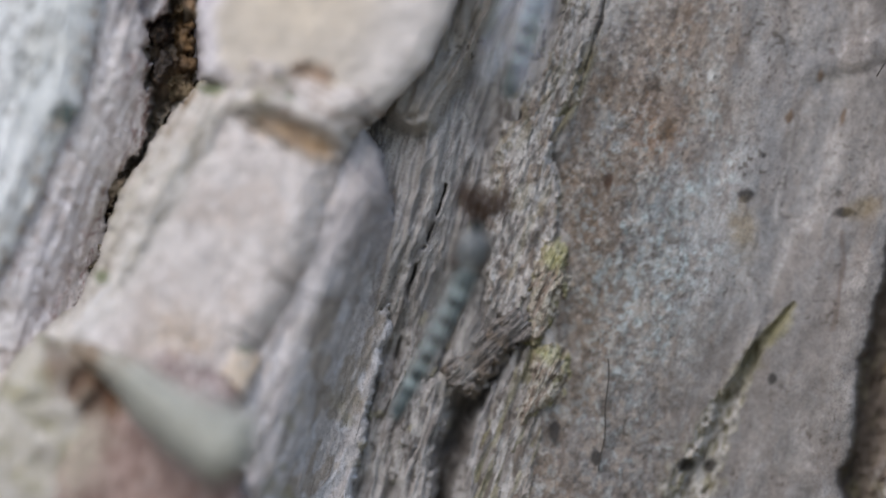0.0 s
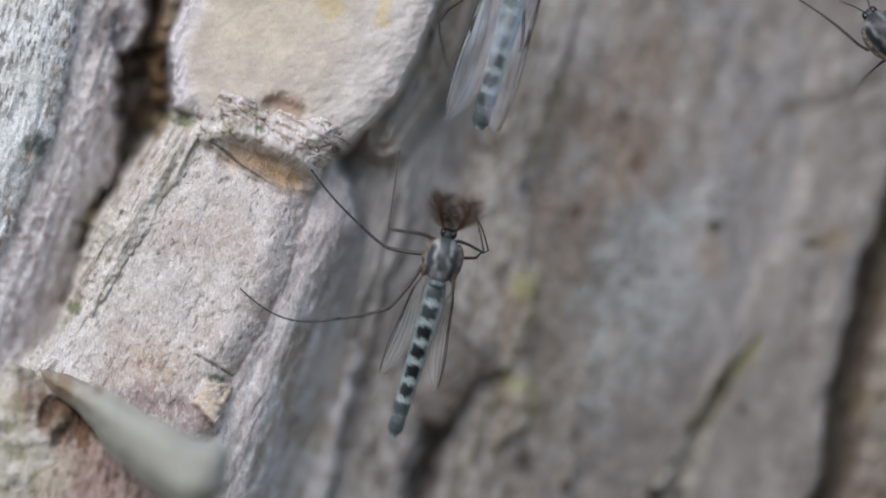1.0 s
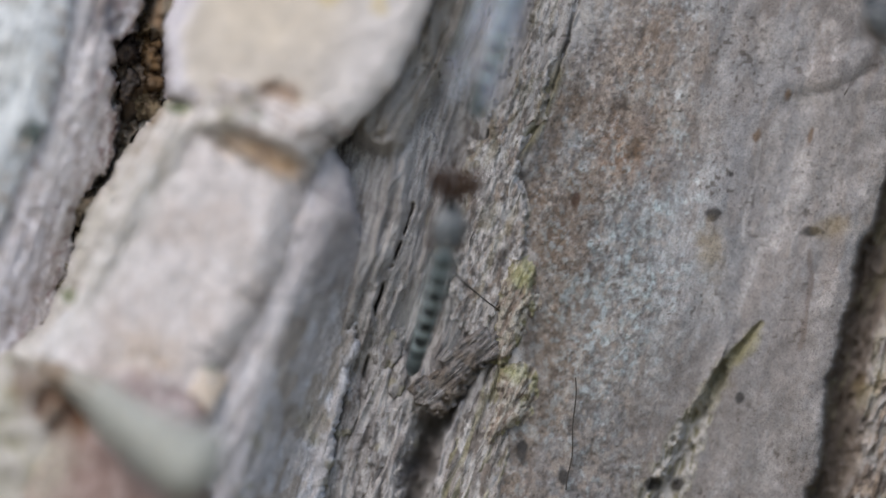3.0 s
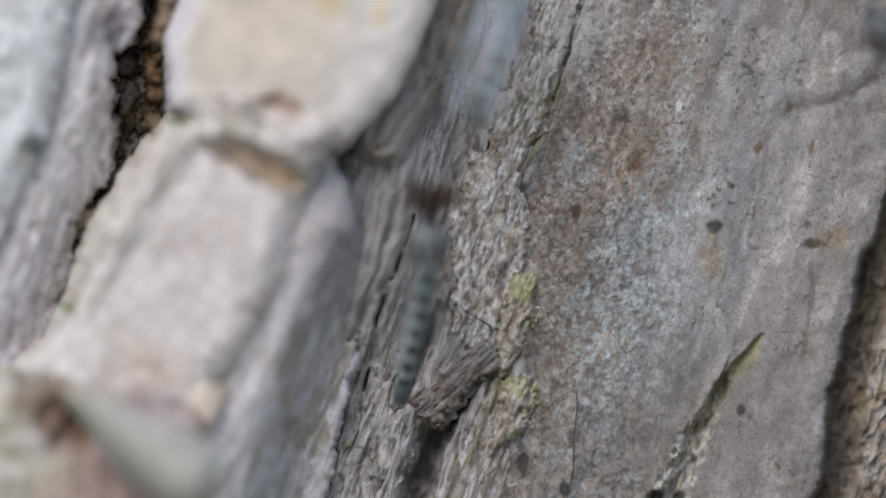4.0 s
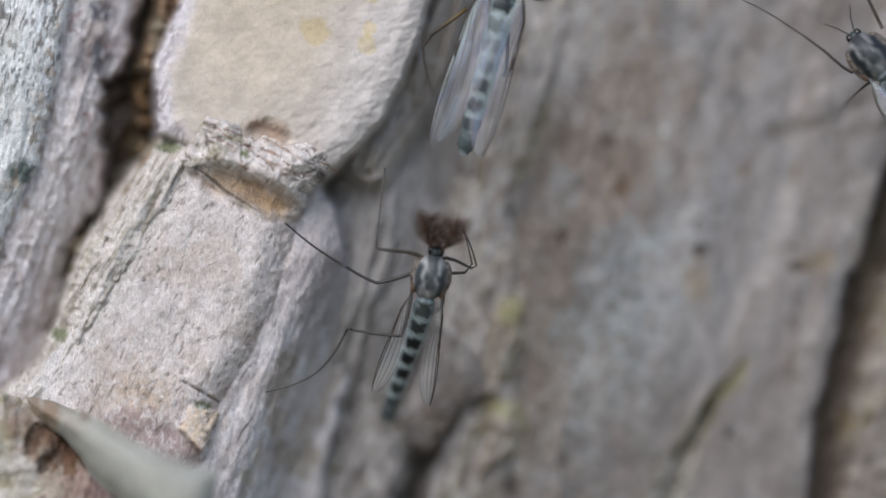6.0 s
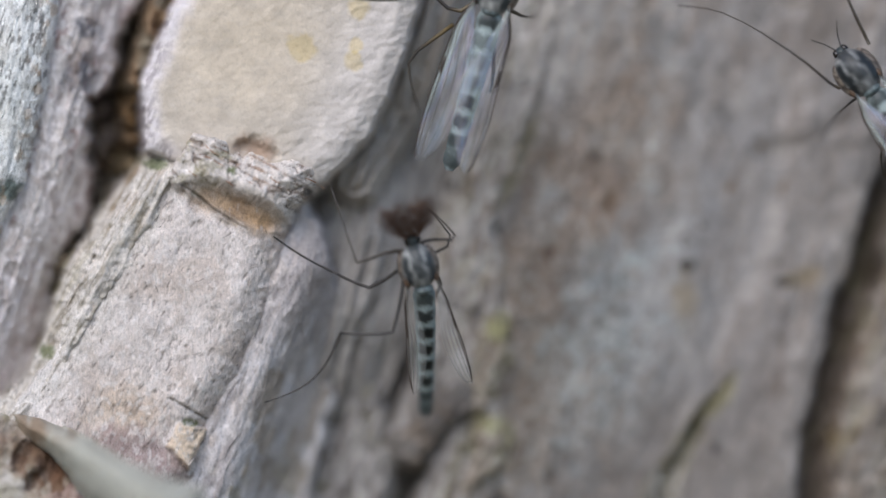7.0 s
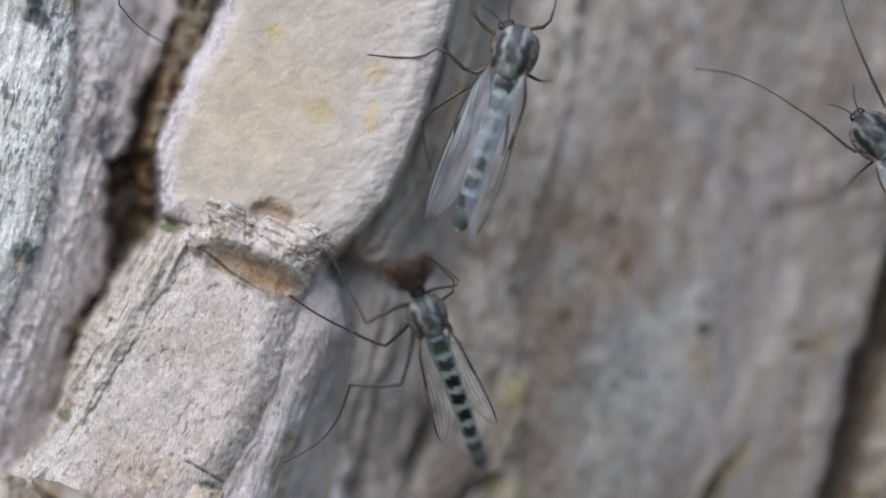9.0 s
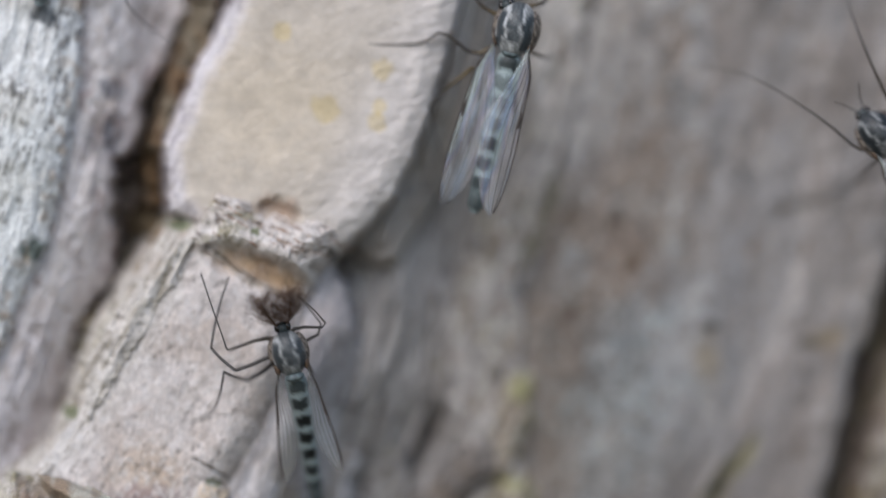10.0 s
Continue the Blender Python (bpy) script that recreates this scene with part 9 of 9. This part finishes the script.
    walk(GRIP_LOWER[2], [
        (0.00, pose(-0.004687, -0.000594, -0.003168, 0, -169.2, 0) @ pose(0, 0, 0, 0, 0, 5.0)),
        (0.10, pose(-0.003385, -0.000765, -0.004259, 0, -176.2, 0) @ pose(0, 0, 0, 0, 0, 3.9)),
        (0.30, pose(-0.003816, -0.000718, -0.003956, 0, -173.5, 0) @ pose(0, 0, 0, 0, 0, 4.4)),
        (0.50, pose(-0.004432, -0.000622, -0.003347, 0, -170.2, 0) @ pose(0, 0, 0, 0, 0, 4.9)),
        (0.70, pose(-0.003718, -0.000684, -0.003744, 0, -174.5, 0) @ pose(0, 0, 0, 0, 0, 4.2)),
        (0.90, pose(-0.003938, -0.000688, -0.003768, 0, -178.3, 0) @ pose(0, 0, 0, 0, 0, 3.6)),
        (1.00, pose(-0.004033, -0.000678, -0.003707, 0, -177.0, 0) @ pose(0, 0, 0, 0, 0, 3.8)),
        (1.10, pose(-0.004165, -0.000669, -0.003649, 0, -157.7, 0) @ pose(0, 0, 0, 0, 0, 6.7)),
        (1.30, pose(-0.004581, -0.000667, -0.003235, 0, -167.5, 0) @ pose(0, 0, 0, 0, 0, 5.5)),
        (1.50, pose(-0.004405, -0.000966, -0.003277, 0, -155.0, 0) @ pose(0, 0, 0, 0, 0, 9.8)),
        (1.70, pose(-0.004448, -0.000970, -0.003329, 0, -169.7, 0) @ pose(0, 0, 0, 0, 0, 6.1)),
        (1.90, pose(-0.004450, -0.001155, -0.003158, 0, -149.1, 0) @ pose(0, 0, 0, 0, 0, 13.2)),
        (2.00, pose(-0.004766, -0.001019, -0.002741, 0, -139.9, 0) @ pose(0, 0, 0, 0, 0, 15.7)),
        (2.10, pose(-0.004732, -0.001048, -0.002771, 0, -150.4, 0) @ pose(0, 0, 0, 0, 0, 13.1)),
        (2.20, pose(-0.004876, -0.000924, -0.002699, 0, -158.2, 0) @ pose(0, 0, 0, 0, 0, 10.0)),
        (3.30, pose(-0.004445, -0.000943, -0.003259, 0, 170.5, 0) @ pose(0, 0, 0, 0, 0, 0.9)),
        (3.50, pose(-0.003859, -0.000662, -0.002873, 0, 178.9, 0) @ pose(0, 0, 0, 0, 0, 3.1)),
        (3.70, pose(-0.003436, -0.000733, -0.002400, 0, 169.7, 0) @ pose(0, 0, 0, 0, 0, 0.7)),
        (3.90, pose(-0.003533, -0.000639, -0.002596, 0, 169.1, 0) @ pose(0, 0, 0, 0, 0, 1.1)),
        (4.00, pose(-0.003950, -0.000717, -0.002817, 0, -178.0, 0) @ pose(0, 0, 0, 0, 0, 3.8)),
        (4.10, pose(-0.003728, -0.000921, -0.002805, 0, -177.3, 0) @ pose(0, 0, 0, 0, 0, 4.2)),
        (4.30, pose(-0.003679, -0.001058, -0.003320, 0, 177.1, 0) @ pose(0, 0, 0, 0, 0, 2.6)),
        (4.40, pose(-0.003629, -0.000755, -0.003291, 0, 179.3, 0) @ pose(0, 0, 0, 0, 0, 3.2)),
        (4.50, pose(-0.003508, -0.001101, -0.003218, 0, -174.8, 0) @ pose(0, 0, 0, 0, 0, 5.1)),
        (4.60, pose(-0.003603, -0.001468, -0.003990, 0, -160.8, 0) @ pose(0, 0, 0, 0, 0, 10.0)),
        (4.70, pose(-0.003524, -0.001060, -0.003695, 0, -175.8, 0) @ pose(0, 0, 0, 0, 0, 4.5)),
        (4.80, pose(-0.003256, -0.000692, -0.003798, 0, 172.8, 0) @ pose(0, 0, 0, 0, 0, 2.2)),
        (4.90, pose(-0.003634, -0.000865, -0.003631, 0, 175.0, 0) @ pose(0, 0, 0, 0, 0, 2.3)),
        (5.00, pose(-0.004009, -0.000956, -0.003210, 0, -170.9, 0) @ pose(0, 0, 0, 0, 0, 5.9)),
        (5.10, pose(-0.004516, -0.000506, -0.001541, 0, 173.7, 0) @ pose(0, 0, 0, 0, 0, 1.7)),
        (5.20, pose(-0.004173, -0.000830, -0.002745, 0, 145.7, 0) @ pose(0, 0, 0, 0, 0, -5.3)),
        (5.30, pose(-0.004081, -0.000832, -0.002925, 0, 140.9, 0) @ pose(0, 0, 0, 0, 0, -5.8)),
        (5.40, pose(-0.004013, -0.000771, -0.003085, 0, 136.9, 0) @ pose(0, 0, 0, 0, 0, -5.3)),
        (5.50, pose(-0.004680, -0.000607, -0.002899, 0, 136.5, 0) @ pose(0, 0, 0, 0, 0, -3.6)),
        (5.60, pose(-0.004157, -0.000653, -0.002093, 0, 142.5, 0) @ pose(0, 0, 0, 0, 0, -6.0)),
        (5.70, pose(-0.003808, -0.000848, -0.002814, 0, 130.8, 0) @ pose(0, 0, 0, 0, 0, -8.3)),
        (6.80, pose(-0.002793, -0.000662, -0.003110, 0, 134.4, 0) @ pose(0, 0, 0, 0, 0, -6.0)),
        (6.90, pose(-0.003139, -0.000581, -0.002937, 0, 152.4, 0) @ pose(0, 0, 0, 0, 0, -2.0)),
        (7.00, pose(-0.004207, -0.000381, -0.002172, 0, 150.9, 0) @ pose(0, 0, 0, 0, 0, -2.8)),
        (7.10, pose(-0.004302, -0.000386, -0.002162, 0, 150.5, 0) @ pose(0, 0, 0, 0, 0, -3.3)),
        (7.20, pose(-0.004134, -0.000216, -0.001654, 0, 160.4, 0) @ pose(0, 0, 0, 0, 0, -0.5)),
        (7.30, pose(-0.004569, -0.000284, -0.001845, 0, 158.7, 0) @ pose(0, 0, 0, 0, 0, -1.1)),
        (7.40, pose(-0.005143, -0.000496, -0.002434, 0, 155.5, 0) @ pose(0, 0, 0, 0, 0, -2.2)),
        (7.50, pose(-0.004772, -0.000654, -0.002862, 0, 145.6, 0) @ pose(0, 0, 0, 0, 0, -5.4)),
        (7.60, pose(-0.004337, -0.000701, -0.002986, 0, 138.5, 0) @ pose(0, 0, 0, 0, 0, -7.4)),
        (7.70, pose(-0.004366, -0.000716, -0.003018, 0, 138.6, 0) @ pose(0, 0, 0, 0, 0, -7.3)),
        (7.80, pose(-0.005556, -0.000135, -0.001402, 0, -178.8, 0) @ pose(0, 0, 0, 0, 0, 6.8)),
        (7.90, pose(-0.005622, -0.000285, -0.001812, 0, 167.5, 0) @ pose(0, 0, 0, 0, 0, 1.9)),
        (8.00, pose(-0.005653, -0.000263, -0.001744, 0, 163.1, 0) @ pose(0, 0, 0, 0, 0, 0.3)),
        (8.10, pose(-0.005543, -0.000375, -0.002045, 0, 159.5, 0) @ pose(0, 0, 0, 0, 0, -1.0)),
        (8.20, pose(-0.005428, -0.000472, -0.002304, 0, 156.5, 0) @ pose(0, 0, 0, 0, 0, -2.0)),
        (8.30, pose(-0.005857, 0.000099, -0.000722, 0, -179.8, 0) @ pose(0, 0, 0, 0, 0, 6.3)),
        (8.40, pose(-0.005825, -0.000017, -0.001034, 0, 171.8, 0) @ pose(0, 0, 0, 0, 0, 3.3)),
        (8.50, pose(-0.005665, -0.000263, -0.001706, 0, 163.9, 0) @ pose(0, 0, 0, 0, 0, 0.5)),
        (8.60, pose(-0.005609, -0.000126, -0.001316, 0, 170.9, 0) @ pose(0, 0, 0, 0, 0, 2.9)),
        (8.70, pose(-0.005473, -0.000085, -0.001192, 0, 169.0, 0) @ pose(0, 0, 0, 0, 0, 2.2)),
        (8.80, pose(-0.005080, -0.000245, -0.001626, 0, 162.4, 0) @ pose(0, 0, 0, 0, 0, -0.1)),
        (8.90, pose(-0.004871, -0.000403, -0.002058, 0, 147.3, 0) @ pose(0, 0, 0, 0, 0, -5.1)),
        (9.00, pose(-0.004519, -0.000250, -0.001618, 0, 152.3, 0) @ pose(0, 0, 0, 0, 0, -3.5)),
        (9.10, pose(-0.004671, -0.000150, -0.001332, 0, 146.8, 0) @ pose(0, 0, 0, 0, 0, -5.3)),
        (9.20, pose(-0.004505, 0.000066, -0.000713, 0, 162.5, 0) @ pose(0, 0, 0, 0, 0, -0.1)),
        (9.30, pose(-0.004380, 0.000042, -0.000773, 0, 160.0, 0) @ pose(0, 0, 0, 0, 0, -1.0)),
        (9.40, pose(-0.004688, 0.000060, -0.000719, 0, 166.3, 0) @ pose(0, 0, 0, 0, 0, 1.2)),
        (9.50, pose(-0.004828, 0.000051, -0.000739, 0, 163.1, 0) @ pose(0, 0, 0, 0, 0, 0.0)),
        (9.60, pose(-0.005475, 0.000085, -0.000649, 0, 170.4, 0) @ pose(0, 0, 0, 0, 0, 2.6)),
        (9.70, pose(-0.005507, -0.000267, -0.001624, 0, 163.0, 0) @ pose(0, 0, 0, 0, 0, -0.1)),
        (9.75, pose(-0.004890, -0.000164, -0.000556, 0, 163.1, 0) @ pose(0, 0, 0, 0, 0, -29.2)),
        (9.80, pose(-0.003106, -0.000149, 0.000066, 0, 163.2, 0) @ pose(0, 0, 0, 0, 0, -58.3)),
        (9.90, pose(-0.003126, -0.000149, -0.000284, 0, 154.8, 0) @ pose(0, 0, 0, 0, 0, -58.3)),
        (10.00, pose(-0.003123, -0.000149, -0.000115, 0, 158.8, 0) @ pose(0, 0, 0, 0, 0, -58.3)),
    ])
    walk(RESTING, [
        (0.00, pose(0.003892, -0.001000, 0.013932, 4, 14.0, -8)),
        (0.50, pose(0.003944, -0.001000, 0.013984, 4, 15.0, -8)),
        (1.00, pose(0.003892, -0.001000, 0.013932, 4, 14.0, -8)),
        (1.50, pose(0.003840, -0.001000, 0.013880, 4, 14.5, -8)),
        (2.20, pose(0.003892, -0.001000, 0.013932, 4, 14.0, -8)),
        (3.30, pose(0.003892, -0.001000, 0.013932, 4, 14.0, -8)),
        (4.50, pose(0.003892, -0.001000, 0.013932, 4, 14.0, -8)),
        (5.00, pose(0.003892, -0.001000, 0.013932, 4, 14.0, -8)),
        (5.50, pose(0.003944, -0.001000, 0.013932, 4, 14.0, -8)),
        (5.70, pose(0.003892, -0.001000, 0.013932, 4, 14.0, -8)),
        (6.80, pose(0.003892, -0.001000, 0.013932, 4, 14.0, -8)),
        (7.20, pose(0.003840, -0.001000, 0.013932, 4, 14.5, -8)),
        (8.50, pose(0.003944, -0.001000, 0.013932, 4, 14.0, -8)),
        (8.80, pose(0.003944, -0.001000, 0.013932, 4, 13.0, -8)),
        (9.00, pose(0.003892, -0.001000, 0.013932, 4, 17.0, -8)),
        (9.20, pose(0.003892, -0.001000, 0.013932, 4, 16.0, -8)),
        (9.50, pose(0.003944, -0.001000, 0.013932, 4, 11.8, -8)),
        (9.70, pose(0.003944, -0.001000, 0.013932, 4, 12.0, -8)),
        (9.80, pose(0.003736, -0.001000, 0.014814, 4, 12.5, -8)),
        (10.00, pose(0.003684, -0.001000, 0.014866, 4, 12.5, -8)),
    ])


motions()
